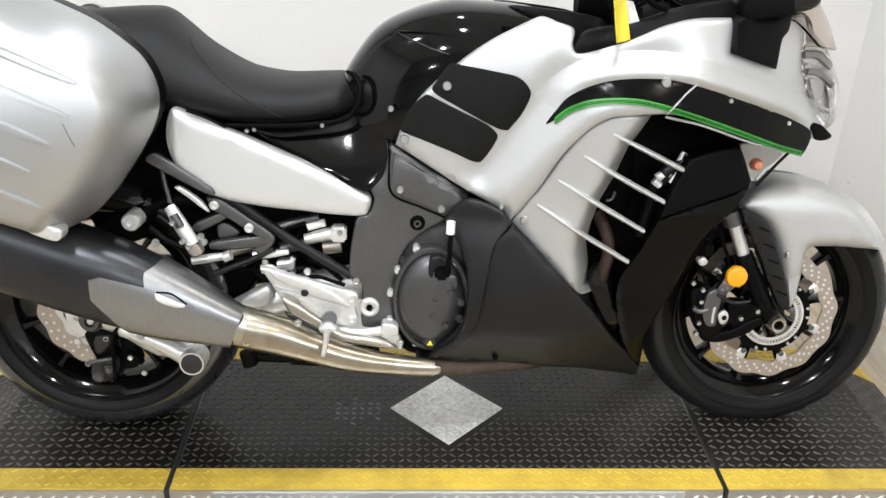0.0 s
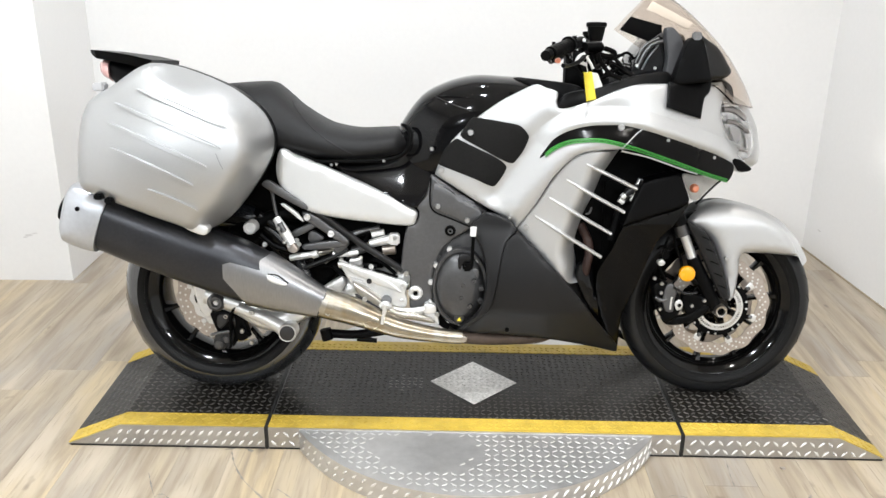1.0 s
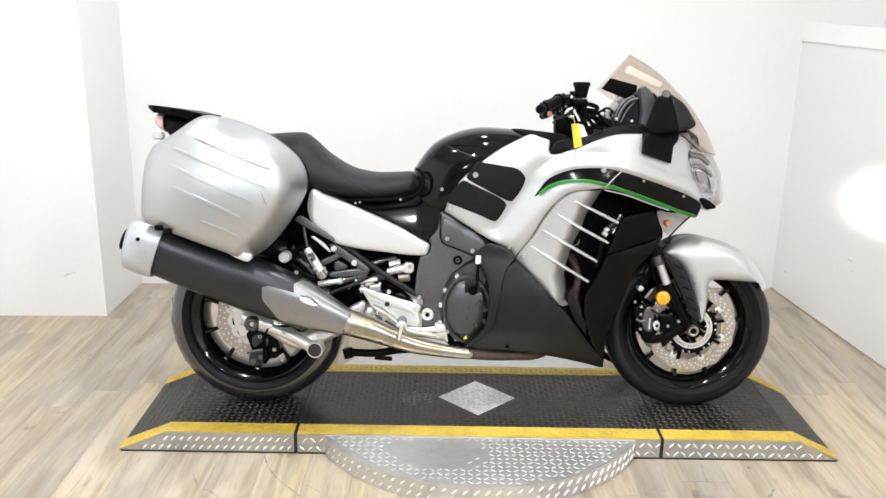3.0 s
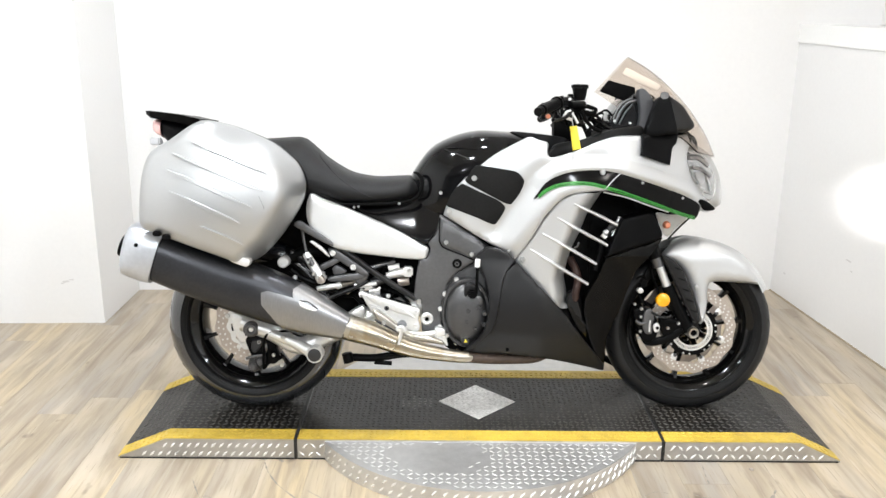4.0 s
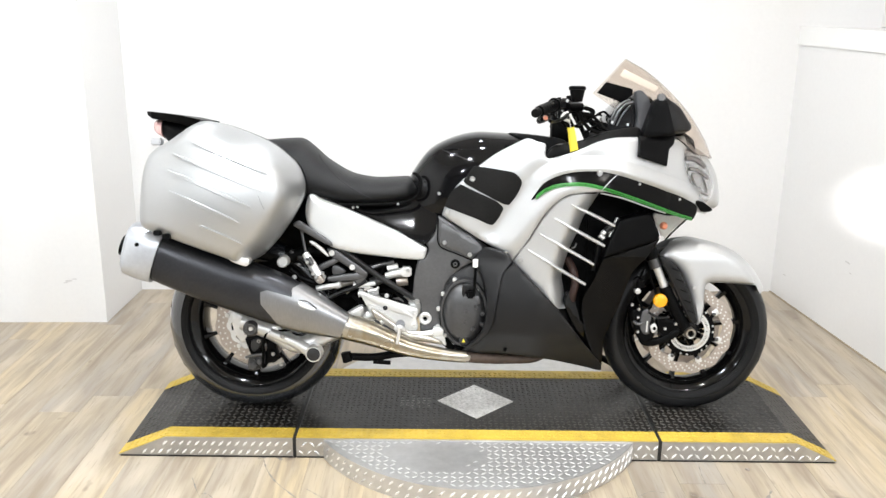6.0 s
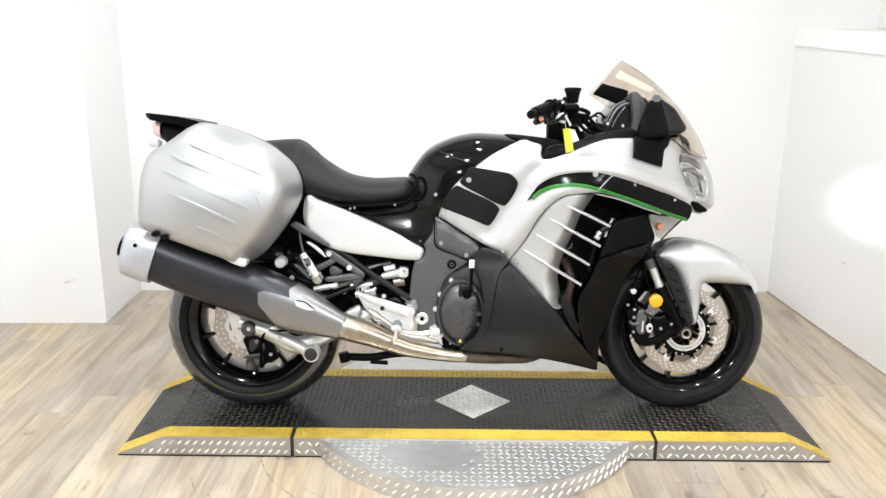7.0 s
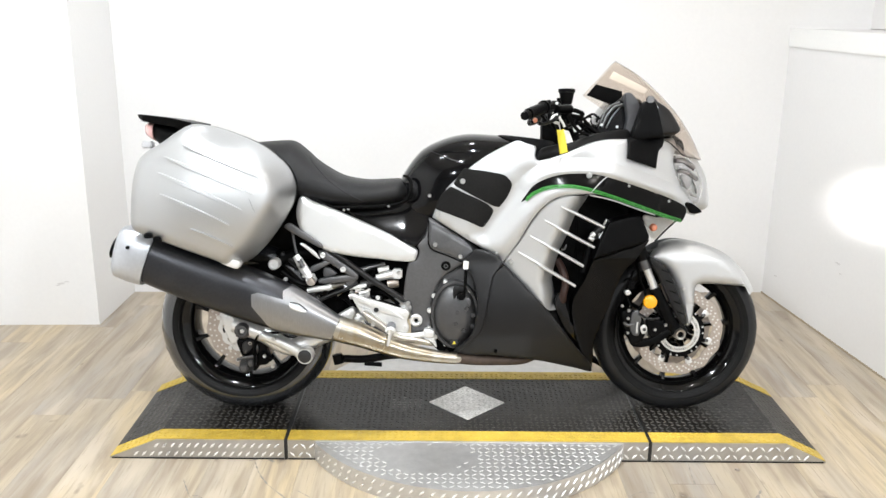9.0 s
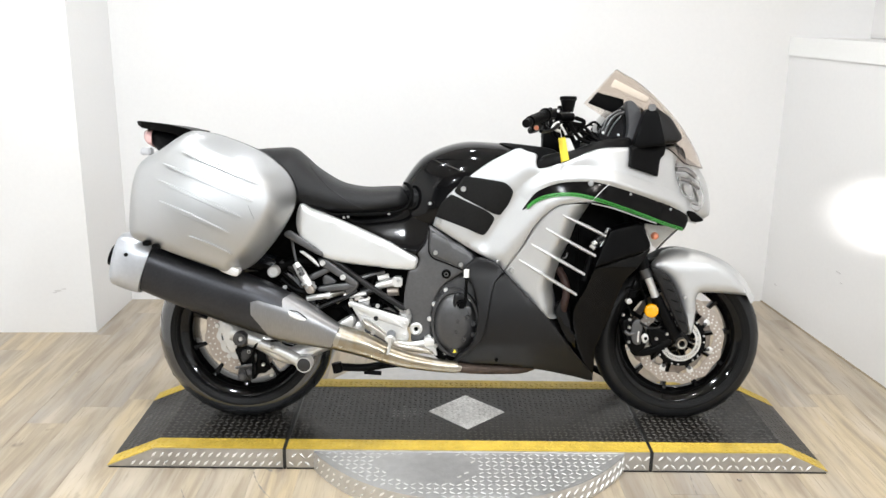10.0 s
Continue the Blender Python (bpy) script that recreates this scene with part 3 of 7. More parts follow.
        stuff("tread_relief", studs(spots["bare"], 0.0095, 0.0034, 0.0016), DIAMOND, piece)


deck(-0.594, 0.628)
deck(-0.606, -1.035, -1.197)
deck(0.640, 1.095, 1.237)
# black strips along the foot of the side plates
for x0, x1 in ((-1.19, -0.607), (-0.593, -0.5), (0.54, 0.627), (0.641, 1.23)):
    part("base_strip", block((x0, Y0 - 0.0045, 0.0005), (x1, Y0 - 0.001, 0.0055), 0), BLACK_STRIP, ramp, "thin black strip along the foot of the side plate")
for x, side in ((-0.600, 1), (0.634, -1)):
    part("joint_edge", block((x + side * 0.0056, Y0 + 0.07, H + 0.0005), (x + side * 0.0088, Y1 - 0.07, H + 0.0022), 0.0008), CASTGREY, ramp, "dull metal edge of the joint")
for x in (-0.600, 0.634):
    part("rubber_strip", joined(block((x - 0.0055, Y0 - 0.007, 0.001), (x + 0.0055, Y1 + 0.004, H + 0.003), 0.002)), BLACK_STRIP, ramp, "black rubber strip in the joint")
DR, DH = 0.60, 0.068
disc_part = part("turn_disc", lathe([(0.3, 0.0), (DR, 0.0), (DR, DH), (0.3, DH)], m=128), ALU, ramp, "round bare aluminium tread turntable disc")
disc_part.data.transform(pose(MX, MY, 0, 90, 0, 0))
spots = []
rub = random.Random(3)
for i in range(50):
    for j in range(15):
        x, y = MX - 0.59 + i * 0.024, Y0 - 0.018 - j * 0.024
        worn = ((x - MX + 0.14) / 0.20) ** 2 + ((y + 0.36) / 0.12) ** 2
        if math.hypot(x - MX, y - MY) < DR - 0.016 and worn + 0.5 * rub.random() > 0.9:
            turn = 0.62 if (i + j) % 2 else -0.62
            spots.append(((x, y, DH), (math.cos(turn), math.sin(turn), 0), (0, 0, 1)))
rim_spots = []
for i in range(112):
    a = 2 * math.pi * i / 112
    nrm = Vector((math.cos(a), math.sin(a), 0))
    along = Vector((-math.sin(a), math.cos(a), 0))
    for row, z in enumerate((0.018, 0.048)):
        b = a + row * 0.02
        rim_spots.append(((MX + DR * math.cos(b), MY + DR * math.sin(b), z), along + Vector((0, 0, 1)), nrm))
stuff("tread_relief", studs(spots, 0.0115, 0.0034, 0.0016), STUD, disc_part)
stuff("tread_relief", studs(rim_spots, 0.0145, 0.0042, 0.0028), SIDESTUD, disc_part)

# ---- the motorcycle ----
LEAN_DEG = 9.0
bike = thing("motorcycle", "silver and black touring motorcycle with panniers, leaning on its stand", "motorcycle", pose(0, 0, H, -LEAN_DEG, 0, 0))
XR, RR, XF, RF = -0.766, 0.315, 0.770, 0.299


def both(ob):
    mirrored(ob)
    return ob


def bolt(x, y, z, r=0.007, parent=None, mat=BOLT, high=0.005, dark=True):
    """A socket-head screw that looks to the machine's right."""
    prof = [(r * 0.35, -high + 0.003), (r * 0.5, -high + 0.003), (r * 0.55, -high), (r * 0.85, -high), (r, -high + 0.0015), (r * 1.05, 0.003)]
    if not dark:
        prof = prof[2:]
        prof[0] = (0.0008, prof[0][1])
    return part("bolt", lathe(prof, (x, y, z), m=16), mat, parent or bike)


# wheels
def plate(radii, na, y, half, skip=None, wave=(0, 0.0)):
    """A flat turned plate of rings and cells; skipped cells are open windows; wave ripples its two rims."""
    nk, count, depth = len(radii), *wave
    verts = []
    for yy in (y - half, y + half):
        for k, rad in enumerate(radii):
            for j in range(na):
                b = 2 * math.pi * j / na
                q = rad + (depth * math.sin(count * b) if k in (0, nk - 1) else 0)
                verts.append((q * math.cos(b), yy, q * math.sin(b)))
    far = nk * na
    faces, walls = [], {}
    for k in range(nk - 1):
        for j in range(na):
            if skip and skip(k, j):
                continue
            q = (k * na + j, k * na + (j + 1) % na, (k + 1) * na + (j + 1) % na, (k + 1) * na + j)
            faces += [q, tuple(far + i for i in reversed(q))]
            for a, b in zip(q, (*q[1:], q[0])):
                walls[(a, b)] = True
    faces += [(b, a, far + a, far + b) for a, b in walls if (b, a) not in walls]
    return verts, faces


# tyre section: depth below the crown, share of the half width
ROUND = [(0.9, 0.995), (0.7, 0.975), (0.5, 0.9), (0.3, 0.76), (0.14, 0.55), (0.04, 0.28), (0.0, 0.1)]


def wheel(name, x, r, half, label, discs, rdisc, spokes, turn, rubber):
    w = new(name)
    w.parent = bike
    w.location = (x, 0, r)
    tagged(w, label)
    rim = 0.216
    prof = [(rim - 0.004, half * 0.66), (rim + 0.010, half * 0.80), (rim + 0.018, half * 0.87), (rim + 0.0185, half * 0.89), (rim + 0.022, half * 0.91), (rim + 0.0225, half * 0.90), (rim + 0.030, half * 0.955)]
    k = r - rim - 0.034
    prof += [(r - 0.002 - k * d, half * u * 0.985) for d, u in ROUND]
    tyre = part("tyre", lathe(prof + [(a, -b) for a, b in reversed(prof)], m=128, closed=True), TYRE, w, "worn black road tyre")
    crown = [(r + 0.0006 - k * d, half * u) for d, u in ROUND]
    crown += [(a, -b) for a, b in reversed(crown)] + [(r - 0.9 * k, -half * 0.9), (r - 0.02, -half * 0.4), (r - 0.02, half * 0.4), (r - 0.9 * k, half * 0.9)]
    part("tread", lathe(crown, m=128, closed=True), rubber, w, "dusty grey tyre tread")
    # near-black bars on the tread give the grooves' shade as colour
    cuts = []
    for i in range(26):
        for sgn in (-1, 1):
            a0, line = 2 * math.pi * (i + 0.25 * sgn) / 26, []
            for u in (0.30, 0.52, 0.74, 0.92):
                a = a0 + 0.30 * (u - 0.2)
                q = r - 0.001 - k * float(np.interp(u, [0.1, 0.28, 0.55, 0.76, 0.9, 0.975], [0.0, 0.04, 0.14, 0.3, 0.5, 0.7]))
                line.append((q * math.cos(a), sgn * half * u, q * math.sin(a)))
            cuts.append(tube(line, [0.001, 0.0022, 0.0022, 0.001], m=5, n=2))
    tagged(part("tread_groove", joined(*cuts), INSIDE, w), kind="stuff")
    lip = half * 0.86
    prof = [(rim + 0.011, lip), (rim + 0.006, lip - 0.001), (rim - 0.003, lip - 0.010), (0.205, lip - 0.013), (0.203, lip - 0.017), (0.2055, lip - 0.020), (0.197, lip - 0.026), (0.19, lip - 0.034), (0.184, 0.012), (0.184, -0.012),
            (0.19, -lip + 0.034), (0.2, -lip + 0.016), (rim - 0.003, -lip + 0.010), (rim + 0.006, -lip + 0.001), (rim + 0.011, -lip)]
    part("rim", lathe([(a, b) for a, b in prof] + [(rim + 0.011, -lip + 0.006), (rim + 0.011, lip - 0.006)], m=128, closed=True), RIM, w, "gloss black cast rim")
    part("hub", lathe([(0.012, -0.075), (0.03, -0.075), (0.034, -0.05), (0.045, -0.03), (0.05, 0), (0.045, 0.03), (0.034, 0.05), (0.03, 0.075), (0.012, 0.075)], m=40), RIM, w)
    for i in range(spokes):
        a = 2 * math.pi * i / spokes + turn
        c, s = math.cos(a), math.sin(a)
        secs = []
        for d, wd, dp in ((0.03, 0.016, 0.034), (0.07, 0.010, 0.026), (0.12, 0.0068, 0.02), (0.165, 0.0066, 0.018), (0.184, 0.0085, 0.02), (0.193, 0.0125, 0.024)):
            ring = []
            for u, v in ((-1, -0.6), (-0.6, -1), (0.6, -1), (1, -0.6), (1, 0.6), (0.6, 1), (-0.6, 1), (-1, 0.6)):
                ring.append((d * c - u * wd * s, v * dp - (half * 0.42 * min(1, d / 0.1) if len(discs) == 1 else 0), d * s + u * wd * c))
            secs.append(ring)
        part("spoke", rings(secs), RIM, w)
    front = len(discs) > 1
    for y in discs:
        out = 1 if y > 0 else -1
        inner = rdisc - (0.036 if front else 0.040)
        part("brake_disc", plate([inner, rdisc - 0.018, rdisc], 168, y, 0.0025, wave=(12, 0.0034)), DISC, w, "drilled wavy steel brake disc", angle=30)
        # raised bright dots stand for the light caught in the drilled holes
        glints = []
        for k in range(36):
            for m, q in enumerate((rdisc - 0.026, rdisc - 0.018, rdisc - 0.010)):
                if not front and m == 1:
                    continue
                a = 2 * math.pi * (k + (0, 0.36, 0.72)[m]) / 36
                glints.append(lathe([(0.0006, out * 0.0026), (0.0024, out * 0.0026), (0.0033, out * 0.0033), (0.0036, out * 0.0020)], (q * math.cos(a), y, q * math.sin(a)), m=8))
        tagged(part("drilled_hole", joined(*glints), BRIGHT, w), kind="stuff")
        if front:
            part("disc_carrier", plate([0.076, 0.092], 84, y, 0.004), SATIN, w, "black disc carrier ring", angle=30)
            for i in range(7):
                a = radians(34) + 2 * math.pi * i / 7
                c, s = math.cos(a), math.sin(a)
                part("carrier_arm", tube([(0.088 * math.cos(a - 0.06), y, 0.088 * math.sin(a - 0.06)), (0.112 * c, y, 0.112 * s)], [0.0075, 0.006], m=8, oval=0.6), SATIN, w)
                tab = part("disc_tab", tube([(0.104 * c, y + out * 0.001, 0.104 * s), (0.124 * c, y, 0.124 * s)], [0.0095, 0.015], m=14, oval=0.24), BRIGHT, w, "bright floating disc tab")
                part("tab_rivet", lathe([(0.001, out * 0.006), (0.0045, out * 0.006), (0.0065, out * 0.0045), (0.0065, -out * 0.004)], (0.106 * c, y, 0.106 * s), m=12), CASTGREY, tab)
                for da in (0.24, 0.50):
                    part("carrier_bolt", lathe([(0.001, out * 0.007), (0.0032, out * 0.007), (0.0042, out * 0.003)], (0.087 * math.cos(a + da), y, 0.087 * math.sin(a + da)), m=10), BRIGHT, w)
        else:
            part("disc_carrier", plate([0.034, 0.056, 0.083, inner + 0.006], 90, y + 0.002, 0.003, skip=lambda k, j: k == 1 and j % 9 < 5), BRIGHT, w, "silver disc carrier with open windows", angle=30)
            for i in range(5):
                a = 2 * math.pi * i / 5 + 0.35
                part("disc_rivet", lathe([(0.001, out * 0.007), (0.007, out * 0.007), (0.0085, out * 0.004), (0.0085, -out * 0.004)], ((inner + 0.003) * math.cos(a), y, (inner + 0.003) * math.sin(a)), m=16), BRIGHT, w)
        part("sensor_ring", plate([0.054, 0.060, 0.068, 0.073], 120, y + out * 0.012, 0.0015, skip=lambda k, j: k == 1 and j % 2), BRIGHT, w, "slotted steel sensor ring", angle=30)
    return w


front_wheel = wheel("front_wheel", XF, RF, 0.060, "black cast front wheel", (-0.066, 0.066), 0.155, 10, 0.12, TREAD)
front_wheel.location.y = 0.012
rear_wheel = wheel("rear_wheel", XR, RR, 0.094, "black cast rear wheel", (-0.088,), 0.135, 10, 0.31, REARTREAD)

# dark core that fills the machine; its near-black colour stands for inner shade
part("engine_block", body([(-0.17, 0.5, 0.26, 0.10, 5, 0.5), (-0.12, 0.56, 0.25, 0.155, 5, 0.5), (0.1, 0.58, 0.24, 0.165, 5, 0.5), (0.2, 0.6, 0.24, 0.14, 4, 0.5), (0.36, 0.62, 0.2, 0.11, 4, 0.5), (0.39, 0.6, 0.24, 0.10, 4, 0.5)], m=24), ENGINE, bike, "dark grey engine block")
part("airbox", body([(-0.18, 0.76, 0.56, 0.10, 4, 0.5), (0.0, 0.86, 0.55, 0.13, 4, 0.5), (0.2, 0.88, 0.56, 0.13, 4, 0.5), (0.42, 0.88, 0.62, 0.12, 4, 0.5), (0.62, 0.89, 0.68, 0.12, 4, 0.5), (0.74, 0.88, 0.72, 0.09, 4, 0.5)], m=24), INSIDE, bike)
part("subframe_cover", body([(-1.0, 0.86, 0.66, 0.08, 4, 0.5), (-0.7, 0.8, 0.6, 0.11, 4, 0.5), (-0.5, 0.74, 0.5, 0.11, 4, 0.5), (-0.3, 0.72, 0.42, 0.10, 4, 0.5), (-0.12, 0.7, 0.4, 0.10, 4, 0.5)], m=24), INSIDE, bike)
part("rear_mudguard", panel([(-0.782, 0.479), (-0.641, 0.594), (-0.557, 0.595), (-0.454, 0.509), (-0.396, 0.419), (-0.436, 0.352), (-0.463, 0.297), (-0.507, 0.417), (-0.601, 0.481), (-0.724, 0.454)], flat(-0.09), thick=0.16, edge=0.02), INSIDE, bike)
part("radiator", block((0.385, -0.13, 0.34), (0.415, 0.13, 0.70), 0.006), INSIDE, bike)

# side fairing
fairing = both(part("side_fairing", panel([(-0.111, 0.708), (-0.111, 0.708), (-0.098, 0.747), (-0.062, 0.809), (-0.002, 0.866), (0.062, 0.915), (0.125, 0.950), (0.168, 0.969), (0.197, 0.960), (0.226, 0.949), (0.225, 0.920), (0.234, 0.907), (0.271, 0.915), (0.331, 0.936), (0.391, 0.960), (0.445, 0.974), (0.514, 0.977), (0.659, 0.979), (0.696, 0.981), (0.696, 0.981), (0.706, 0.947), (0.697, 0.910), (0.711, 0.858), (0.738, 0.804), (0.778, 0.772), (0.799, 0.742), (0.782, 0.729), (0.735, 0.735), (0.697, 0.725), (0.545, 0.769), (0.419, 0.799), (0.392, 0.800), (0.392, 0.800), (0.337, 0.794), (0.296, 0.787), (0.257, 0.759), (0.219, 0.712), (0.182, 0.644), (0.153, 0.599), (0.125, 0.559), (0.125, 0.559), (0.103, 0.586), (0.040, 0.617)], skin, thick=0.01, edge=0.012, step=0.016), SILVER, bike, "silver painted side fairing"))
BROW = curve([(0.199, 0.797), (0.218, 0.824), (0.248, 0.846), (0.287, 0.861), (0.333, 0.868), (0.395, 0.869), (0.447, 0.860), (0.532, 0.836), (0.632, 0.804), (0.690, 0.783), (0.740, 0.756)], 6, False)
secs = []
for i, (x, z) in enumerate(BROW):
    (ax, az), (bx, bz) = BROW[max(i - 1, 0)], BROW[min(i + 1, len(BROW) - 1)]
    h = math.hypot(bx - ax, bz - az)
    nx, nz = -(bz - az) / h, (bx - ax) / h
    grow = min(1.0, 0.1 + i / 16, 0.25 + (len(BROW) - 1 - i) / 8)
    secs.append([(x + nx * u, skin(x + nx * u, z + nz * u) - v * grow, z + nz * u) for u, v in ((0.052, -0.002), (0.042, 0.0012), (0.030, 0.0062), (0.019, 0.0115), (0.013, 0.0138), (0.009, 0.0136), (0.004, 0.0112), (-0.002, 0.0068), (-0.006, 0.003), (-0.006, -0.004), (0.03, -0.006))])
both(part("fairing_brow", rings(secs), SILVER, fairing, "rounded silver brow over the black strip"))
strip = both(part("fairing_strip", panel([(0.182, 0.768), (0.199, 0.797), (0.218, 0.824), (0.248, 0.845), (0.287, 0.860), (0.333, 0.867), (0.395, 0.868), (0.447, 0.859), (0.532, 0.835), (0.632, 0.803), (0.690, 0.782), (0.745, 0.752), (0.749, 0.730), (0.730, 0.701), (0.690, 0.712), (0.632, 0.730), (0.544, 0.761), (0.454, 0.791), (0.393, 0.808), (0.332, 0.819), (0.272, 0.816), (0.224, 0.798)], lambda x, z: skin(x, z) - 0.005, thick=0.008, edge=0.004, step=0.016), FAIRBLACK, bike, "gloss black fairing strip"))
GL = [(0.196, 0.776), (0.206, 0.787), (0.222, 0.800), (0.254, 0.815), (0.302, 0.823), (0.352, 0.822), (0.415, 0.808), (0.542, 0.767), (0.662, 0.725), (0.729, 0.705)]
for off, wd in ((0.0038, 0.0042), (0.0, 0.0016), (-0.0038, 0.0036)):
    both(part("green_stripe", ribbon([(x, z + off) for x, z in GL], lambda x, z: skin(x, z) - 0.0062, wd, thick=0.0012), GREEN, strip, "bright green pinstripe"))
part("strip_joint", ribbon([(0.454, 0.860), (0.425, 0.835), (0.395, 0.803)], lambda x, z: skin(x, z) - 0.0065, 0.0032, thick=0.0012), LENSGREY, strip, "thin silver joint line")
for x, y, r in [(0.393, 0.859)] and [(*p, 0.009) for p in [(0.393, 0.859)]]:
    bolt(x, skin(x, y) - 0.006, y, r, fairing, dark=False)
for x, z in [(0.525, 0.826), (0.676, 0.774), (0.104, 0.594)]:
    bolt(x, skin(x, z) - 0.005, z, 0.0045, fairing, dark=False)
part("lower_strip_edge", ribbon([(0.395, 0.797), (0.468, 0.781), (0.560, 0.750), (0.625, 0.729)], lambda x, z: skin(x, z) - 0.003, 0.005), SILVER, fairing)

for name_pts in ([(-0.032, 0.840), (-0.013, 0.868), (-0.003, 0.876), (0.030, 0.872), (0.084, 0.864), (0.122, 0.857), (0.141, 0.843), (0.151, 0.823), (0.138, 0.786), (0.118, 0.757), (0.110, 0.749), (0.090, 0.753), (0.022, 0.787), (-0.028, 0.813), (-0.040, 0.825)],
                 [(-0.056, 0.811), (-0.048, 0.814), (-0.000, 0.792), (0.067, 0.762), (0.091, 0.741), (0.090, 0.727), (0.073, 0.696), (0.055, 0.680), (0.003, 0.701), (-0.066, 0.726), (-0.100, 0.739), (-0.098, 0.751), (-0.080, 0.788)]):
    both(part("knee_pad", panel(name_pts, lambda x, z: skin(x, z) - 0.004, thick=0.006, edge=0.003, step=0.02), PAD, fairing, "black textured rubber pad"))
for x, z in [(-0.011, 0.833), (-0.093, 0.723)]:
    bolt(x, skin(x, z) - 0.005, z, 0.009, fairing)
part("panel_seam", ribbon([(0.035, 0.621), (0.062, 0.662), (0.088, 0.700), (0.113, 0.748)], lambda x, z: skin(x, z) - 0.0008, 0.0014, thick=0.0006), LENSGREY, fairing)

# vent panel with its four bars
vent = both(part("vent_panel", panel([(0.128, 0.560), (0.128, 0.560), (0.154, 0.600), (0.184, 0.643), (0.222, 0.711), (0.260, 0.759), (0.300, 0.785), (0.341, 0.793), (0.403, 0.789), (0.403, 0.789)] + LIP + [(0.318, 0.398), (0.283, 0.401), (0.195, 0.492)], dished, thick=0.006, edge=0.005, step=0.010), SILVER, bike, "silver dished vent panel"))
for a in ([(0.309, 0.756), (0.377, 0.725), (0.449, 0.690)], [(0.258, 0.710), (0.335, 0.668), (0.420, 0.623)], [(0.214, 0.656), (0.299, 0.610), (0.388, 0.560)], [(0.177, 0.601), (0.268, 0.548), (0.365, 0.491)]):
    both(part("vent_bar", tube([(x, skin(x, z) + (0.012, 0.008, 0.016)[i], z) for i, (x, z) in enumerate(a)], [0.003, 0.0055, 0.005], m=10, oval=2.2), BRIGHT, vent, "satin silver vent bar"))
for x, z in [(0.153, 0.566)]:
    bolt(x, dished(x, z) - 0.002, z, 0.008, vent)
# near-black backing: black inner plastic and the vent's shade in one colour
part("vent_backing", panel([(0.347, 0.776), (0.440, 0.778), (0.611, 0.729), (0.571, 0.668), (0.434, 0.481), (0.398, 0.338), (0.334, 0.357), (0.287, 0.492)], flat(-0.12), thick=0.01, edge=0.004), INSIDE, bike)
hose = part("coolant_hose", tube([(0.480, -0.200, 0.706), (0.471, -0.200, 0.685), (0.443, -0.200, 0.669), (0.434, -0.200, 0.643)], [0.009, 0.012, 0.013, 0.01]), MATTE, bike)
part("hose_joint", joined(tube([(0.475, -0.200, 0.709), (0.470, -0.200, 0.693), (0.463, -0.200, 0.676)], [0.006, 0.008, 0.009], m=10), tube([(0.457, -0.200, 0.679), (0.439, -0.200, 0.662), (0.423, -0.200, 0.653)], [0.010, 0.012, 0.010], m=12), tube([(0.415, -0.210, 0.652), (0.429, -0.210, 0.641)], 0.008, m=10), tube([(0.465, -0.210, 0.672), (0.448, -0.210, 0.647)], 0.004, m=8)), BRIGHT, bike, "bright hose joint and clamps")
part("hose_tail", tube([(0.423, -0.200, 0.645), (0.412, -0.200, 0.588), (0.399, -0.200, 0.530)], 0.012, m=10), SATIN, bike)
part("drain_tube", tube([(0.340, -0.200, 0.624), (0.335, -0.200, 0.609), (0.324, -0.200, 0.605)], 0.003, m=8), CASTGREY, bike)
part("exhaust_header", tube([(0.321, -0.140, 0.561), (0.337, -0.170, 0.526), (0.345, -0.170, 0.486), (0.338, -0.170, 0.446), (0.338, -0.140, 0.395)], 0.013, m=14), RUST, bike, "rusty brown header behind the vent")

# black winglet and lower nose


def wing_y(x, z):
    return -0.25 + 0.16 * max(0, x - 0.42) + 0.14 * max(0, 0.5 - z)


wing = both(part("winglet", panel([(0.518, 0.716), (0.580, 0.729), (0.580, 0.729), (0.602, 0.685), (0.613, 0.646), (0.573, 0.627), (0.506, 0.607), (0.423, 0.580), (0.423, 0.580), (0.445, 0.637), (0.474, 0.702), (0.474, 0.702)], wing_y, thick=0.08, edge=0.006, step=0.016), SATIN, bike, "black side winglet"))
both(part("winglet_lower", panel([(0.615, 0.642), (0.576, 0.583), (0.530, 0.525)] + [(0.490, 0.384)] + [(0.458, 0.290)] + [(0.458, 0.212), (0.458, 0.169), (0.458, 0.169), (0.444, 0.168)] + [(0.392, 0.283)] + [(0.367, 0.421), (0.398, 0.497)] + [(0.425, 0.577), (0.425, 0.577), (0.509, 0.604), (0.577, 0.624)], lambda x, z: -0.246 + 0.16 * max(0.0, x - 0.42) + 0.36 * max(0.0, 0.58 - z), thick=0.05, edge=0.003, step=0.010), WINGBLACK, wing, "gloss black lower winglet"))
both(part("inner_cowl", panel([(0.308, 0.434), (0.354, 0.466), (0.375, 0.350), (0.438, 0.403), (0.440, 0.312), (0.463, 0.173), (0.445, 0.164), (0.370, 0.285), (0.323, 0.372)], lambda x, z: low(x, z) + 0.045, thick=0.02, edge=0.006), GLOSS, bike))

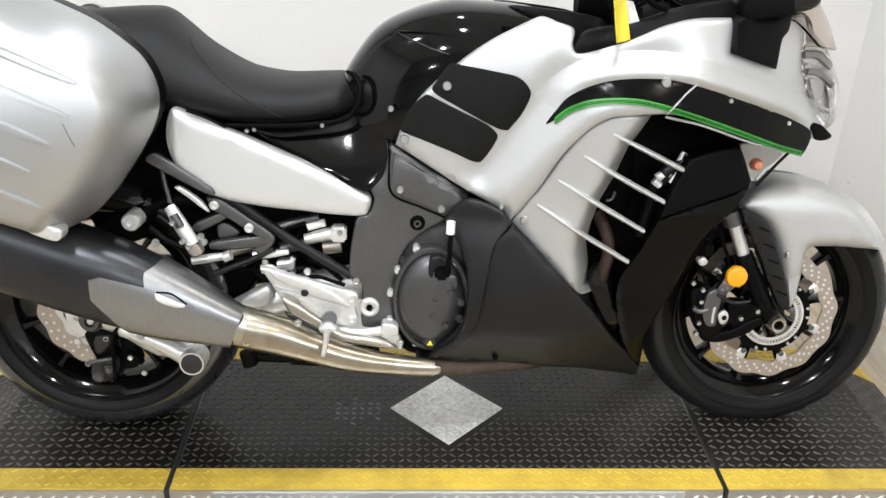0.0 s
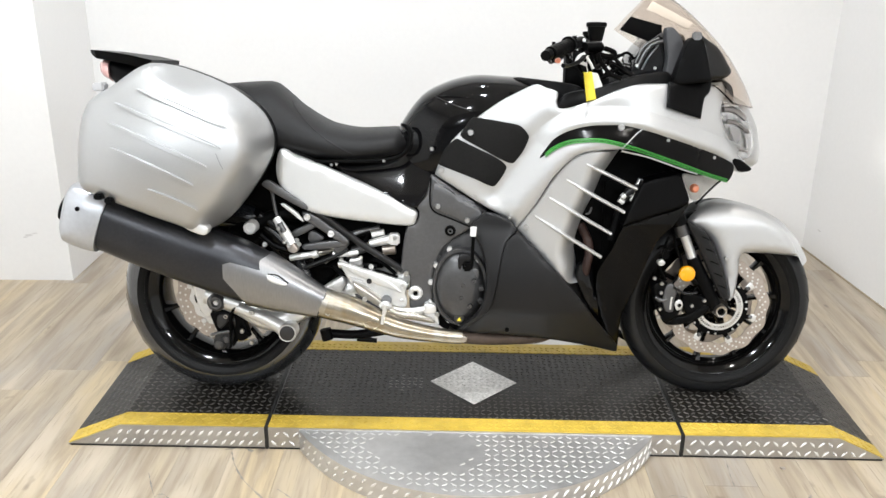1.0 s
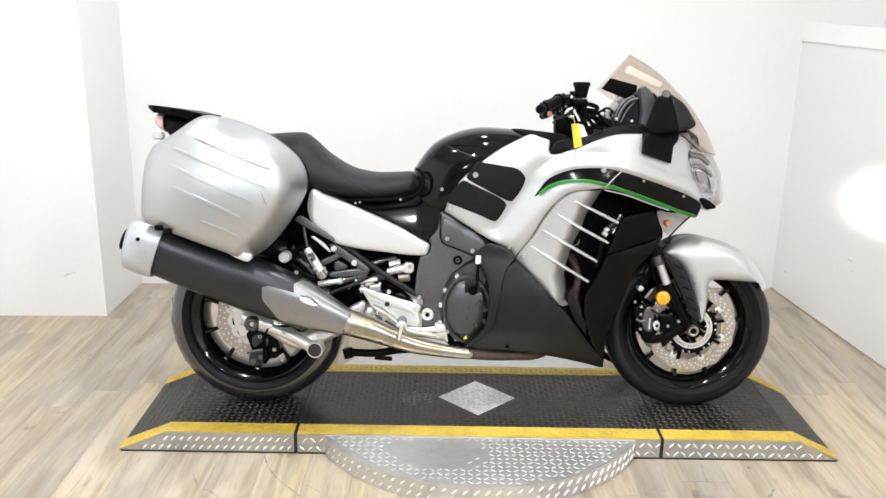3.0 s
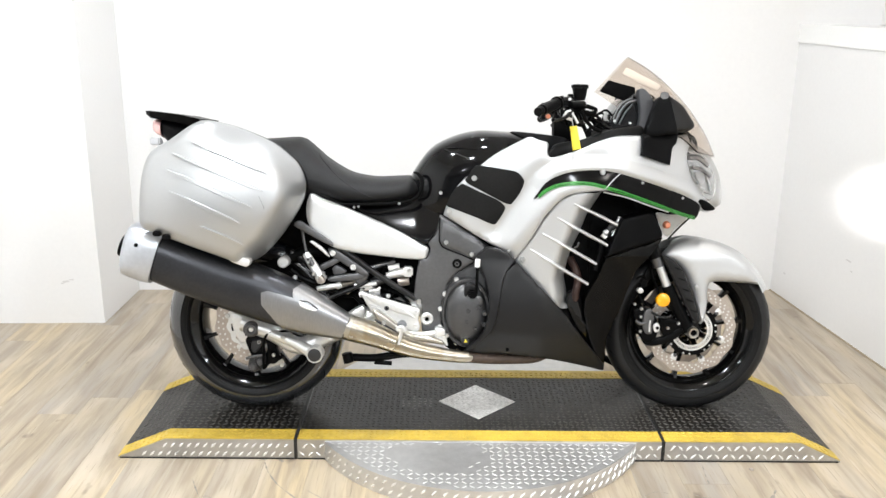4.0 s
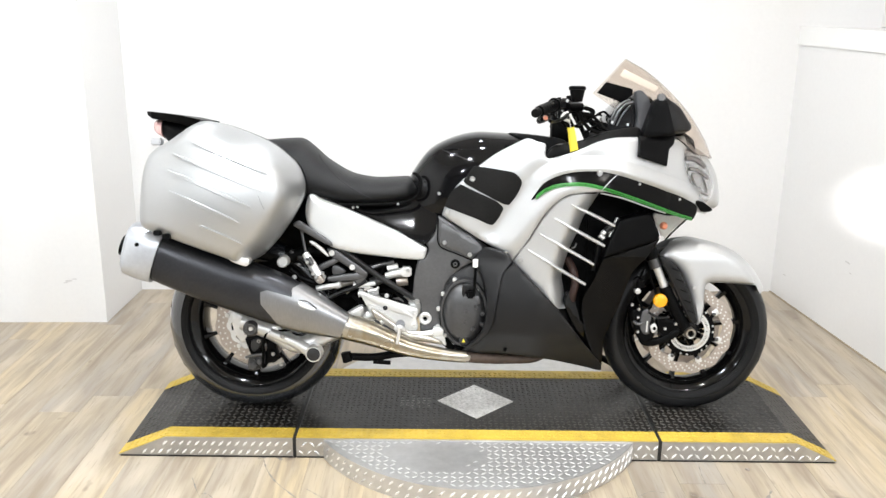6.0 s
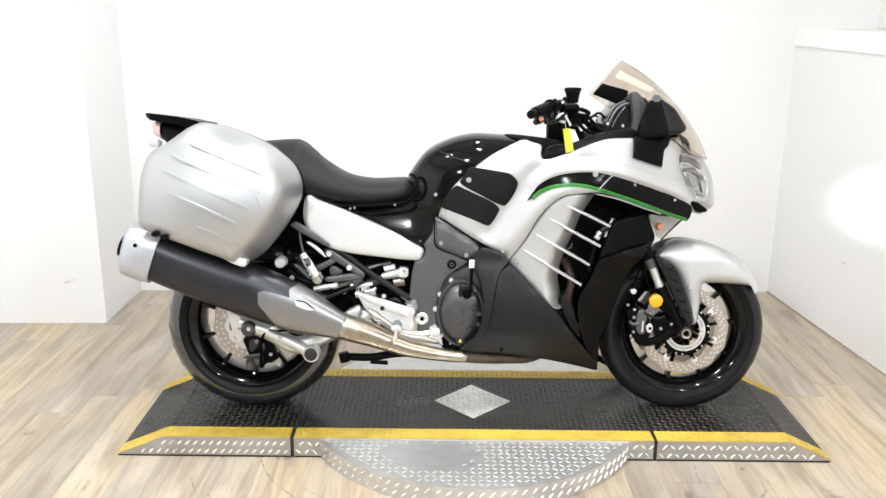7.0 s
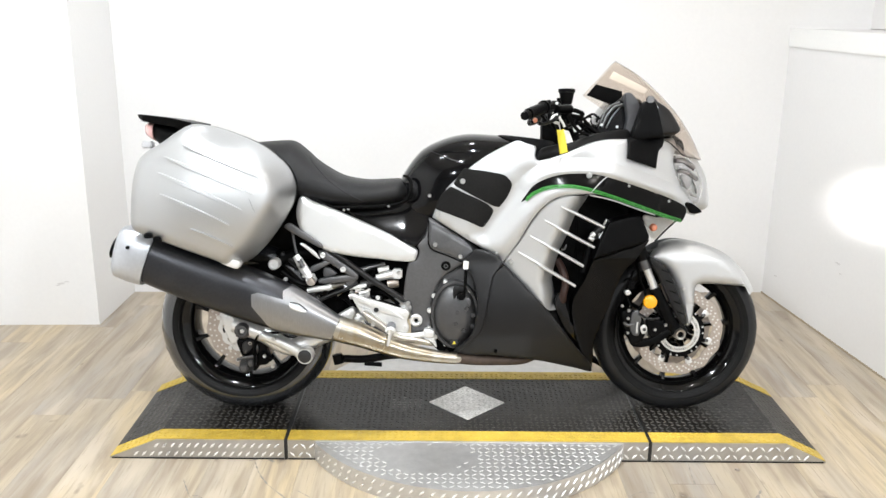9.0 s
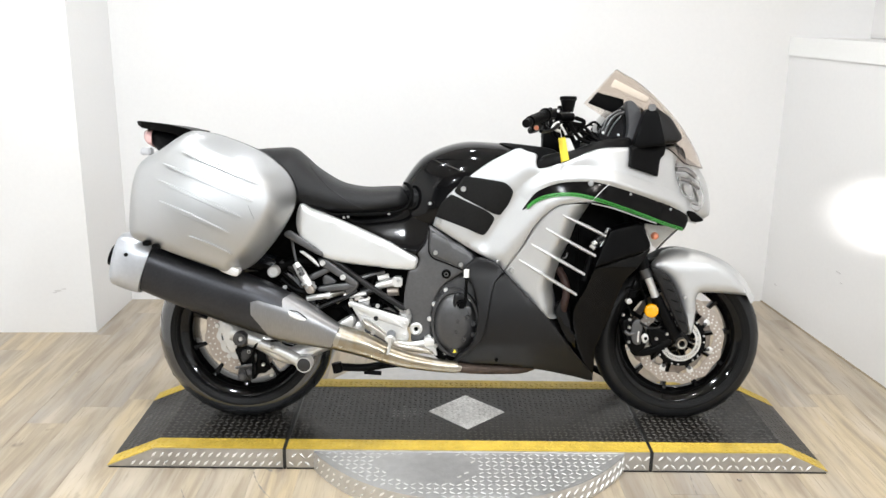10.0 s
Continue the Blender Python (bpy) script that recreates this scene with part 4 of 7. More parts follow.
# lower cowl
cowl = both(part("lower_cowl", panel([(0.129, 0.558), (0.129, 0.558), (0.192, 0.495), (0.282, 0.400), (0.369, 0.289), (0.455, 0.184), (0.455, 0.184), (0.455, 0.158), (0.392, 0.178), (0.242, 0.221), (0.102, 0.240), (-0.015, 0.242), (-0.036, 0.254), (0.013, 0.283), (0.052, 0.337), (0.067, 0.392), (0.077, 0.465), (0.091, 0.523)], low, thick=0.012, edge=0.005), MATTE, bike, "matt dark grey lower cowl"))
both(part("cowl_shoulder", panel([(0.040, 0.607), (0.101, 0.591), (0.125, 0.564), (0.125, 0.564), (0.095, 0.524), (0.081, 0.467), (0.070, 0.394), (0.055, 0.336), (0.019, 0.290), (-0.022, 0.255), (-0.032, 0.262), (0.012, 0.304), (0.031, 0.342), (0.041, 0.394), (0.039, 0.454), (0.023, 0.512), (0.005, 0.541), (-0.007, 0.560), (0.018, 0.590)], lambda x, z: low(x, z) - 0.013 + 0.34 * max(0.0, spl(z, [0.255, 0.29, 0.336, 0.394, 0.467, 0.524, 0.564], [-0.022, 0.019, 0.055, 0.07, 0.081, 0.095, 0.125]) - x), thick=0.012, edge=0.005, step=0.014), MATTE, cowl, "raised matt grey cowl shoulder"))
for x, z in [(0.108, 0.258)]:
    bolt(x, low(x, z) - 0.004, z, 0.006, cowl, SATIN)

# frame plate, clutch cover
frame_plate = both(part("frame_plate", panel([(-0.119, 0.706), (0.042, 0.605), (0.042, 0.605), (0.022, 0.570), (-0.009, 0.548), (-0.048, 0.523), (-0.081, 0.495), (-0.102, 0.449), (-0.111, 0.385), (-0.111, 0.310), (-0.120, 0.306), (-0.175, 0.306), (-0.181, 0.312), (-0.183, 0.358), (-0.181, 0.404), (-0.207, 0.420), (-0.207, 0.448), (-0.202, 0.498), (-0.190, 0.553), (-0.166, 0.563), (-0.155, 0.594), (-0.163, 0.616), (-0.138, 0.642), (-0.127, 0.680)], flat(-0.17), thick=0.03, edge=0.006), CASTGREY, bike, "grey cast frame plate"))
both(part("frame_trim", panel([(-0.114, 0.692), (-0.114, 0.692), (0.039, 0.599), (0.039, 0.599), (-0.004, 0.564), (-0.057, 0.586), (-0.110, 0.605), (-0.120, 0.623)], flat(-0.178), thick=0.01, edge=0.004), CASTGREY, frame_plate))
part("trim_groove", ribbon([(-0.123, 0.700), (-0.124, 0.623), (-0.110, 0.599), (-0.057, 0.578), (-0.001, 0.554)], flat(-0.1735), 0.0045, thick=0.001), INSIDE, frame_plate)
for x, z in [(-0.101, 0.617), (-0.015, 0.577)]:
    bolt(x, -0.181, z, 0.0075, frame_plate)
for x, z in [(-0.192, 0.414)]:
    bolt(x, -0.176, z, 0.0085, frame_plate)
x, z = -0.064, 0.544
plug = part("plug", lathe([(0.004, -0.003), (0.006, -0.003), (0.0075, -0.008), (0.013, -0.008), (0.016, -0.002), (0.016, 0.004)], (x, -0.171, z), m=28), INSIDE, frame_plate, "black ringed frame plug")
part("plug_ring", lathe([(0.0042, -0.009), (0.0075, -0.009), (0.0085, -0.006), (0.0042, -0.006)], (x, -0.171, z), m=24, closed=True), CASTGREY, frame_plate)
x, z = -0.164, 0.355
part("pivot_washer", lathe([(0.005, -0.001), (0.008, -0.001), (0.009, -0.007), (0.016, -0.009), (0.021, -0.006), (0.022, 0.004)], (x, -0.171, z), m=32), BRIGHT, frame_plate, "bright swingarm pivot nut")
# black plug on the nut stands for the shade in its socket
part("pivot_socket", lathe([(0.001, -0.0095), (0.0065, -0.0095), (0.007, -0.004)], (x, -0.171, z), m=6), INSIDE, frame_plate)
CX, CZ = -0.032, 0.379
clutch = part("clutch_cover", lathe([(0.001, -0.028), (0.03, -0.027), (0.056, -0.023), (0.069, -0.014), (0.074, -0.004), (0.0755, 0.001), (0.0770, 0.001), (0.078, -0.005), (0.084, -0.005), (0.087, 0.0), (0.089, 0.04)], (CX, -0.185, CZ), m=56), CLUTCHGREY, bike, "round dark grey clutch cover")
clutch.data.transform(Matrix.Translation((CX, 0, CZ)) @ Matrix.Diagonal((0.95, 1, 1.36, 1)) @ Matrix.Translation((-CX, 0, -CZ)))
for x, z in [(-0.025, 0.389), (0.008, 0.403), (0.030, 0.381), (-0.029, 0.351), (0.029, 0.343), (-0.002, 0.328)]:
    part("cover_boss", lathe([(0.001, -0.004), (0.0035, -0.004), (0.0042, -0.006), (0.0065, -0.006), (0.0095, 0.005)], (x, -0.209, z), m=16), CLUTCHGREY, clutch)
part("cover_pad", panel([(-0.020, 0.434), (0.017, 0.440), (0.023, 0.413), (0.001, 0.407), (-0.019, 0.411)], flat(-0.208), thick=0.012, edge=0.004, step=0.02), CASTGREY, clutch)
part("sensor_cap", panel([(-0.037, 0.478), (-0.020, 0.485), (-0.002, 0.477), (-0.005, 0.459), (-0.026, 0.450), (-0.034, 0.436), (-0.040, 0.447)], flat(-0.214), thick=0.02, edge=0.005, step=0.02), MATTE, clutch)
for x, z in [(-0.065, 0.489), (-0.104, 0.441), (-0.119, 0.390), (-0.120, 0.328), (-0.064, 0.275), (0.011, 0.454)]:
    part("cover_bolt", lathe([(0.002, -0.007), (0.0065, -0.007), (0.008, -0.004), (0.008, 0.02)], (x, -0.178, z), m=14), BRIGHT, clutch)
for x, z in [(-0.112, 0.411), (-0.114, 0.359), (-0.095, 0.462), (-0.108, 0.300)]:
    part("case_lug", block((x - 0.006, -0.17, z - 0.009), (x + 0.006, -0.14, z + 0.009), 0.002), ENGINE, clutch)
# near-black sheet stands for the shade in the gap round the cover
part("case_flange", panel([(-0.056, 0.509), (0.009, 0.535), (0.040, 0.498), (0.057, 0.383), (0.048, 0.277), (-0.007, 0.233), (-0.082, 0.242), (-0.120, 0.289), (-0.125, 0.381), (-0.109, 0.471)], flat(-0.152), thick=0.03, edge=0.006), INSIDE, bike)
part("oil_cap", lathe([(0.001, -0.016), (0.012, -0.016), (0.016, -0.012), (0.017, 0.004)], (-0.033, -0.190, 0.286), m=24), ENGINE, clutch, "round dark oil cap")
part("cap_mark", panel([(-0.040, 0.281), (-0.040, 0.281), (-0.033, 0.293), (-0.033, 0.293), (-0.026, 0.281), (-0.026, 0.281)], flat(-0.2075), thick=0.001, edge=0.0006, step=0.02), TAG, clutch, "small yellow triangle mark")
part("sensor_lead", tube([(0.003, -0.250, 0.550), (0.001, -0.250, 0.514), (0.000, -0.250, 0.479), (-0.002, -0.250, 0.457)], 0.005, m=8), INSIDE, bike)
part("connector", tube([(0.002, -0.252, 0.571), (0.001, -0.252, 0.545)], 0.009, m=8), PAPER, bike, "white plastic connector")
part("sensor_body", block((CX + 0.005, -0.225, CZ + 0.055), (CX + 0.035, -0.195, CZ + 0.085), 0.006), SATIN, bike)

# tank
tank = part("fuel_tank", body([(-0.232, 0.80, 0.70, 0.07, 2.6, 0.45), (-0.215, 0.85, 0.68, 0.105, 2.6, 0.4), (-0.155, 0.930, 0.66, 0.145, 2.6, 0.42), (-0.08, 0.971, 0.66, 0.172, 2.6, 0.45), (0.0, 0.991, 0.66, 0.185, 2.6, 0.5),
                               (0.08, 0.99, 0.68, 0.185, 2.5, 0.5), (0.16, 0.983, 0.70, 0.175, 2.4, 0.5), (0.25, 0.962, 0.74, 0.15, 2.4, 0.5), (0.33, 0.93, 0.78, 0.11, 2.4, 0.5)], m=40), GLOSS, bike, "gloss black fuel tank")


def tank_side(x, z):
    top = spl(x, [-0.215, -0.155, -0.08, 0.0, 0.08, 0.16], [0.85, 0.93, 0.971, 0.991, 0.99, 0.983])
    half = spl(x, [-0.215, -0.155, -0.08, 0.0, 0.08, 0.16], [0.105, 0.145, 0.172, 0.185, 0.185, 0.175])
    mid = 0.66 + (top - 0.66) * 0.46
    u = min(abs(z - mid) / max(top - mid, 0.01), 0.985)
    return -half * (1 - u ** 2.6) ** (1 / 2.6)


part("tank_inset", ribbon([(-0.113, 0.928), (-0.080, 0.915), (-0.038, 0.900), (-0.007, 0.891)], lambda x, z: tank_side(x, z) - 0.001, 0.003), MATTE, tank)
part("tank_inset", ribbon([(-0.110, 0.930), (-0.065, 0.931), (-0.003, 0.927), (0.052, 0.918)], lambda x, z: tank_side(x, z) - 0.001, 0.003), GLOSS, tank)
bolt(-0.121, -0.176, 0.782, 0.006, tank, dark=False)

# seat
seat = part("seat", body([(-0.98, 0.90, 0.86, 0.10, 2.6, 0.35), (-0.93, 0.92, 0.83, 0.15, 2.8, 0.3), (-0.80, 0.948, 0.80, 0.175, 3.0, 0.3), (-0.675, 0.961, 0.765, 0.18, 2.3, 0.3), (-0.612, 0.964, 0.752, 0.178, 2.2, 0.3), (-0.590, 0.957, 0.747, 0.176, 2.2, 0.32), (-0.558, 0.931, 0.742, 0.174, 2.2, 0.35), (-0.515, 0.893, 0.738, 0.172, 2.3, 0.4),
                          (-0.434, 0.845, 0.732, 0.170, 2.5, 0.42), (-0.353, 0.829, 0.733, 0.170, 2.5, 0.4), (-0.271, 0.831, 0.742, 0.165, 2.5, 0.4), (-0.225, 0.832, 0.752, 0.150, 2.5, 0.4), (-0.185, 0.805, 0.768, 0.10, 2.4, 0.5)], m=36), SEATSKIN, bike, "black vinyl two-level seat")
SEAM = [(-0.537, 0.906), (-0.529, 0.893), (-0.514, 0.877), (-0.483, 0.847), (-0.451, 0.820), (-0.396, 0.785), (-0.341, 0.759)]


from mathutils.bvhtree import BVHTree
seat_tree = BVHTree.FromPolygons([v.co for v in seat.data.vertices], [tuple(q.vertices) for q in seat.data.polygons])


def seat_side(x, z):
    hit = seat_tree.ray_cast(Vector((x, -1, z)), Vector((0, 1, 0)))[0]
    return hit.y if hit else -0.12


part("seat_seam", tube([(x, seat_side(x, z) + 0.0008, z) for x, z in curve(SEAM, 4, False)], 0.0024, m=6), SEATSKIN, seat)
# near-black tube that stands for the shade below the seat's edge
part("seat_gap", tube([(-0.211, -0.120, 0.847), (-0.196, -0.140, 0.842), (-0.184, -0.155, 0.824), (-0.186, -0.165, 0.794), (-0.200, -0.165, 0.767), (-0.231, -0.165, 0.752), (-0.294, -0.165, 0.744), (-0.373, -0.165, 0.741), (-0.452, -0.165, 0.741)], [0.004, 0.006, 0.007, 0.007, 0.007, 0.006, 0.006, 0.005, 0.004], m=10), INSIDE, seat, "black bar for the shade under the seat's edge")

# side cover and tail panel
both(part("side_cover", panel([(-0.425, 0.735), (-0.374, 0.746), (-0.272, 0.754), (-0.192, 0.775), (-0.148, 0.770), (-0.123, 0.704), (-0.127, 0.666), (-0.157, 0.618), (-0.175, 0.610), (-0.273, 0.652), (-0.364, 0.695)], lambda x, z: -0.180 + 0.75 * max(0.0, z - 0.61) ** 1.3 + 0.12 * max(0.0, -0.2 - x), thick=0.02, edge=0.006, step=0.014), GLOSS, bike, "gloss black side cover below the seat"))
for x, z in [(-0.410, 0.731), (-0.395, 0.734), (-0.259, 0.745)]:
    bolt(x, -0.168, z, 0.0045, bike, dark=False)
both(part("tail_panel", panel([(-0.555, 0.775), (-0.515, 0.759), (-0.427, 0.726), (-0.271, 0.657), (-0.189, 0.615), (-0.162, 0.597), (-0.162, 0.578), (-0.174, 0.558), (-0.227, 0.558), (-0.296, 0.565), (-0.388, 0.575), (-0.468, 0.592), (-0.523, 0.623), (-0.559, 0.669), (-0.570, 0.721)], lambda x, z: -0.18 - 0.03 * max(0, -0.3 - x), thick=0.02, edge=0.014, step=0.016), WHITE_SILVER, bike, "bright silver tail side panel"))
both(part("tail_seam", ribbon([(-0.524, 0.772), (-0.491, 0.761), (-0.448, 0.740)], flat(-0.187), 0.006), SATIN, bike))

# tail rack, light
part("luggage_rack", rings([[(x, y, z) for x, y, z in ((x0, -w, zt), (x0, w, zt), (x0, w * 0.9, zt - h), (x0, -w * 0.9, zt - h))] for x0, w, zt, h in ((-1.123, 0.085, 1.046, 0.012), (-1.105, 0.10, 1.046, 0.024), (-1.0, 0.13, 1.034, 0.028), (-0.93, 0.13, 1.02, 0.035))]), SATIN, bike, "black plastic tail rack", angle=20)
tail = part("tail_cowl", body([(-1.085, 1.02, 0.965, 0.06, 3, 0.5), (-1.02, 1.015, 0.90, 0.10, 3, 0.5), (-0.94, 0.99, 0.86, 0.12, 3, 0.5), (-0.88, 0.90, 0.84, 0.13, 3, 0.5), (-0.75, 0.88, 0.8, 0.14, 3, 0.5)], m=24), SATIN, bike, "black tail cowl")
part("tail_light", body([(-1.112, 1.018, 0.975, 0.05, 3, 0.5), (-1.098, 1.022, 0.965, 0.068, 3, 0.5), (-1.08, 1.02, 0.955, 0.072, 3, 0.5)], m=20), REDLENS, tail, "red tail light lens")
part("tail_hook", block((-1.062, -0.24, 0.932), (-1.030, -0.20, 0.956), 0.004), LENSGREY, tail)

# pannier
BAGLINE = [(-1.035, 0.918), (-0.971, 0.957), (-0.900, 1.004), (-0.851, 1.017), (-0.764, 0.993), (-0.674, 0.957), (-0.611, 0.920), (-0.569, 0.876), (-0.546, 0.815), (-0.555, 0.757), (-0.594, 0.686), (-0.651, 0.619), (-0.706, 0.573), (-0.747, 0.565), (-0.812, 0.589), (-0.921, 0.627), (-1.013, 0.657), (-1.071, 0.681), (-1.072, 0.753), (-1.060, 0.860)]
BAGLINE = [(x + 0.016 * min(max((-0.85 - x) / 0.2, 0), 1) - 0.013 * min(max((x + 0.69) / 0.08, 0), 1), z - 0.006 * min(max((z - 0.85) / 0.1, 0), 1)) for x, z in BAGLINE]
ROLL = curve([(-0.800, 1.010), (-0.764, 0.993), (-0.674, 0.957), (-0.611, 0.920), (-0.569, 0.876), (-0.546, 0.815), (-0.555, 0.757), (-0.594, 0.686), (-0.651, 0.619), (-0.706, 0.573)], 3, False)
ROLL = [(x - 0.013 * min(max((x + 0.69) / 0.08, 0), 1), z) for x, z in ROLL]


def bag_face(x, z):
    """The pannier's face with its front side turned inward behind a soft crease."""
    return bag(x, z) + 0.085 * max(0.0, 1 - near(x, z, ROLL) / 0.058) ** 1.35


far_bag = mirrored(pannier := part("pannier", panel(BAGLINE, bag_face, thick=0.03, edge=0.030, step=0.012), BAGSILVER, bike, "silver hard pannier with raised ribs"))
far_shell = mirrored(part("pannier_shell", panel([(x * 0.985 - 0.0123, z * 0.985 + 0.0117) for x, z in BAGLINE], lambda x, z: bag(x, z) + 0.095, thick=0.10, edge=0.012, step=0.05), SATIN, pannier, "black inner half of the pannier"))
for o in (far_bag, far_shell):
    o.data.transform(Matrix.Translation((0, 0, -0.06)))
far_shell.parent = far_bag
for a, w in (([(-0.880, 0.944), (-0.764, 0.900), (-0.650, 0.851)], 0.014), ([(-0.938, 0.908), (-0.797, 0.854), (-0.663, 0.796)], 0.014), ([(-0.954, 0.859), (-0.826, 0.807), (-0.697, 0.748)], 0.015), ([(-0.945, 0.794), (-0.843, 0.750), (-0.735, 0.700)], 0.015), ([(-0.853, 0.688), (-0.792, 0.662), (-0.728, 0.631)], 0.011)):
    part("pannier_rib", ribbon([(x, z) for x, z in a], lambda x, z: bag(x, z) - 0.003, w, thick=0.0055, taper=True, n=8), BAGSILVER, pannier)
part("pannier_scratch", ribbon([(-0.675, 0.783), (-0.667, 0.760), (-0.659, 0.742)], lambda x, z: bag(x, z) - 0.0002, 0.0013, thick=0.0005), CASTGREY, pannier, "short dark scratch")
(part("pannier_latch", panel([(-0.780, 0.592), (-0.753, 0.590), (-0.718, 0.579), (-0.726, 0.557), (-0.761, 0.566), (-0.782, 0.578)], flat(-0.375), thick=0.03, edge=0.004), BRIGHT, pannier, "silver pannier latch"))
for x, z in ((-0.990, 0.668), (-0.962, 0.658)):
    part("pannier_clip", block((x - 0.012, -0.425, z - 0.012), (x + 0.010, -0.385, z + 0.004), 0.003), SATIN, pannier, "black pannier clip")

# silencer and pipe
MUF = [((-1.118, 0.605), 0.058), ((-1.108, 0.601), 0.07), ((-1.06, 0.585), 0.081), ((-0.98, 0.553), 0.085), ((-0.858, 0.508), 0.087), ((-0.70, 0.452), 0.086), ((-0.62, 0.421), 0.08), ((-0.54, 0.388), 0.066), ((-0.47, 0.360), 0.049), ((-0.425, 0.342), 0.038)]
MY0 = -0.262


def silencer(rows, y, grow=0.0, m=32, power=3.0):
    dense = curve([(x, z, r) for (x, z), r in rows], 4, False)
    secs = []
    for i, (x, z, r) in enumerate(dense):
        a, b = dense[max(i - 1, 0)], dense[min(i + 1, len(dense) - 1)]
        t = Vector((b[0] - a[0], 0, b[1] - a[1])).normalized()
        up = Vector((-t.z, 0, t.x))
        ring = []
        for j in range(m):
            q = 2 * math.pi * j / m
            c, s = math.cos(q), math.sin(q)
            e = 2 / power
            u, v = math.copysign(abs(c) ** e, c), math.copysign(abs(s) ** e, s)
            p = Vector((x, y, z)) + up * (r + grow) * v * 1.0 + Vector((0, 1, 0)) * (r + grow) * 0.86 * u
            ring.append(tuple(p))
        secs.append(ring)
    return rings(secs)


muffler = part("silencer", silencer(MUF[2:], MY0, power=2.6), MUFFLER, bike, "large dark grey silencer")
part("silencer_end_cap", silencer([((-1.138, 0.604), 0.06), ((-1.134, 0.603), 0.074), ((-1.122, 0.60), 0.087), ((-1.075, 0.586), 0.0925), ((-1.045, 0.577), 0.092), ((-1.03, 0.572), 0.0895)], MY0, power=3.0), material("grey_end_cap", (0.52, 0.54, 0.575), 0.36, 0.75, scale=80, grain=0.04), muffler, "light grey angular silencer end cap", angle=28)
bolt(-1.082, MY0 - 0.079, 0.618, 0.006, muffler, SATIN)
part("outlet", lathe([(0.03, 0.0), (0.036, 0.0), (0.036, 0.012), (0.03, 0.012)], m=28, closed=True), SATIN, muffler).data.transform(Matrix.Translation((-1.142, MY0, 0.605)) @ Matrix.Rotation(radians(18), 4, "Y") @ Matrix.Rotation(radians(90), 4, "Z"))
SHIELD = material("shield_steel", (0.30, 0.302, 0.31), 0.34, 0.95, scale=60, grain=0.05, stretch=(4, 1, 1))


def axis(x):
    return (spl(x, [-1.06, -0.858, -0.70, -0.62, -0.54, -0.47, -0.425], [0.585, 0.508, 0.452, 0.421, 0.388, 0.36, 0.342]),
            spl(x, [-1.06, -0.858, -0.70, -0.62, -0.54, -0.47, -0.425], [0.081, 0.087, 0.086, 0.08, 0.066, 0.049, 0.038]))


def sleeve(grow, m=48, n=16):
    """A steel sleeve round the silencer whose rear edge runs out to points."""
    secs = []
    for k in range(n + 1):
        ring = []
        for j in range(m):
            q = 2 * math.pi * j / m
            c, s = math.cos(q), math.sin(q)
            u, v = math.copysign(abs(c) ** (2 / 2.6), c), math.copysign(abs(s) ** (2 / 2.6), s)
            start = float(np.interp(v, [-1, -0.8, -0.5, -0.2, 0.28, 0.36, 0.42, 0.75, 1], [-0.60, -0.615, -0.645, -0.685, -0.70, -0.68, -0.602, -0.615, -0.60]))
            x = start + (-0.428 - start) * k / n
            z, r = axis(x)
            t = Vector((0.935, 0, -0.355))
            p = Vector((x, MY0, z)) + Vector((0.355, 0, 0.935)) * (r + grow) * v + Vector((0, 1, 0)) * (r + grow) * 0.86 * u
            ring.append(tuple(p))
        secs.append(ring)
    return secs


part("heat_shield", rings(sleeve(0.001)[:1] + sleeve(0.0045), caps=False), SHIELD, muffler, "brushed steel heat shield with a pointed edge")


def shield(x, z):
    c, r = axis(x)
    d = min(abs((z - c) * 0.94) / (r + 0.0045), 0.97)
    return MY0 - 0.86 * (r + 0.0045) * (1 - d ** 2.6) ** (1 / 2.6) - 0.0005


# slot laid on as colour: bright panel for its lit lip, dark strip for shade
part("shield_slot", panel([(-0.572, 0.440), (-0.559, 0.442), (-0.524, 0.423), (-0.515, 0.412), (-0.521, 0.406), (-0.544, 0.411), (-0.569, 0.424)], lambda x, z: shield(x, z) - 0.002, thick=0.002, edge=0.003, step=0.01), BRIGHT, muffler)
part("shield_slot_lip", ribbon([(-0.569, 0.441), (-0.543, 0.436), (-0.514, 0.413)], lambda x, z: shield(x, z) - 0.002, 0.005, thick=0.0015), INSIDE, muffler)
pipe = part("exhaust_pipe", tube([(-0.432, -0.255, 0.345), (-0.425, -0.252, 0.341), (-0.348, -0.245, 0.318), (-0.278, -0.24, 0.290), (-0.208, -0.235, 0.265), (-0.136, -0.225, 0.248), (-0.065, -0.215, 0.236), (-0.025, -0.21, 0.232)],
                              [0.036, 0.043, 0.041, 0.034, 0.029, 0.024, 0.021, 0.020], m=24), PIPESTEEL, bike, "brushed steel exhaust pipe with brown tarnish and painted-in shade")
part("pipe_collar", tube([(-0.44, -0.256, 0.348), (-0.418, -0.253, 0.340)], 0.043, m=24), STEEL, pipe)
for x, y, z in [(-0.409, -0.300, 0.319), (-0.303, -0.300, 0.363), (-0.097, -0.300, 0.322)]:
    bolt(x, y + 0.015, z, 0.007, pipe)
part("collector_flange", panel([(-0.062, 0.254), (-0.047, 0.245), (-0.010, 0.239), (-0.015, 0.221), (-0.056, 0.221)], flat(-0.225), thick=0.05, edge=0.003, step=0.02), STEEL, pipe)
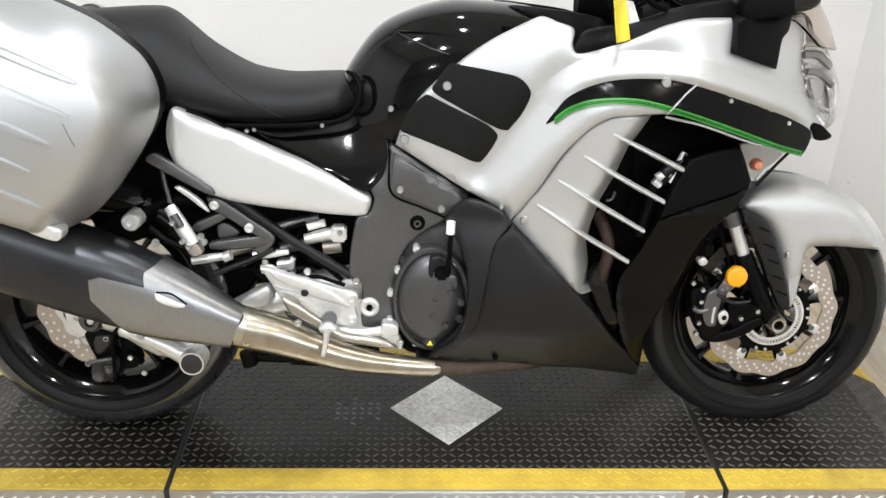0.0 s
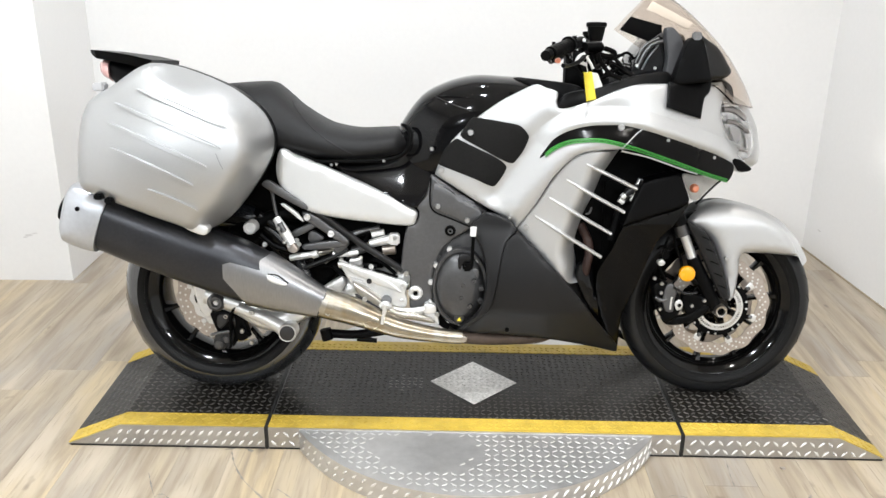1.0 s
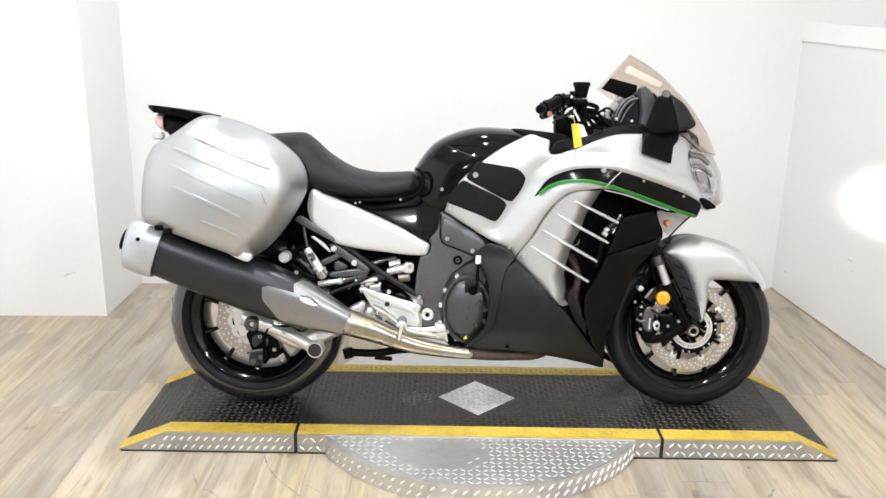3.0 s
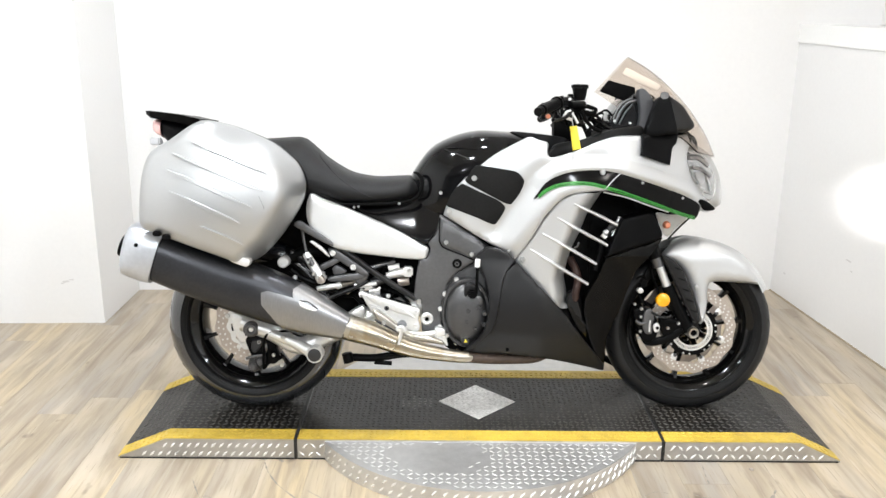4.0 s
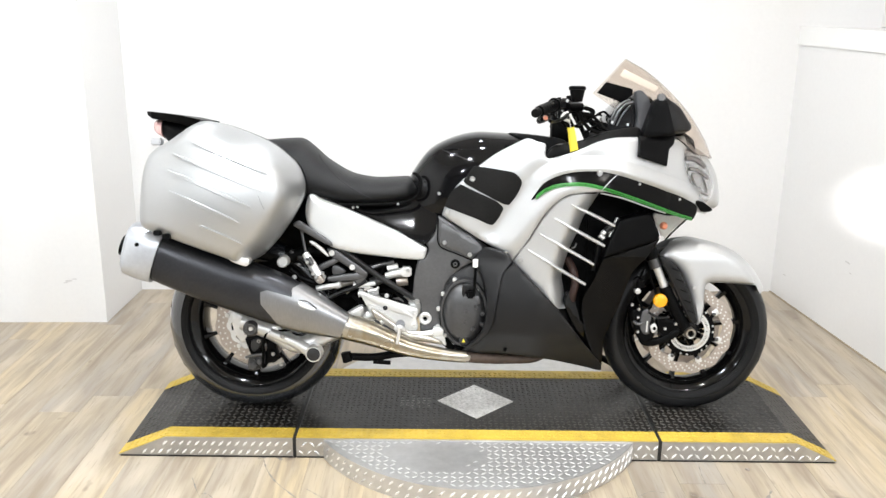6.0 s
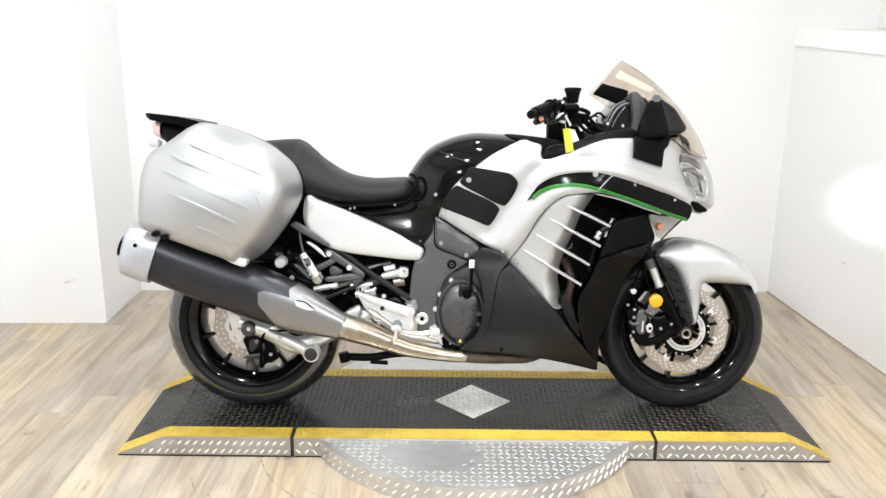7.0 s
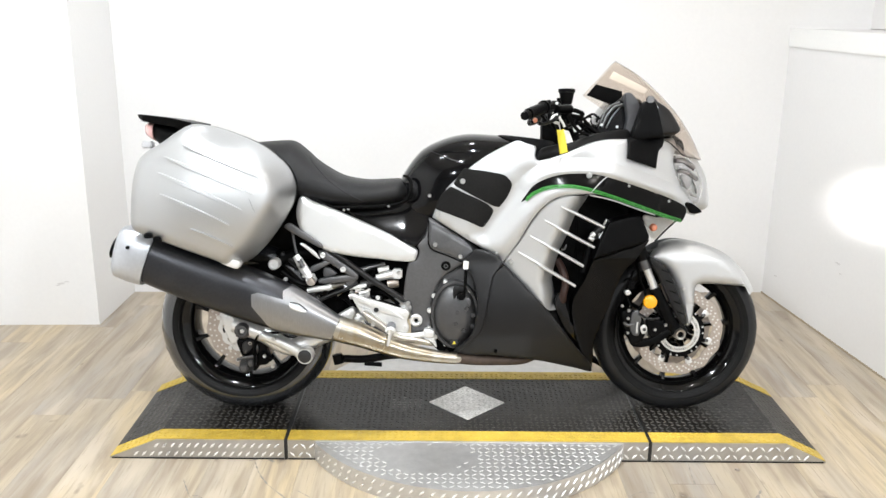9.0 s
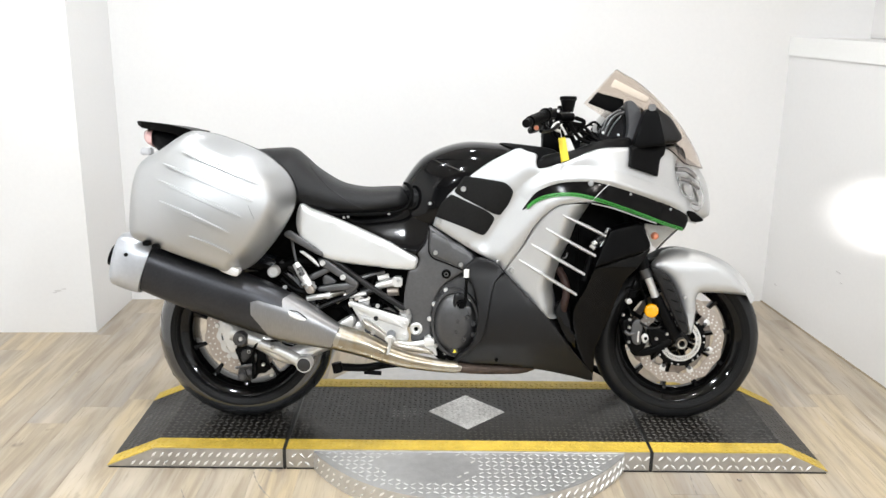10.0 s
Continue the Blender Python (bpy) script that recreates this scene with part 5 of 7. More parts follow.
part("pipe_step", panel([(-0.344, 0.392), (-0.313, 0.380), (-0.275, 0.355), (-0.220, 0.315), (-0.150, 0.303), (-0.111, 0.288), (-0.105, 0.276), (-0.150, 0.282), (-0.220, 0.292), (-0.276, 0.315), (-0.320, 0.345)], flat(-0.225), thick=0.03, edge=0.008, step=0.02), STEEL, pipe, "folded bracket over the pipe")
# dark sheet laid on for the shade in the bracket's fold
part("step_shade", panel([(-0.337, 0.363), (-0.292, 0.340), (-0.236, 0.301), (-0.272, 0.310), (-0.318, 0.338)], flat(-0.2275), thick=0.004, edge=0.002, step=0.02), MUFFLER, pipe)
part("header_pipe", tube([(-0.03, -0.205, 0.232), (0.03, -0.185, 0.222), (0.12, -0.15, 0.213), (0.22, -0.12, 0.213), (0.30, -0.08, 0.25)], 0.0185, m=16), HOTPIPE, bike, "brown heat-stained header pipe")
part("header_pipe", tube([(-0.02, -0.10, 0.225), (0.10, -0.10, 0.22), (0.22, -0.10, 0.22), (0.34, -0.09, 0.27)], 0.022, m=16), HOTPIPE, bike)
part("catalyst_box", block((-0.05, -0.08, 0.20), (0.22, 0.13, 0.25), 0.02), HOTPIPE, bike)

# footrest hanger, brake pedal
hanger = both(part("heel_guard", panel([(-0.391, 0.445), (-0.370, 0.444), (-0.345, 0.436), (-0.275, 0.416), (-0.227, 0.402), (-0.194, 0.393), (-0.187, 0.382), (-0.194, 0.356), (-0.188, 0.332), (-0.195, 0.315), (-0.222, 0.317), (-0.246, 0.324), (-0.276, 0.339), (-0.318, 0.356), (-0.347, 0.374), (-0.364, 0.400), (-0.378, 0.425)], flat(-0.19), thick=0.012, edge=0.004, step=0.02), BRIGHT, bike, "silver alloy footrest hanger"))
part("hanger_relief", panel([(-0.370, 0.442), (-0.321, 0.428), (-0.257, 0.403), (-0.204, 0.362), (-0.227, 0.368), (-0.275, 0.383), (-0.321, 0.405), (-0.356, 0.421)], flat(-0.195), thick=0.004, edge=0.003, step=0.02), BRIGHT, hanger)
# four pale grey raised ridges across the hanger
for k in range(4):
    (x0, z0), (x1, z1) = [(-0.359, 0.407), (-0.316, 0.393)]
    part("hanger_groove", ribbon([(x0 + k * 0.008, z0 - k * 0.010), ((x0 + x1) / 2 + k * 0.008, (z0 + z1) / 2 - k * 0.010), (x1 + k * 0.008, z1 - k * 0.010)], flat(-0.1915), 0.0030, thick=0.0012), LENSGREY, hanger)
for x, z in [(-0.299, 0.394), (-0.201, 0.381), (-0.201, 0.333)]:
    bolt(x, -0.193, z, 0.008, hanger, MUFFLER if x < -0.27 else BRIGHT)
peg = part("foot_peg", tube([(-0.248, -0.190, 0.336), (-0.246, -0.225, 0.345)], 0.0155, m=18), CASTGREY, hanger, "dull grey footrest end")
part("peg_bracket", joined(tube([(-0.264, -0.235, 0.327), (-0.248, -0.235, 0.334), (-0.233, -0.235, 0.327)], [0.008, 0.012, 0.008], m=12), tube([(-0.245, -0.285, 0.347), (-0.248, -0.285, 0.323), (-0.254, -0.285, 0.291)], [0.008, 0.006, 0.005], m=10)), BRIGHT, hanger, "silver peg hinge and feeler")
pedal = part("brake_pedal", joined(tube([(-0.229, -0.200, 0.309), (-0.180, -0.200, 0.306), (-0.134, -0.200, 0.312)], [0.010, 0.0105, 0.011], m=10), panel([(-0.135, 0.330), (-0.105, 0.327), (-0.102, 0.307), (-0.113, 0.303), (-0.135, 0.303)], flat(-0.212), thick=0.03, edge=0.004, step=0.02), panel([(-0.144, 0.297), (-0.105, 0.305), (-0.092, 0.270), (-0.099, 0.269), (-0.115, 0.286), (-0.144, 0.287)], flat(-0.205), thick=0.02, edge=0.003, step=0.02)), BRIGHT, bike, "silver brake pedal")
part("swingarm_link", panel([(-0.440, 0.362), (-0.385, 0.395), (-0.373, 0.382), (-0.386, 0.350), (-0.422, 0.346)], flat(-0.165), thick=0.03, edge=0.008), BRIGHT, bike)

# swingarm, rear caliper, axle
swing = part("swingarm", joined(tube([(-0.80, -0.115, 0.325), (-0.70, -0.125, 0.295), (-0.60, -0.14, 0.25), (-0.50, -0.12, 0.29), (-0.36, -0.10, 0.35), (-0.17, -0.09, 0.39)], [0.03, 0.03, 0.03, 0.034, 0.04, 0.04], m=16) ), BRIGHT, bike, "silver alloy swingarm")
part("shaft_housing", tube([(-0.80, 0.10, 0.325), (-0.6, 0.12, 0.33), (-0.36, 0.11, 0.36), (-0.17, 0.09, 0.39)], [0.05, 0.045, 0.045, 0.045], m=16), SATIN, swing, "black drive shaft housing")
slider = part("swingarm_spool", joined(tube([(-0.693, -0.175, 0.300), (-0.618, -0.175, 0.271), (-0.550, -0.175, 0.233)], [0.015, 0.018, 0.022], m=16)), BRIGHT, bike, "silver arm with a round end")
x, z = -0.542, 0.233
part("spool_ring", lathe([(0.02, 0.0), (0.026, 0.0), (0.028, 0.006), (0.028, 0.05), (0.02, 0.05)], (x, -0.205, z), m=32), BRIGHT, slider, "polished round end")
part("spool_cap", lathe([(0.001, -0.004), (0.018, -0.004), (0.0225, -0.001), (0.023, 0.02)], (x, -0.205, z), m=28), ENGINE, slider, "dark grey rubber cap")
bolt(-0.648, -0.195, 0.292, 0.008, slider)
part("axle_plate", panel([(-0.838, 0.359), (-0.774, 0.333), (-0.711, 0.287), (-0.713, 0.267), (-0.768, 0.266), (-0.806, 0.252), (-0.827, 0.286)], flat(-0.118), thick=0.02, edge=0.006), BRIGHT, bike)
ax_x, ax_z = -0.765, 0.308
part("rear_axle", lathe([(0.006, -0.004), (0.011, -0.004), (0.012, -0.014), (0.019, -0.014), (0.022, -0.006), (0.028, -0.002), (0.029, 0.03)], (ax_x, -0.145, ax_z), m=28), CASTGREY, bike, "grey rear axle nut")
part("axle_socket", lathe([(0.001, -0.0105), (0.0075, -0.0105), (0.009, -0.004)], (ax_x, -0.145, ax_z), m=6), BRIGHT, bike)
for k in range(9):
    a = 1.9 + k * 0.26
    part("ring_tooth", block((-0.004, -0.133, -0.0018), (0.004, -0.124, 0.0018), 0), INSIDE, bike).data.transform(Matrix.Translation((ax_x + 0.012, 0, ax_z)) @ Matrix.Rotation(-a, 4, "Y") @ Matrix.Translation((0.04, 0, 0)))
cal = part("rear_caliper", panel([(-0.789, 0.268), (-0.770, 0.277), (-0.727, 0.280), (-0.721, 0.258), (-0.731, 0.233), (-0.726, 0.203), (-0.742, 0.173), (-0.767, 0.159), (-0.778, 0.172), (-0.768, 0.203), (-0.780, 0.237)], flat(-0.135), thick=0.05, edge=0.006, step=0.012), SATIN, bike, "black rear brake caliper")
part("caliper_bracket", panel([(-0.721, 0.272), (-0.692, 0.264), (-0.685, 0.233), (-0.675, 0.199), (-0.689, 0.182), (-0.712, 0.178), (-0.726, 0.160), (-0.728, 0.198), (-0.717, 0.233)], flat(-0.122), thick=0.025, edge=0.005, step=0.012), SATIN, cal)
part("caliper_housing", panel([(-0.776, 0.198), (-0.762, 0.212), (-0.725, 0.218), (-0.720, 0.193), (-0.730, 0.170), (-0.757, 0.158), (-0.777, 0.164)], flat(-0.146), thick=0.014, edge=0.005, step=0.012), ENGINE, cal, "dark grey caliper housing")
for x, z, r in ((-0.761, 0.176, 0.013), (-0.738, 0.193, 0.011)):
    part("piston_cap", lathe([(0.001, -0.006), (r * 0.55, -0.006), (r * 0.62, -0.003), (r * 0.85, -0.003), (r, 0.0), (r, 0.012)], (x, -0.149, z), m=20), CASTGREY, cal)
part("caliper_rib", tube([(-0.784, -0.150, 0.206), (-0.760, -0.152, 0.214), (-0.728, -0.150, 0.219)], 0.0045, m=8), CASTGREY, cal)
part("bleed_pipe", tube([(-0.752, -0.152, 0.205), (-0.744, -0.156, 0.182), (-0.731, -0.150, 0.164)], 0.003, m=8), MATTE, cal)
part("pin_boot", tube([(-0.703, -0.128, 0.226), (-0.686, -0.130, 0.216), (-0.668, -0.128, 0.200)], [0.006, 0.009, 0.007], m=10), INSIDE, cal)
part("caliper_bridge", panel([(-0.764, 0.264), (-0.734, 0.270), (-0.731, 0.251), (-0.756, 0.224), (-0.767, 0.235)], flat(-0.142), thick=0.01, edge=0.004, step=0.012), ENGINE, cal)
for x, z in [(-0.740, 0.262), (-0.784, 0.203), (-0.691, 0.217), (-0.760, 0.177), (-0.663, 0.181)]:
    bolt(x, -0.139, z, 0.0065, cal)
part("caliper_piston", lathe([(0.004, -0.002), (0.012, -0.002), (0.014, 0.003), (0.016, 0.02)], (-0.762, -0.14, 0.175), m=18), ENGINE, cal)
part("rear_brake_hose", tube([(-0.724, -0.150, 0.169), (-0.724, -0.150, 0.212), (-0.722, -0.150, 0.266), (-0.705, -0.150, 0.296), (-0.671, -0.150, 0.300), (-0.568, -0.120, 0.308)], 0.0045, m=8), INSIDE, bike)

# clutter between the seat and the swingarm
rod = part("frame_tube", tube([(-0.455, -0.160, 0.587), (-0.426, -0.160, 0.571), (-0.323, -0.160, 0.496), (-0.203, -0.160, 0.422)], 0.0105, m=14), MATTE, bike, "dark grey frame tube")
stay = part("pillion_bracket", joined(
    panel([(-0.499, 0.592), (-0.499, 0.592), (-0.472, 0.589), (-0.420, 0.554), (-0.363, 0.511), (-0.366, 0.498), (-0.390, 0.504), (-0.462, 0.551), (-0.490, 0.568)], flat(-0.172), thick=0.018, edge=0.004, step=0.03),
    panel([(-0.367, 0.510), (-0.365, 0.495), (-0.408, 0.483), (-0.494, 0.479), (-0.497, 0.493), (-0.414, 0.507)], flat(-0.170), thick=0.018, edge=0.004, step=0.03),
    panel([(-0.534, 0.522), (-0.522, 0.537), (-0.459, 0.563), (-0.451, 0.552), (-0.518, 0.516)], flat(-0.168), thick=0.015, edge=0.004, step=0.03),
    panel([(-0.386, 0.507), (-0.362, 0.498), (-0.391, 0.470), (-0.407, 0.479)], flat(-0.166), thick=0.013, edge=0.004, step=0.03)), CASTGREY, bike, "grey cast pillion peg bracket")
part("bracket_web", panel([(-0.483, 0.526), (-0.466, 0.532), (-0.438, 0.513), (-0.444, 0.505), (-0.479, 0.499)], flat(-0.152), thick=0.01, edge=0.003, step=0.03), CASTGREY, stay)
for x, z in [(-0.482, 0.577), (-0.413, 0.529)]:
    bolt(x, -0.176, z, 0.0095, stay, BRIGHT)
ppeg = part("pillion_peg", tube([(-0.570, -0.185, 0.575), (-0.545, -0.200, 0.539), (-0.520, -0.210, 0.503)], [0.012, 0.0155, 0.014], m=14, oval=0.8), BRIGHT, bike, "folded silver pillion foot peg")
part("peg_knuckle", panel([(-0.538, 0.504), (-0.524, 0.515), (-0.503, 0.489), (-0.512, 0.478), (-0.528, 0.481)], flat(-0.216), thick=0.02, edge=0.004, step=0.02), DISC, ppeg)
part("peg_rubber", tube([(-0.556, -0.213, 0.566), (-0.543, -0.213, 0.541)], 0.009, m=10), CASTGREY, ppeg)
for x, z in [(-0.557, 0.551), (-0.540, 0.512), (-0.528, 0.501)]:
    bolt(x, -0.222, z, 0.0055, ppeg)
part("helmet_hook", panel([(-0.556, 0.616), (-0.547, 0.619), (-0.527, 0.607), (-0.505, 0.589), (-0.490, 0.566), (-0.503, 0.573), (-0.527, 0.593)], flat(-0.192), thick=0.008, edge=0.003, step=0.02), BRIGHT, bike, "bright curved hook")
part("bag_bracket", panel([(-0.602, 0.684), (-0.584, 0.686), (-0.483, 0.618), (-0.477, 0.603), (-0.497, 0.609), (-0.606, 0.670)], flat(-0.2), thick=0.01, edge=0.003), CASTGREY, bike, "grey pannier bracket")
part("bag_bracket_strut", tube([(-0.582, -0.180, 0.654), (-0.576, -0.180, 0.614), (-0.569, -0.180, 0.582)], 0.005, m=8), CASTGREY, bike)
part("peg_stay", tube([(-0.625, -0.160, 0.578), (-0.591, -0.160, 0.559), (-0.557, -0.160, 0.534)], 0.012, m=10), MATTE, bike)
part("brake_rod", joined(tube([(-0.535, -0.170, 0.454), (-0.502, -0.170, 0.460), (-0.460, -0.170, 0.467)], [0.009, 0.010, 0.008], m=10), tube([(-0.468, -0.175, 0.464), (-0.453, -0.175, 0.470)], 0.011, m=10)), BRIGHT, bike, "bright brake rod")
part("shift_arm", tube([(-0.495, -0.160, 0.421), (-0.454, -0.160, 0.439), (-0.410, -0.160, 0.456), (-0.366, -0.160, 0.481)], 0.007, m=8), MATTE, bike)
part("hose_union", joined(tube([(-0.411, -0.150, 0.463), (-0.375, -0.150, 0.465), (-0.336, -0.150, 0.471)], [0.011, 0.009, 0.007], m=10), tube([(-0.394, -0.155, 0.432), (-0.375, -0.155, 0.435), (-0.354, -0.155, 0.420)], [0.010, 0.009, 0.006], m=10), tube([(-0.359, -0.160, 0.445), (-0.332, -0.160, 0.451), (-0.324, -0.160, 0.460)], 0.005, m=8)), BRIGHT, bike, "bright hose unions")
part("link_arm", joined(tube([(-0.368, -0.130, 0.512), (-0.324, -0.130, 0.530), (-0.274, -0.130, 0.542)], [0.014, 0.010, 0.008], m=10), tube([(-0.356, -0.120, 0.468), (-0.319, -0.120, 0.480)], 0.016, m=12)), CASTGREY, bike)
part("canister", tube([(-0.265, -0.120, 0.473), (-0.227, -0.120, 0.478)], 0.017, m=16), DISC, bike, "brown grey canister")
part("wiring_loom", joined(tube([(-0.415, -0.130, 0.425), (-0.372, -0.130, 0.394), (-0.327, -0.130, 0.425), (-0.283, -0.130, 0.424)], 0.008, m=8), tube([(-0.630, -0.125, 0.514), (-0.588, -0.125, 0.481), (-0.531, -0.125, 0.462), (-0.474, -0.125, 0.436)], 0.010, m=8), tube([(-0.297, -0.130, 0.447), (-0.268, -0.130, 0.437), (-0.225, -0.130, 0.401)], 0.006, m=8)), SATIN, bike)
for x, z in [(-0.517, 0.505), (-0.511, 0.493), (-0.347, 0.427), (-0.296, 0.430), (-0.611, 0.491)]:
    bolt(x, -0.162, z, 0.0075, bike, BRIGHT)
bx, bz = -0.641, 0.550
part("bag_mount", lathe([(0.003, -0.006), (0.008, -0.006), (0.009, -0.010), (0.016, -0.010), (0.019, -0.006), (0.019, 0.06)], (bx, -0.21, bz), m=28), BRIGHT, bike, "bright round pannier mount")
part("mount_arm", tube([(bx, -0.16, bz), (bx + 0.07, -0.15, bz + 0.03), (bx + 0.15, -0.13, bz + 0.02)], [0.02, 0.018, 0.018], m=10), INSIDE, bike)
cyl = part("brake_cylinder", tube([(-0.302, -0.140, 0.495), (-0.260, -0.140, 0.506), (-0.216, -0.140, 0.514)], [0.012, 0.014, 0.016], m=14), BRIGHT, bike, "silver rear brake cylinder")
part("cylinder_cap", block((-0.247, -0.165, 0.496), (-0.213, -0.13, 0.530), 0.005), BRIGHT, cyl)
bolt(-0.226, -0.167, 0.519, 0.006, cyl)
part("brake_reservoir_tank", tube([(-0.297, -0.130, 0.520), (-0.260, -0.130, 0.530)], 0.009, m=10), PAPER, bike)
part("shock_absorber", tube([(-0.30, -0.05, 0.36), (-0.34, -0.05, 0.55)], 0.03, m=16), SATIN, bike)
part("shock_linkage", joined(tube([(-0.481, -0.120, 0.453), (-0.438, -0.120, 0.467), (-0.377, -0.120, 0.478)], 0.012, m=10), tube([(-0.359, -0.130, 0.433), (-0.328, -0.130, 0.452)], 0.006, m=8), tube([(-0.438, -0.130, 0.432), (-0.375, -0.130, 0.496), (-0.351, -0.130, 0.515)], 0.005, m=8)), STEEL, bike)
part("solenoid", block((-0.363, -0.15, 0.427), (-0.326, -0.12, 0.450), 0.004), BRIGHT, bike)
for a in ([(-0.494, -0.140, 0.472), (-0.447, -0.140, 0.448), (-0.386, -0.140, 0.474), (-0.349, -0.140, 0.512), (-0.301, -0.140, 0.531)], [(-0.486, -0.130, 0.431), (-0.426, -0.130, 0.421), (-0.389, -0.130, 0.451), (-0.364, -0.130, 0.484)], [(-0.352, -0.150, 0.375), (-0.315, -0.150, 0.401), (-0.279, -0.150, 0.415), (-0.218, -0.150, 0.396)], [(-0.328, -0.130, 0.471), (-0.296, -0.130, 0.547), (-0.254, -0.130, 0.558), (-0.206, -0.130, 0.549)]):
    part("cable", tube(a, 0.0045, m=8), INSIDE, bike)
for x, z in [(-0.393, 0.465), (-0.328, 0.426), (-0.346, 0.436), (-0.489, 0.454), (-0.308, 0.491), (-0.387, 0.446)]:
    bolt(x, -0.145, z, 0.007, bike)
stand = part("centre_stand", joined(tube([(-0.440, -0.080, 0.197), (-0.348, -0.080, 0.195), (-0.257, -0.080, 0.209), (-0.145, -0.080, 0.214)], 0.014, m=12), tube([(-0.444, -0.100, 0.216), (-0.436, -0.100, 0.183)], 0.018, m=12), tube([(-0.350, -0.060, 0.174), (-0.288, -0.060, 0.170)], 0.008, m=8)), SATIN, bike, "folded black centre stand")
part("side_stand", joined(tube([(0.30, 0.14, 0.27), (0.50, 0.20, 0.14), (0.66, 0.25, 0.048)], [0.016, 0.013, 0.012], m=12)), SATIN, bike, "black side stand")

# fork, fender, caliper
LEG = [(0.633, 0.542), (0.679, 0.435), (0.710, 0.378), (0.749, 0.310)]
for sgn in (-1, 1):
    (ax, az), (bx, bz), (cx, cz), (dx, dz) = LEG
    fork = part("fork_leg", tube([(dx, sgn * 0.10, dz - 0.004), (cx, sgn * 0.10, cz), (bx, sgn * 0.10, bz), (bx - 0.012, sgn * 0.10, bz + 0.028)], [0.021, 0.022, 0.022, 0.020], m=18), SATIN, bike, "black lower fork leg")
    part("stanchion", tube([(bx - 0.01, sgn * 0.10, bz + 0.02), (ax, sgn * 0.10, az)], 0.014, m=18), BRIGHT, fork, "bright fork stanchion")
    part("fork_clamp", tube([(ax + 0.002, sgn * 0.10, az - 0.012), (ax - 0.012, sgn * 0.10, az + 0.022)], 0.021, m=18), CASTGREY, fork)
    # black disc inside the axle end: the bore's shade as colour
    part("axle_bore", lathe([(0.001, 0.0), (0.0108, 0.0), (0.0108, 0.004)], (0.757, sgn * 0.122, 0.303), m=20), INSIDE, fork)
    part("fork_tube", tube([(ax - 0.01, sgn * 0.10, az + 0.02), (0.50, sgn * 0.10, 0.87)], 0.024, m=16), SATIN, fork)
    part("axle_end", lathe([(0.011, 0.018), (0.0115, -0.003), (0.0165, -0.004), (0.0195, 0.002), (0.020, 0.05)], (0.757, 0, 0), m=28), STEEL, fork, "hollow bright axle end").data.transform(Matrix.Translation((0, sgn * 0.13, 0.303)) @ Matrix.Diagonal((1, -sgn * 1.0, 1, 1)) if sgn > 0 else Matrix.Translation((0, -0.13, 0.303)))
guard = both(part("fork_guard", panel([(0.639, 0.570), (0.669, 0.562), (0.704, 0.532), (0.730, 0.486), (0.757, 0.418), (0.780, 0.344), (0.760, 0.339), (0.718, 0.417), (0.677, 0.502)], flat(-0.127), thick=0.02, edge=0.006, step=0.014), MATTE, bike, "dark grey slotted fork guard"))
for k in range(5):
    u = k / 4
    (x0, z0), (x1, z1) = [(0.693, 0.526), (0.752, 0.379)]
    x, z = x0 + (x1 - x0) * u, z0 + (z1 - z0) * u
    # raised black strips paint the shade of slots on the closed guard
    part("guard_slot", ribbon([(x - 0.010, z + 0.005), (x + 0.004, z), (x + 0.016, z - 0.005)], flat(-0.1278), 0.004, thick=0.001), INSIDE, guard)
FEN = [(0.655, 0.565), (0.672, 0.592), (0.706, 0.613), (0.751, 0.624), (0.806, 0.620), (0.866, 0.601), (0.923, 0.566), (0.968, 0.518), (0.999, 0.465), (0.999, 0.465), (0.948, 0.470), (0.882, 0.474), (0.826, 0.472), (0.816, 0.452), (0.816, 0.403), (0.809, 0.340), (0.795, 0.323), (0.785, 0.337), (0.770, 0.405), (0.743, 0.486), (0.710, 0.533)]


def mudguard(x, z):
    u = max(0.0, z - 0.55)
    return -0.098 + 0.9 * u * u * 6 + 0.05 * max(0.0, x - 0.93)


fender = both(part("front_mudguard", panel(FEN, mudguard, thick=0.004, edge=0.026, step=0.014), SILVER, bike, "silver front mudguard"))
crest = [(0.692, 0.585), (0.708, 0.613), (0.750, 0.628), (0.812, 0.625), (0.891, 0.603), (0.957, 0.567), (1.010, 0.513), (1.037, 0.469), (1.045, 0.453)]
line = np.array(curve(crest, 4, False))
slope = np.gradient(line, axis=0)
slope /= np.linalg.norm(slope, axis=1)[:, None]
part("mudguard_crest", rings([[(x + b * d, yy, z - a * d) for yy, d in [(yy, 0.004 + 0.028 * abs(yy / 0.07) ** 2.5) for yy in np.linspace(-0.07, 0.07, 13)] + [(yy, 0.010 + 0.028 * abs(yy / 0.07) ** 2.5) for yy in np.linspace(0.07, -0.07, 13)]]
                              for (x, z), (a, b) in zip(line, slope)]), SILVER, fender)
for x, z in [(0.768, 0.460)]:
    bolt(x, mudguard(x, z) - 0.003, z, 0.006, fender, dark=False)
rx, rz = 0.648, 0.417
part("side_reflector", lathe([(0.001, -0.009), (0.018, -0.009), (0.023, -0.006), (0.0245, 0.0), (0.0245, 0.004)], (rx, -0.125, rz), m=36), ORANGE, bike, "round orange reflector")
part("reflector_stay", tube([(rx, -0.118, rz), (rx + 0.03, -0.11, rz - 0.03), (rx + 0.045, -0.10, rz - 0.035)], 0.008, m=8), SATIN, bike)
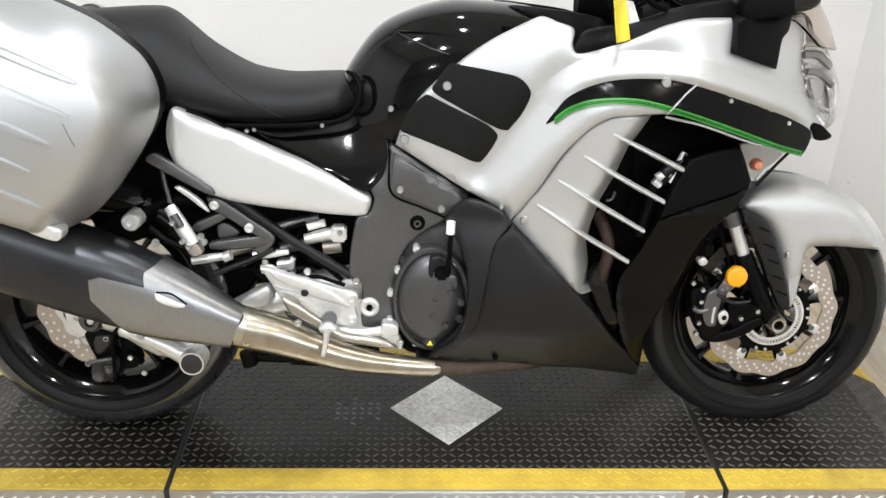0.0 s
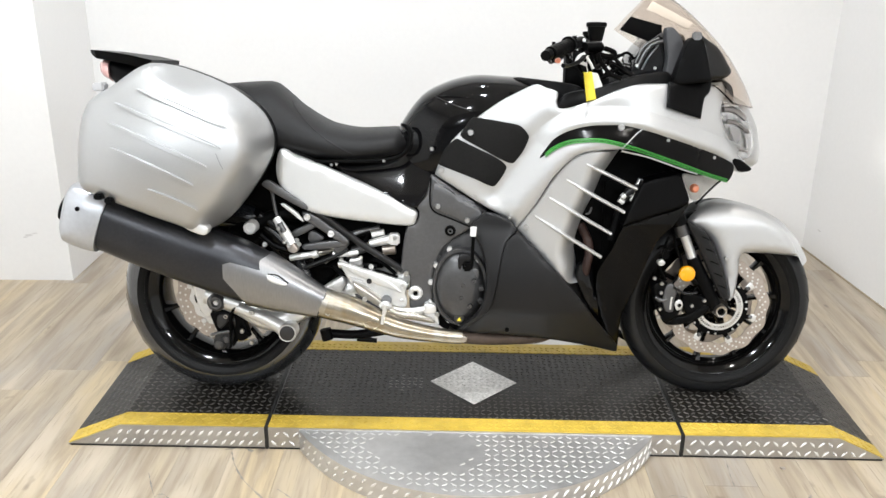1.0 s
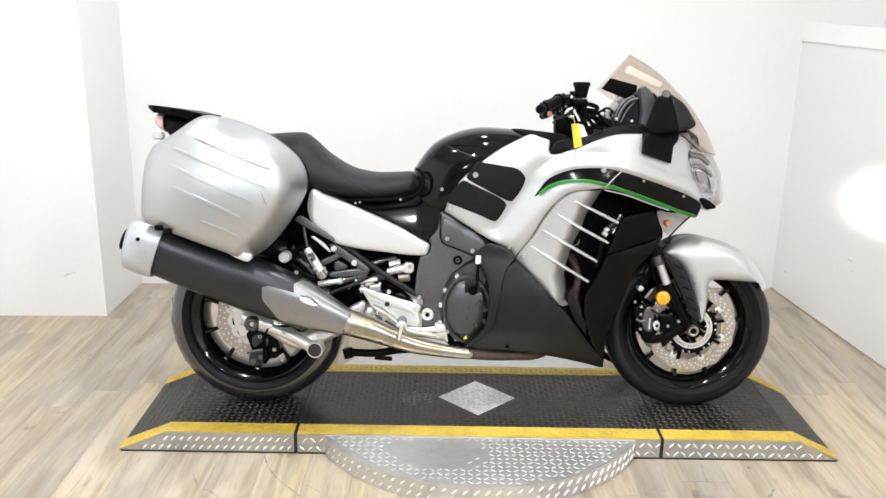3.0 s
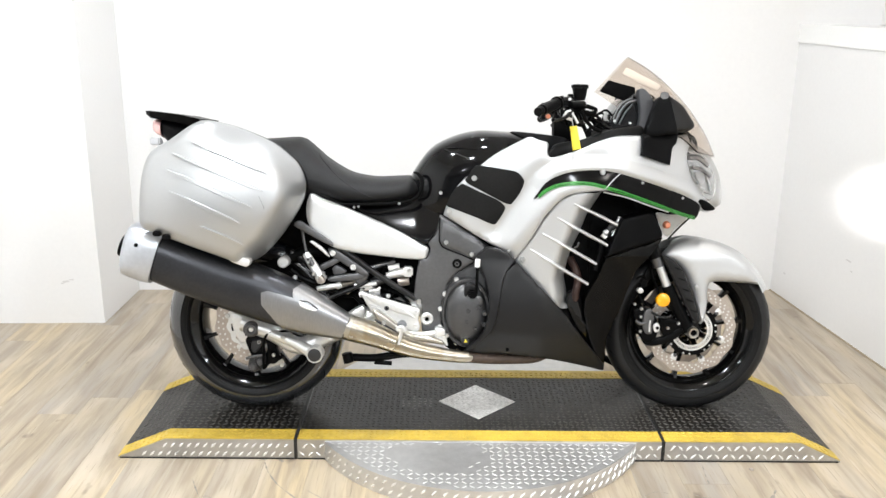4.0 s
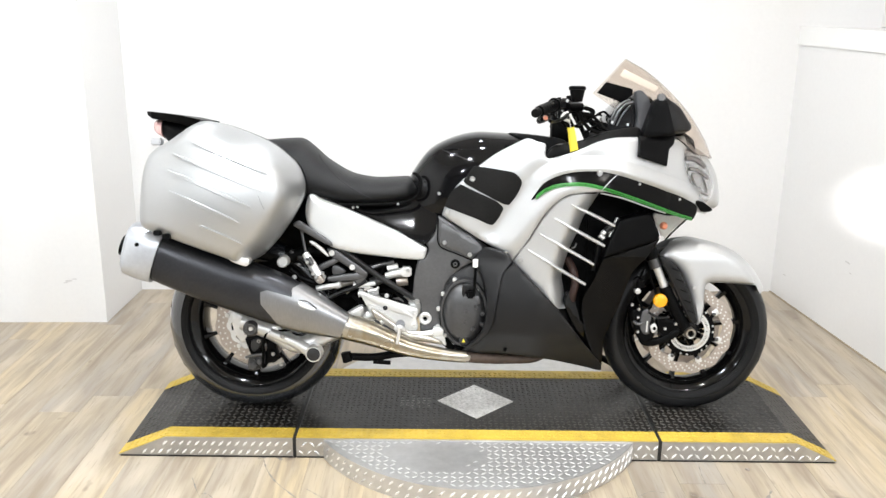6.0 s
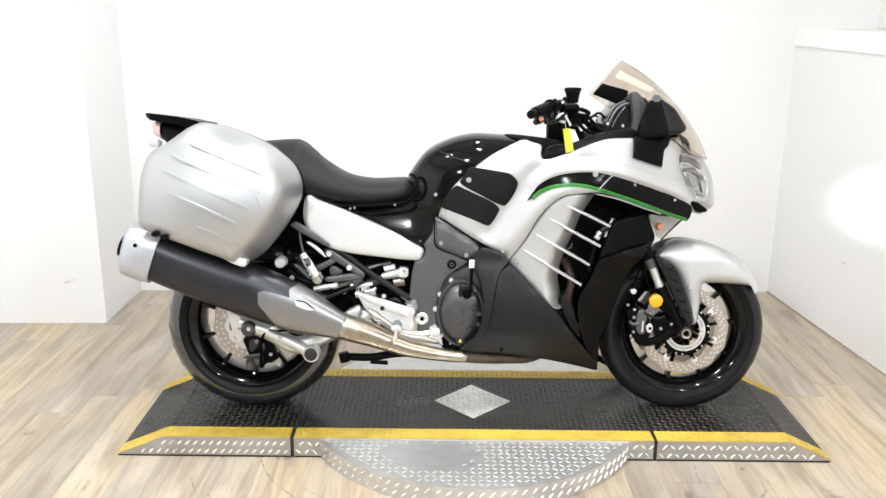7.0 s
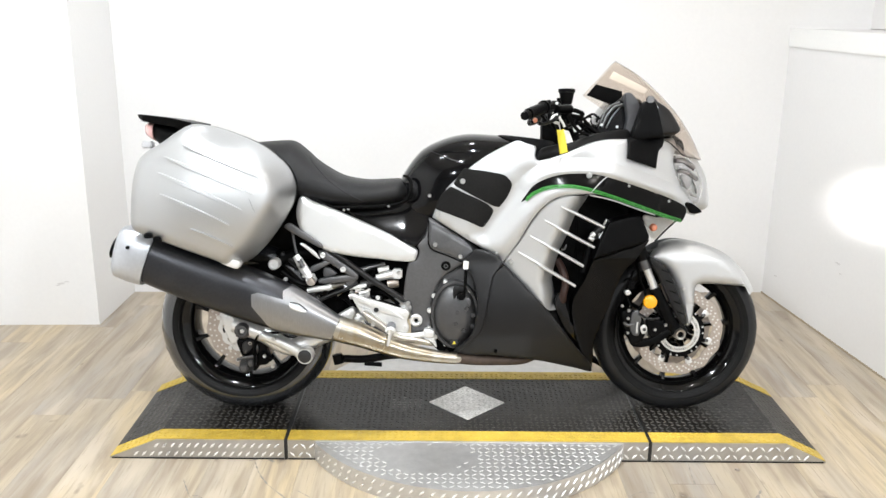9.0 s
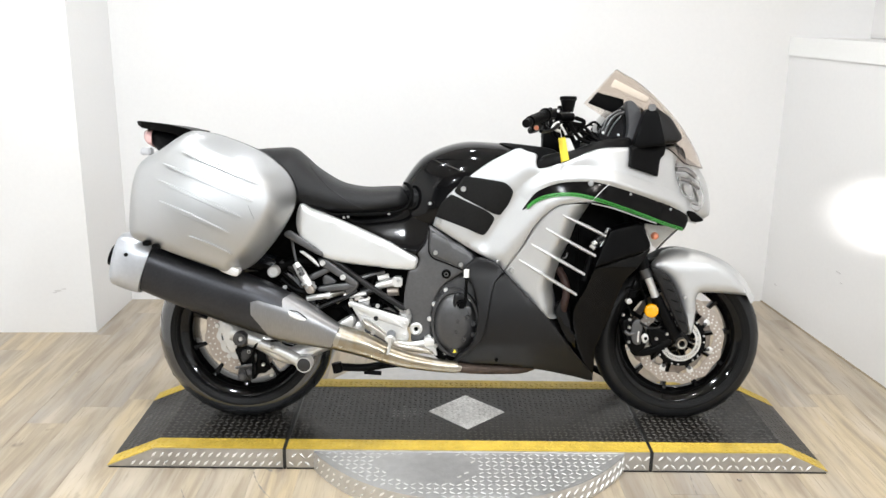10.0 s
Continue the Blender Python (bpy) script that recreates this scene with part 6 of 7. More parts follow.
for sgn in (-1, 1):
    off = Matrix.Diagonal((1, -sgn, 1, 1))
    fcal = part("front_caliper", panel([(0.550, 0.376), (0.572, 0.390), (0.610, 0.374), (0.631, 0.347), (0.636, 0.306), (0.624, 0.278), (0.600, 0.264), (0.582, 0.278), (0.564, 0.319)], flat(-0.125), thick=0.045, edge=0.008, step=0.012), SATIN, bike, "black radial brake caliper")
    bits = [part("caliper_plate", panel([(0.585, 0.376), (0.605, 0.388), (0.619, 0.363), (0.613, 0.329), (0.612, 0.301), (0.591, 0.301), (0.579, 0.332)], flat(-0.133), thick=0.012, edge=0.004, step=0.012), CASTGREY, fcal),
            part("caliper_lug", panel([(0.616, 0.326), (0.630, 0.338), (0.640, 0.326), (0.638, 0.310), (0.624, 0.304)], flat(-0.131), thick=0.012, edge=0.003, step=0.012), BRIGHT, fcal),
            # black disc on the lug stands for the shade in its hole
            part("lug_hole", lathe([(0.001, -0.0015), (0.0055, -0.0015), (0.0065, 0.002)], (0.630, -0.131, 0.320), m=14), INSIDE, fcal)]
    bits += [part("caliper_pipe", tube([(0.607, -0.135, 0.377), (0.643, -0.135, 0.359), (0.680, -0.135, 0.362)], 0.004, m=8), MATTE, fcal),
            part("caliper_pipe", tube([(0.556, -0.130, 0.345), (0.572, -0.130, 0.335), (0.591, -0.130, 0.339)], 0.006, m=8), CASTGREY, fcal),
            part("caliper_arm", panel([(0.587, 0.276), (0.651, 0.283), (0.712, 0.316), (0.727, 0.305), (0.692, 0.274), (0.635, 0.254), (0.595, 0.257)], flat(-0.118), thick=0.02, edge=0.005, step=0.012), SATIN, fcal),
            part("caliper_mount", panel([(0.645, 0.350), (0.704, 0.344), (0.730, 0.316), (0.697, 0.295), (0.659, 0.288)], flat(-0.112), thick=0.02, edge=0.005, step=0.012), SATIN, fcal),
            part("maker_bar", ribbon([(0.603, 0.308), (0.603, 0.328), (0.605, 0.347)], flat(-0.1342), 0.006, thick=0.0008), BRIGHT, fcal, "plain pale lettering bar")]
    for x, z in [(0.568, 0.284), (0.572, 0.388), (0.571, 0.309), (0.571, 0.360), (0.666, 0.321), (0.702, 0.338), (0.549, 0.404)]:
        bits.append(bolt(x, -0.135, z, 0.0055, fcal))
    if sgn > 0:
        for o in [fcal, *bits]:
            o.data.transform(Matrix.Diagonal((1, -1, 1, 1)))
            o.data.flip_normals()
part("brake_hose", tube([(0.598, -0.080, 0.520), (0.575, -0.100, 0.473), (0.567, -0.110, 0.437), (0.587, -0.120, 0.394)], 0.004, m=8), INSIDE, bike)
part("brake_hose", tube([(0.605, -0.080, 0.547), (0.618, -0.100, 0.487), (0.637, -0.100, 0.434), (0.602, -0.120, 0.374)], 0.004, m=8), INSIDE, bike)
part("hose_bracket", panel([(0.560, 0.451), (0.573, 0.458), (0.583, 0.447), (0.575, 0.438), (0.564, 0.440)], flat(-0.118), thick=0.015, edge=0.003, step=0.02), BRIGHT, bike)
part("hose_loop", tube([(0.559, -0.100, 0.485), (0.570, -0.100, 0.494), (0.586, -0.100, 0.491), (0.593, -0.100, 0.472), (0.582, -0.100, 0.460)], 0.0035, m=8), INSIDE, bike)
part("hose_bracket", block((0.572, -0.11, 0.457), (0.596, -0.09, 0.487), 0.004), SATIN, bike)

# headlight, signal
headlight = both(part("headlight_bowl", panel([(0.689, 0.964), (0.721, 0.940), (0.761, 0.902), (0.796, 0.855), (0.812, 0.807), (0.796, 0.768), (0.772, 0.771), (0.733, 0.809), (0.704, 0.861), (0.691, 0.903), (0.696, 0.937)], lambda x, z: -(girth(x, z) - 0.007), thick=0.012, edge=0.006, step=0.012), REFLECTOR, bike, "bright headlight bowl"))
both(part("headlight_lens", panel([(0.688, 0.961), (0.713, 0.945), (0.762, 0.907), (0.801, 0.858), (0.817, 0.818), (0.809, 0.783), (0.786, 0.761), (0.764, 0.773), (0.730, 0.811), (0.703, 0.862), (0.690, 0.903), (0.694, 0.938)], lambda x, z: -(girth(x, z) + 0.012), thick=0.002, edge=0.012, step=0.012), CLEAR, headlight, "clear headlight lens"))
LAMPGREY = material("smoked_lamp_plastic", (0.27, 0.255, 0.25), 0.3, 0.4, scale=90, grain=0.06)


def bowl(x, z):
    return -(girth(x, z) - 0.002)


both(part("headlight_corner", panel([(0.709, 0.962), (0.709, 0.962), (0.697, 0.930), (0.697, 0.930), (0.738, 0.928), (0.738, 0.928)], bowl, thick=0.004, edge=0.002, step=0.01), LAMPGREY, headlight, "smoked upper corner of the headlight"))
for a, w, mt in (([(0.700, 0.907), (0.735, 0.904), (0.776, 0.880)], 0.016, LAMPGREY), ([(0.701, 0.921), (0.735, 0.917), (0.765, 0.903)], 0.006, REFLECTOR),
                 ([(0.712, 0.874), (0.745, 0.868), (0.790, 0.842)], 0.013, LAMPGREY), ([(0.708, 0.889), (0.738, 0.884), (0.768, 0.872)], 0.005, REFLECTOR),
                 ([(0.741, 0.811), (0.752, 0.806), (0.764, 0.800)], 0.008, LENSGREY), ([(0.770, 0.842), (0.782, 0.820), (0.788, 0.796)], 0.007, LENSGREY), ([(0.752, 0.800), (0.772, 0.790), (0.792, 0.785)], 0.006, LAMPGREY)):
    both(part("headlight_step", ribbon(a, bowl, w, thick=0.003), mt, headlight))
both(part("headlight_reflector", panel([(0.722, 0.858), (0.757, 0.852), (0.763, 0.828), (0.752, 0.813), (0.740, 0.818)], bowl, thick=0.004, edge=0.003, step=0.01), LENSGREY, headlight, "pale grey lower reflector"))
both(part("nose", panel([(0.790, 0.758), (0.820, 0.743), (0.825, 0.728), (0.809, 0.715), (0.770, 0.727), (0.716, 0.751), (0.714, 0.769)], lambda x, z: -0.135 + 0.8 * max(0.0, x - 0.72), thick=0.02, edge=0.012), SILVER, bike))
# black sheet set proud of the fairing for the shade in the intake
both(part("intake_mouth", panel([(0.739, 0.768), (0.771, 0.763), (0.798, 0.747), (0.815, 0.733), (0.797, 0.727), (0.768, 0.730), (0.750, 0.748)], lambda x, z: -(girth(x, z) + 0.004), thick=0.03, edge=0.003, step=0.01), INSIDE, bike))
part("nose_core", body([(0.70, 0.98, 0.74, 0.14, 3, 0.5), (0.76, 0.95, 0.73, 0.105, 3, 0.5), (0.81, 0.92, 0.73, 0.07, 3, 0.5), (0.85, 0.86, 0.73, 0.045, 2.6, 0.5), (0.868, 0.80, 0.74, 0.018, 2.4, 0.5)], m=24), SILVER, bike, "silver nose")
signal = both(part("turn_signal", panel([(0.603, 0.720), (0.655, 0.714), (0.712, 0.710), (0.722, 0.700), (0.682, 0.671), (0.648, 0.641), (0.636, 0.646), (0.625, 0.670)], lambda x, z: -0.212 + 0.5 * max(0, x - 0.56), thick=0.02, edge=0.012, step=0.012), CLEAR, bike, "clear turn signal lens"))
part("signal_bulb", lathe([(0.001, -0.009), (0.008, -0.007), (0.012, 0.0), (0.013, 0.012)], (0.636, -0.185, 0.682), m=16), BULB, signal, "orange signal bulb")
both(part("signal_bowl", panel([(0.607, 0.717), (0.655, 0.711), (0.712, 0.706), (0.720, 0.699), (0.682, 0.672), (0.650, 0.646), (0.638, 0.650), (0.630, 0.669)], lambda x, z: -0.185 + 0.5 * max(0, x - 0.56), thick=0.01, edge=0.004, step=0.014), PAPER, signal))
both(part("signal_edge", ribbon([(0.726, 0.702), (0.684, 0.669), (0.645, 0.634)], lambda x, z: -0.214 + 0.5 * max(0, x - 0.56), 0.006, thick=0.003), TRIMBLACK, signal, "black edge under the lens"))

# cockpit: inner trim, screen, mirrors, bars
trim = both(part("cockpit_trim", panel([(0.225, 0.908), (0.234, 0.931), (0.248, 0.945), (0.274, 0.953), (0.338, 0.965), (0.412, 0.991), (0.486, 1.006), (0.530, 1.007), (0.534, 0.974), (0.458, 0.970), (0.405, 0.955), (0.341, 0.932), (0.277, 0.911), (0.240, 0.902)], lambda x, z: skin(x, min(z, 0.96)) + 0.004 + 0.3 * max(0, z - 0.93), thick=0.012, edge=0.006, step=0.016), TRIMBLACK, bike, "black cockpit trim"))
both(part("tank_wing", panel([(0.107, 0.985), (0.184, 0.982), (0.290, 0.967), (0.309, 0.941), (0.272, 0.916), (0.238, 0.904), (0.233, 0.931), (0.185, 0.948)], lambda x, z: -0.17, thick=0.02, edge=0.006), TRIMBLACK, bike, "black trim beside the tank"))
part("dash_core", body([(0.33, 0.97, 0.86, 0.13, 3, 0.5), (0.45, 1.0, 0.86, 0.19, 3, 0.5), (0.58, 1.03, 0.86, 0.19, 3, 0.5), (0.68, 1.02, 0.86, 0.15, 3, 0.5), (0.75, 0.98, 0.86, 0.10, 3, 0.5)], m=24), INSIDE, bike)
dash = part("instrument_panel", body([(0.455, 1.05, 0.98, 0.11, 3, 0.5), (0.49, 1.10, 0.98, 0.14, 3, 0.5), (0.55, 1.13, 0.98, 0.14, 3, 0.5), (0.60, 1.12, 0.98, 0.12, 3, 0.5)], m=24), DARKGLASS, bike, "black glossy instrument panel")
for a, r in (([(0.452, -0.150, 1.032), (0.466, -0.150, 1.065), (0.488, -0.150, 1.089), (0.514, -0.150, 1.100)], 0.004), ([(0.458, -0.152, 1.017), (0.473, -0.152, 1.055), (0.495, -0.152, 1.082), (0.525, -0.152, 1.093)], 0.0055), ([(0.471, -0.152, 1.014), (0.489, -0.152, 1.051), (0.514, -0.152, 1.082)], 0.003), ([(0.517, -0.152, 1.112), (0.532, -0.152, 1.102), (0.541, -0.152, 1.078)], 0.006)):
    part("gauge_ring", tube(a, r, m=8), CASTGREY, dash, "grey gauge bezel")
for x, y, z in [(0.455, -0.155, 1.025), (0.483, -0.155, 0.991), (0.521, -0.155, 0.995), (0.507, -0.155, 1.018), (0.543, -0.155, 1.008)]:
    part("dash_button", lathe([(0.001, -0.003), (0.004, -0.003), (0.005, 0.003)], (x, y, z), m=10), BRIGHT, dash)
part("dash_visor", panel([(0.444, 1.025), (0.462, 1.066), (0.495, 1.097), (0.528, 1.119), (0.551, 1.112), (0.572, 1.065), (0.576, 0.990), (0.446, 0.989)], flat(-0.146), thick=0.02, edge=0.008, step=0.02), DARKGLASS, dash)
CEN = [(0.526, 1.249), (0.604, 1.203), (0.676, 1.142), (0.749, 1.062), (0.804, 0.973), (0.831, 0.908)]
SID = [(0.424, 1.134)] + [(0.501, 1.092)] + [(0.551, 1.055)] + [(0.603, 0.999), (0.670, 0.971), (0.723, 0.925)]
cen, sid = curve(CEN, 4, False), curve(SID, 4, False)
secs = []
for (cx, cz), (sx, sz), wide in zip(cen, sid, np.interp(np.linspace(0, 5, len(cen)), range(6), [0.055, 0.105, 0.15, 0.185, 0.2, 0.2])):
    us = np.linspace(-1, 1, 21)
    secs.append([(cx + (sx - cx) * abs(u) ** 2.2, wide * u, cz + (sz - cz) * abs(u) ** 2.2) for u in us])
m = len(secs[0])
scr = rings(secs, caps=False, closed=False)
back = [[(x - 0.003, y * 0.985, z - 0.002) for x, y, z in s] for s in secs]
scr2 = rings(back, caps=False, closed=False)
n0 = len(scr[0])
edge_loop = [i for i in range(m)] + [k * m + m - 1 for k in range(1, len(secs))] + [(len(secs) - 1) * m + i for i in range(m - 2, -1, -1)] + [k * m for k in range(len(secs) - 2, 0, -1)]
screen = part("windscreen", (scr[0] + scr2[0], scr[1] + [tuple(n0 + i for i in reversed(f)) for f in scr2[1]] + [(a, b, n0 + b, n0 + a) for a, b in zip(edge_loop, edge_loop[1:] + edge_loop[:1])]), SMOKE, bike, "tinted clear windscreen")
(part("screen_shade", panel([(0.411, 1.125), (0.411, 1.125), (0.441, 1.162), (0.441, 1.162), (0.532, 1.139), (0.532, 1.139), (0.530, 1.110), (0.513, 1.092), (0.513, 1.092), (0.494, 1.094), (0.494, 1.094)], lambda x, z: -0.10, thick=0.003, edge=0.001), INSIDE, screen, "black lower screen band"))
(part("screen_sticker", panel([(0.488, 1.183), (0.488, 1.183), (0.502, 1.206), (0.502, 1.206), (0.622, 1.148), (0.622, 1.148), (0.608, 1.129), (0.608, 1.129)], lambda x, z: -0.09, thick=0.0015, edge=0.001, step=0.03), PALE, screen, "pale strip on the screen"))
mirror = both(part("mirror", panel([(0.606, 1.107), (0.631, 1.096), (0.663, 1.075), (0.690, 1.039), (0.706, 1.011), (0.691, 0.995), (0.645, 0.987), (0.612, 0.987), (0.612, 0.987)], lambda x, z: -0.248 + 0.2 * max(0.0, x - 0.58), thick=0.05, edge=0.016, step=0.012), material("black_mirror_shell", (0.008, 0.0076, 0.0075), 0.12, 0.0, scale=90, grain=0.05, spec=0.3), bike, "black fairing mirror"))
both(part("mirror_stem", panel([(0.530, 0.972), (0.530, 0.972), (0.568, 1.088), (0.582, 1.101), (0.606, 1.096), (0.612, 1.086), (0.625, 1.045), (0.640, 0.984), (0.640, 0.984)], flat(-0.262), thick=0.04, edge=0.004), SATIN, mirror, "black mirror stem"))
part("mirror_flap", panel([(0.523, 0.982), (0.523, 0.982), (0.655, 0.988), (0.655, 0.988), (0.646, 0.955), (0.630, 0.938), (0.620, 0.883), (0.620, 0.883), (0.565, 0.899), (0.517, 0.914), (0.517, 0.914)], lambda x, z: skin(x, z) - 0.018, thick=0.04, edge=0.006), SATIN, bike, "square black mirror base cover")
part("screen_clip", block((0.577, -0.275, 1.093), (0.601, -0.255, 1.115), 0.004), CHROME, bike)
both(part("dash_side", panel([(0.523, 1.124), (0.545, 1.128), (0.573, 1.088), (0.573, 0.989), (0.528, 0.983), (0.533, 1.045)], flat(-0.19), thick=0.03, edge=0.005), material("grey_dash_plastic", (0.045, 0.046, 0.05), 0.45, scale=90, grain=0.05), bike))
for sgn in (-1, 1):
    def at(x, y, z):
        return (x + (0.25 * y if sgn > 0 else 0), sgn * y, z)
    bar = part("handlebar", tube([at(0.36, 0.10, 0.99), at(0.335, 0.15, 1.03), at(0.30, 0.19, 1.085), at(0.27, 0.24, 1.085), at(0.19, 0.38, 1.052)], [0.016, 0.014, 0.012, 0.011, 0.011], m=12), SATIN, bike, "black handlebar")
    part("grip", tube([at(0.243, 0.285, 1.074), at(0.185, 0.385, 1.05)], [0.0175, 0.0175], m=18), SATIN, bar, "black rubber grip")
    part("bar_end", tube([at(0.186, 0.383, 1.0505), at(0.183, 0.389, 1.049), at(0.181, 0.392, 1.048), at(0.170, 0.412, 1.043)], [0.010, 0.010, 0.0145, 0.0135], m=18), SATIN, bar)
    part("grip_flange", tube([at(0.246, 0.28, 1.0755), at(0.242, 0.287, 1.0745)], 0.0225, m=20), SATIN, bar)
    for k in range(6):
        u = 0.12 + 0.14 * k
        part("grip_ring", tube([at(0.243 - 0.058 * u, 0.285 + 0.10 * u, 1.074 - 0.024 * u), at(0.243 - 0.058 * (u + 0.05), 0.285 + 0.10 * (u + 0.05), 1.074 - 0.024 * (u + 0.05))], 0.0180, m=18), SATIN, bar)
    part("switch_lug", block((0.252, min(sgn * 0.245, sgn * 0.275), 1.035), (0.276, max(sgn * 0.245, sgn * 0.275), 1.052), 0.006), SATIN, bar)
    part("clamp_bolt", lathe([(0.001, -0.004), (0.004, -0.004), (0.005, 0.003)], (0.285, sgn * 0.286, 1.088), m=10), BRIGHT, bar)
    part("switch_box", block((0.242, min(sgn * 0.225, sgn * 0.283), 1.052), (0.283, max(sgn * 0.225, sgn * 0.283), 1.100), 0.016), SATIN, bar)
    part("lever", tube([at(0.30, 0.24, 1.06), at(0.275, 0.31, 1.035), at(0.235, 0.38, 1.02), at(0.215, 0.42, 1.02)], [0.007, 0.006, 0.005, 0.006], m=8), SATIN, bar, "black lever")
    part("master_cylinder", tube([at(0.34, 0.20, 1.072), at(0.29, 0.25, 1.07)], [0.016, 0.014], m=12), SATIN, bar)
    res = part("fluid_reservoir", lathe([(0.001, -0.027), (0.016, -0.027), (0.018, -0.023), (0.0245, 0.010), (0.0275, 0.011), (0.0275, 0.020), (0.0245, 0.022), (0.001, 0.022)], m=24), SATIN, bar, "black fluid reservoir")
    res.data.transform(Matrix.Translation(at(0.318, 0.27, 1.113)) @ Matrix.Rotation(radians(90), 4, "X"))
    part("cable", tube([at(0.27, 0.23, 1.05), at(0.30, 0.19, 1.0), at(0.35, 0.16, 0.985), at(0.42, 0.14, 1.02), at(0.46, 0.12, 1.0)], 0.0045, m=8), INSIDE, bike)
    part("cable", tube([at(0.32, 0.22, 1.06), at(0.38, 0.18, 1.04), at(0.43, 0.14, 1.06), at(0.47, 0.10, 1.02)], 0.004, m=8), INSIDE, bike)
    part("bar_riser", block((0.33, min(sgn * 0.07, sgn * 0.13), 0.93), (0.385, max(sgn * 0.07, sgn * 0.13), 1.0), 0.012), SATIN, bike)
part("clutter_block", body([(0.27, 1.05, 0.96, 0.03, 3, 0.5), (0.30, 1.07, 0.95, 0.06, 3, 0.5), (0.36, 1.02, 0.93, 0.10, 3, 0.5), (0.40, 0.98, 0.93, 0.10, 3, 0.5)], m=16), INSIDE, bike, "black top yoke and switchgear")

part("start_button", lathe([(0.001, -0.006), (0.006, -0.006), (0.008, 0.004)], (0.212, -0.330, 1.033), m=14), BULB, bike, "orange-red switch button")
part("lever_pivot", joined(tube([(0.263, -0.280, 1.024), (0.275, -0.280, 1.046), (0.290, -0.280, 1.053)], [0.004, 0.005, 0.004], m=8), tube([(0.293, -0.280, 1.046), (0.305, -0.280, 1.028), (0.313, -0.280, 1.013)], 0.004, m=8), tube([(0.276, -0.275, 1.031), (0.295, -0.275, 1.024)], 0.005, m=8)), BRIGHT, bike, "silver lever pivot")
part("switch_lead", joined(tube([(0.242, -0.270, 1.049), (0.255, -0.270, 1.024), (0.278, -0.270, 1.003), (0.289, -0.270, 0.985)], 0.004, m=8), tube([(0.326, -0.260, 1.054), (0.341, -0.260, 1.025), (0.364, -0.260, 1.000), (0.394, -0.260, 0.989)], 0.006, m=8), tube([(0.345, -0.250, 1.069), (0.373, -0.250, 1.058), (0.368, -0.250, 1.047), (0.331, -0.250, 1.051)], 0.007, m=8)), INSIDE, bike, "black switch leads")

# leads and hoses that loop from the bar into the fairing
looms = random.Random(8)
for k in range(7):
    y0 = -0.23 + 0.03 * k
    top = 1.03 + 0.05 * looms.random()
    part("cable", tube([(0.30 + 0.02 * looms.random(), y0, 1.04), (0.335, y0 + 0.01, top - 0.03), (0.375 + 0.02 * looms.random(), y0 + 0.03, top - 0.02 * looms.random()), (0.425, y0 + 0.04, 1.0 + 0.02 * looms.random()), (0.47, y0 + 0.05, 0.985)], looms.choice((0.003, 0.0045, 0.006)), m=8), looms.choice((GLOSS, SATIN)), bike)

# paper tags on the bar
tag = thing("key_tag", "yellow paper tag hanging from the handlebar", "tag", pose(0, 0, H, -LEAN_DEG, 0, 0))
part("tag_card", panel([(0.289, 1.004), (0.289, 1.004), (0.312, 1.006), (0.312, 1.006), (0.327, 0.933), (0.327, 0.933), (0.301, 0.926), (0.301, 0.926)], flat(-0.27), thick=0.0015, edge=0.001, step=0.03), TAG, tag)
part("tag_string", tube([(0.300, -0.270, 1.004), (0.296, -0.270, 1.028), (0.301, -0.270, 1.049)], 0.0012, m=6), PAPER, tag)
slip = thing("paper_slip", "small white paper slip hanging behind the tag", "paper", pose(0, 0, H, -LEAN_DEG, 0, 0))
part("slip_sheet", panel([(0.311, 1.005), (0.311, 1.005), (0.331, 1.002), (0.331, 1.002), (0.349, 0.960), (0.349, 0.960), (0.324, 0.952), (0.324, 0.952)], flat(-0.25), thick=0.001, edge=0.0008, step=0.03), PAPER, slip)

# ---- marks and bits on the floor ----
def scuff(pts, wide):
    """A thin worn line on the floor."""
    line = curve(pts, 6, False)
    t = np.gradient(np.array(line), axis=0)
    v, f = [], []
    rnd = random.Random(len(pts))
    for i, ((x, y), (dx, dy)) in enumerate(zip(line, t)):
        h = math.hypot(dx, dy)
        w = wide * rnd.choice((0.3, 0.6, 1.0, 1.6))
        v += [(x - dy / h * w, y + dx / h * w, 0.0006), (x + dy / h * w, y - dx / h * w, 0.0006)]
        if i:
            k = 2 * i
            f.append((k - 2, k - 1, k + 1, k))
    return v, f


SCUFFS = [
    ([(-0.701, -0.287), (-0.678, -0.349), (-0.633, -0.426), (-0.556, -0.514), (-0.515, -0.563)], 0.0022),
    ([(-0.532, -0.462), (-0.471, -0.513), (-0.413, -0.554), (-0.334, -0.587), (-0.258, -0.606)], 0.0016),
    ([(-0.911, -0.4), (-0.869, -0.49), (-0.821, -0.575), (-0.797, -0.615)], 0.0016),
    ([(-0.855, -0.497), (-0.836, -0.497), (-0.81, -0.525), (-0.786, -0.546)], 0.002),
    ([(-0.724, -0.275), (-0.676, -0.262), (-0.639, -0.282)], 0.003),
    ([(0.379, -0.546), (0.414, -0.519), (0.469, -0.496), (0.529, -0.495)], 0.0016),
    ([(0.682, -0.467), (0.711, -0.486), (0.751, -0.501)], 0.0022),
    ([(0.764, -0.28), (0.755, -0.351), (0.752, -0.406)], 0.0014),
    ([(0.954, -0.441), (0.906, -0.514), (0.842, -0.576), (0.79, -0.621)], 0.004),
    ([(0.514, -0.489), (0.564, -0.456), (0.606, -0.463)], 0.001),
]
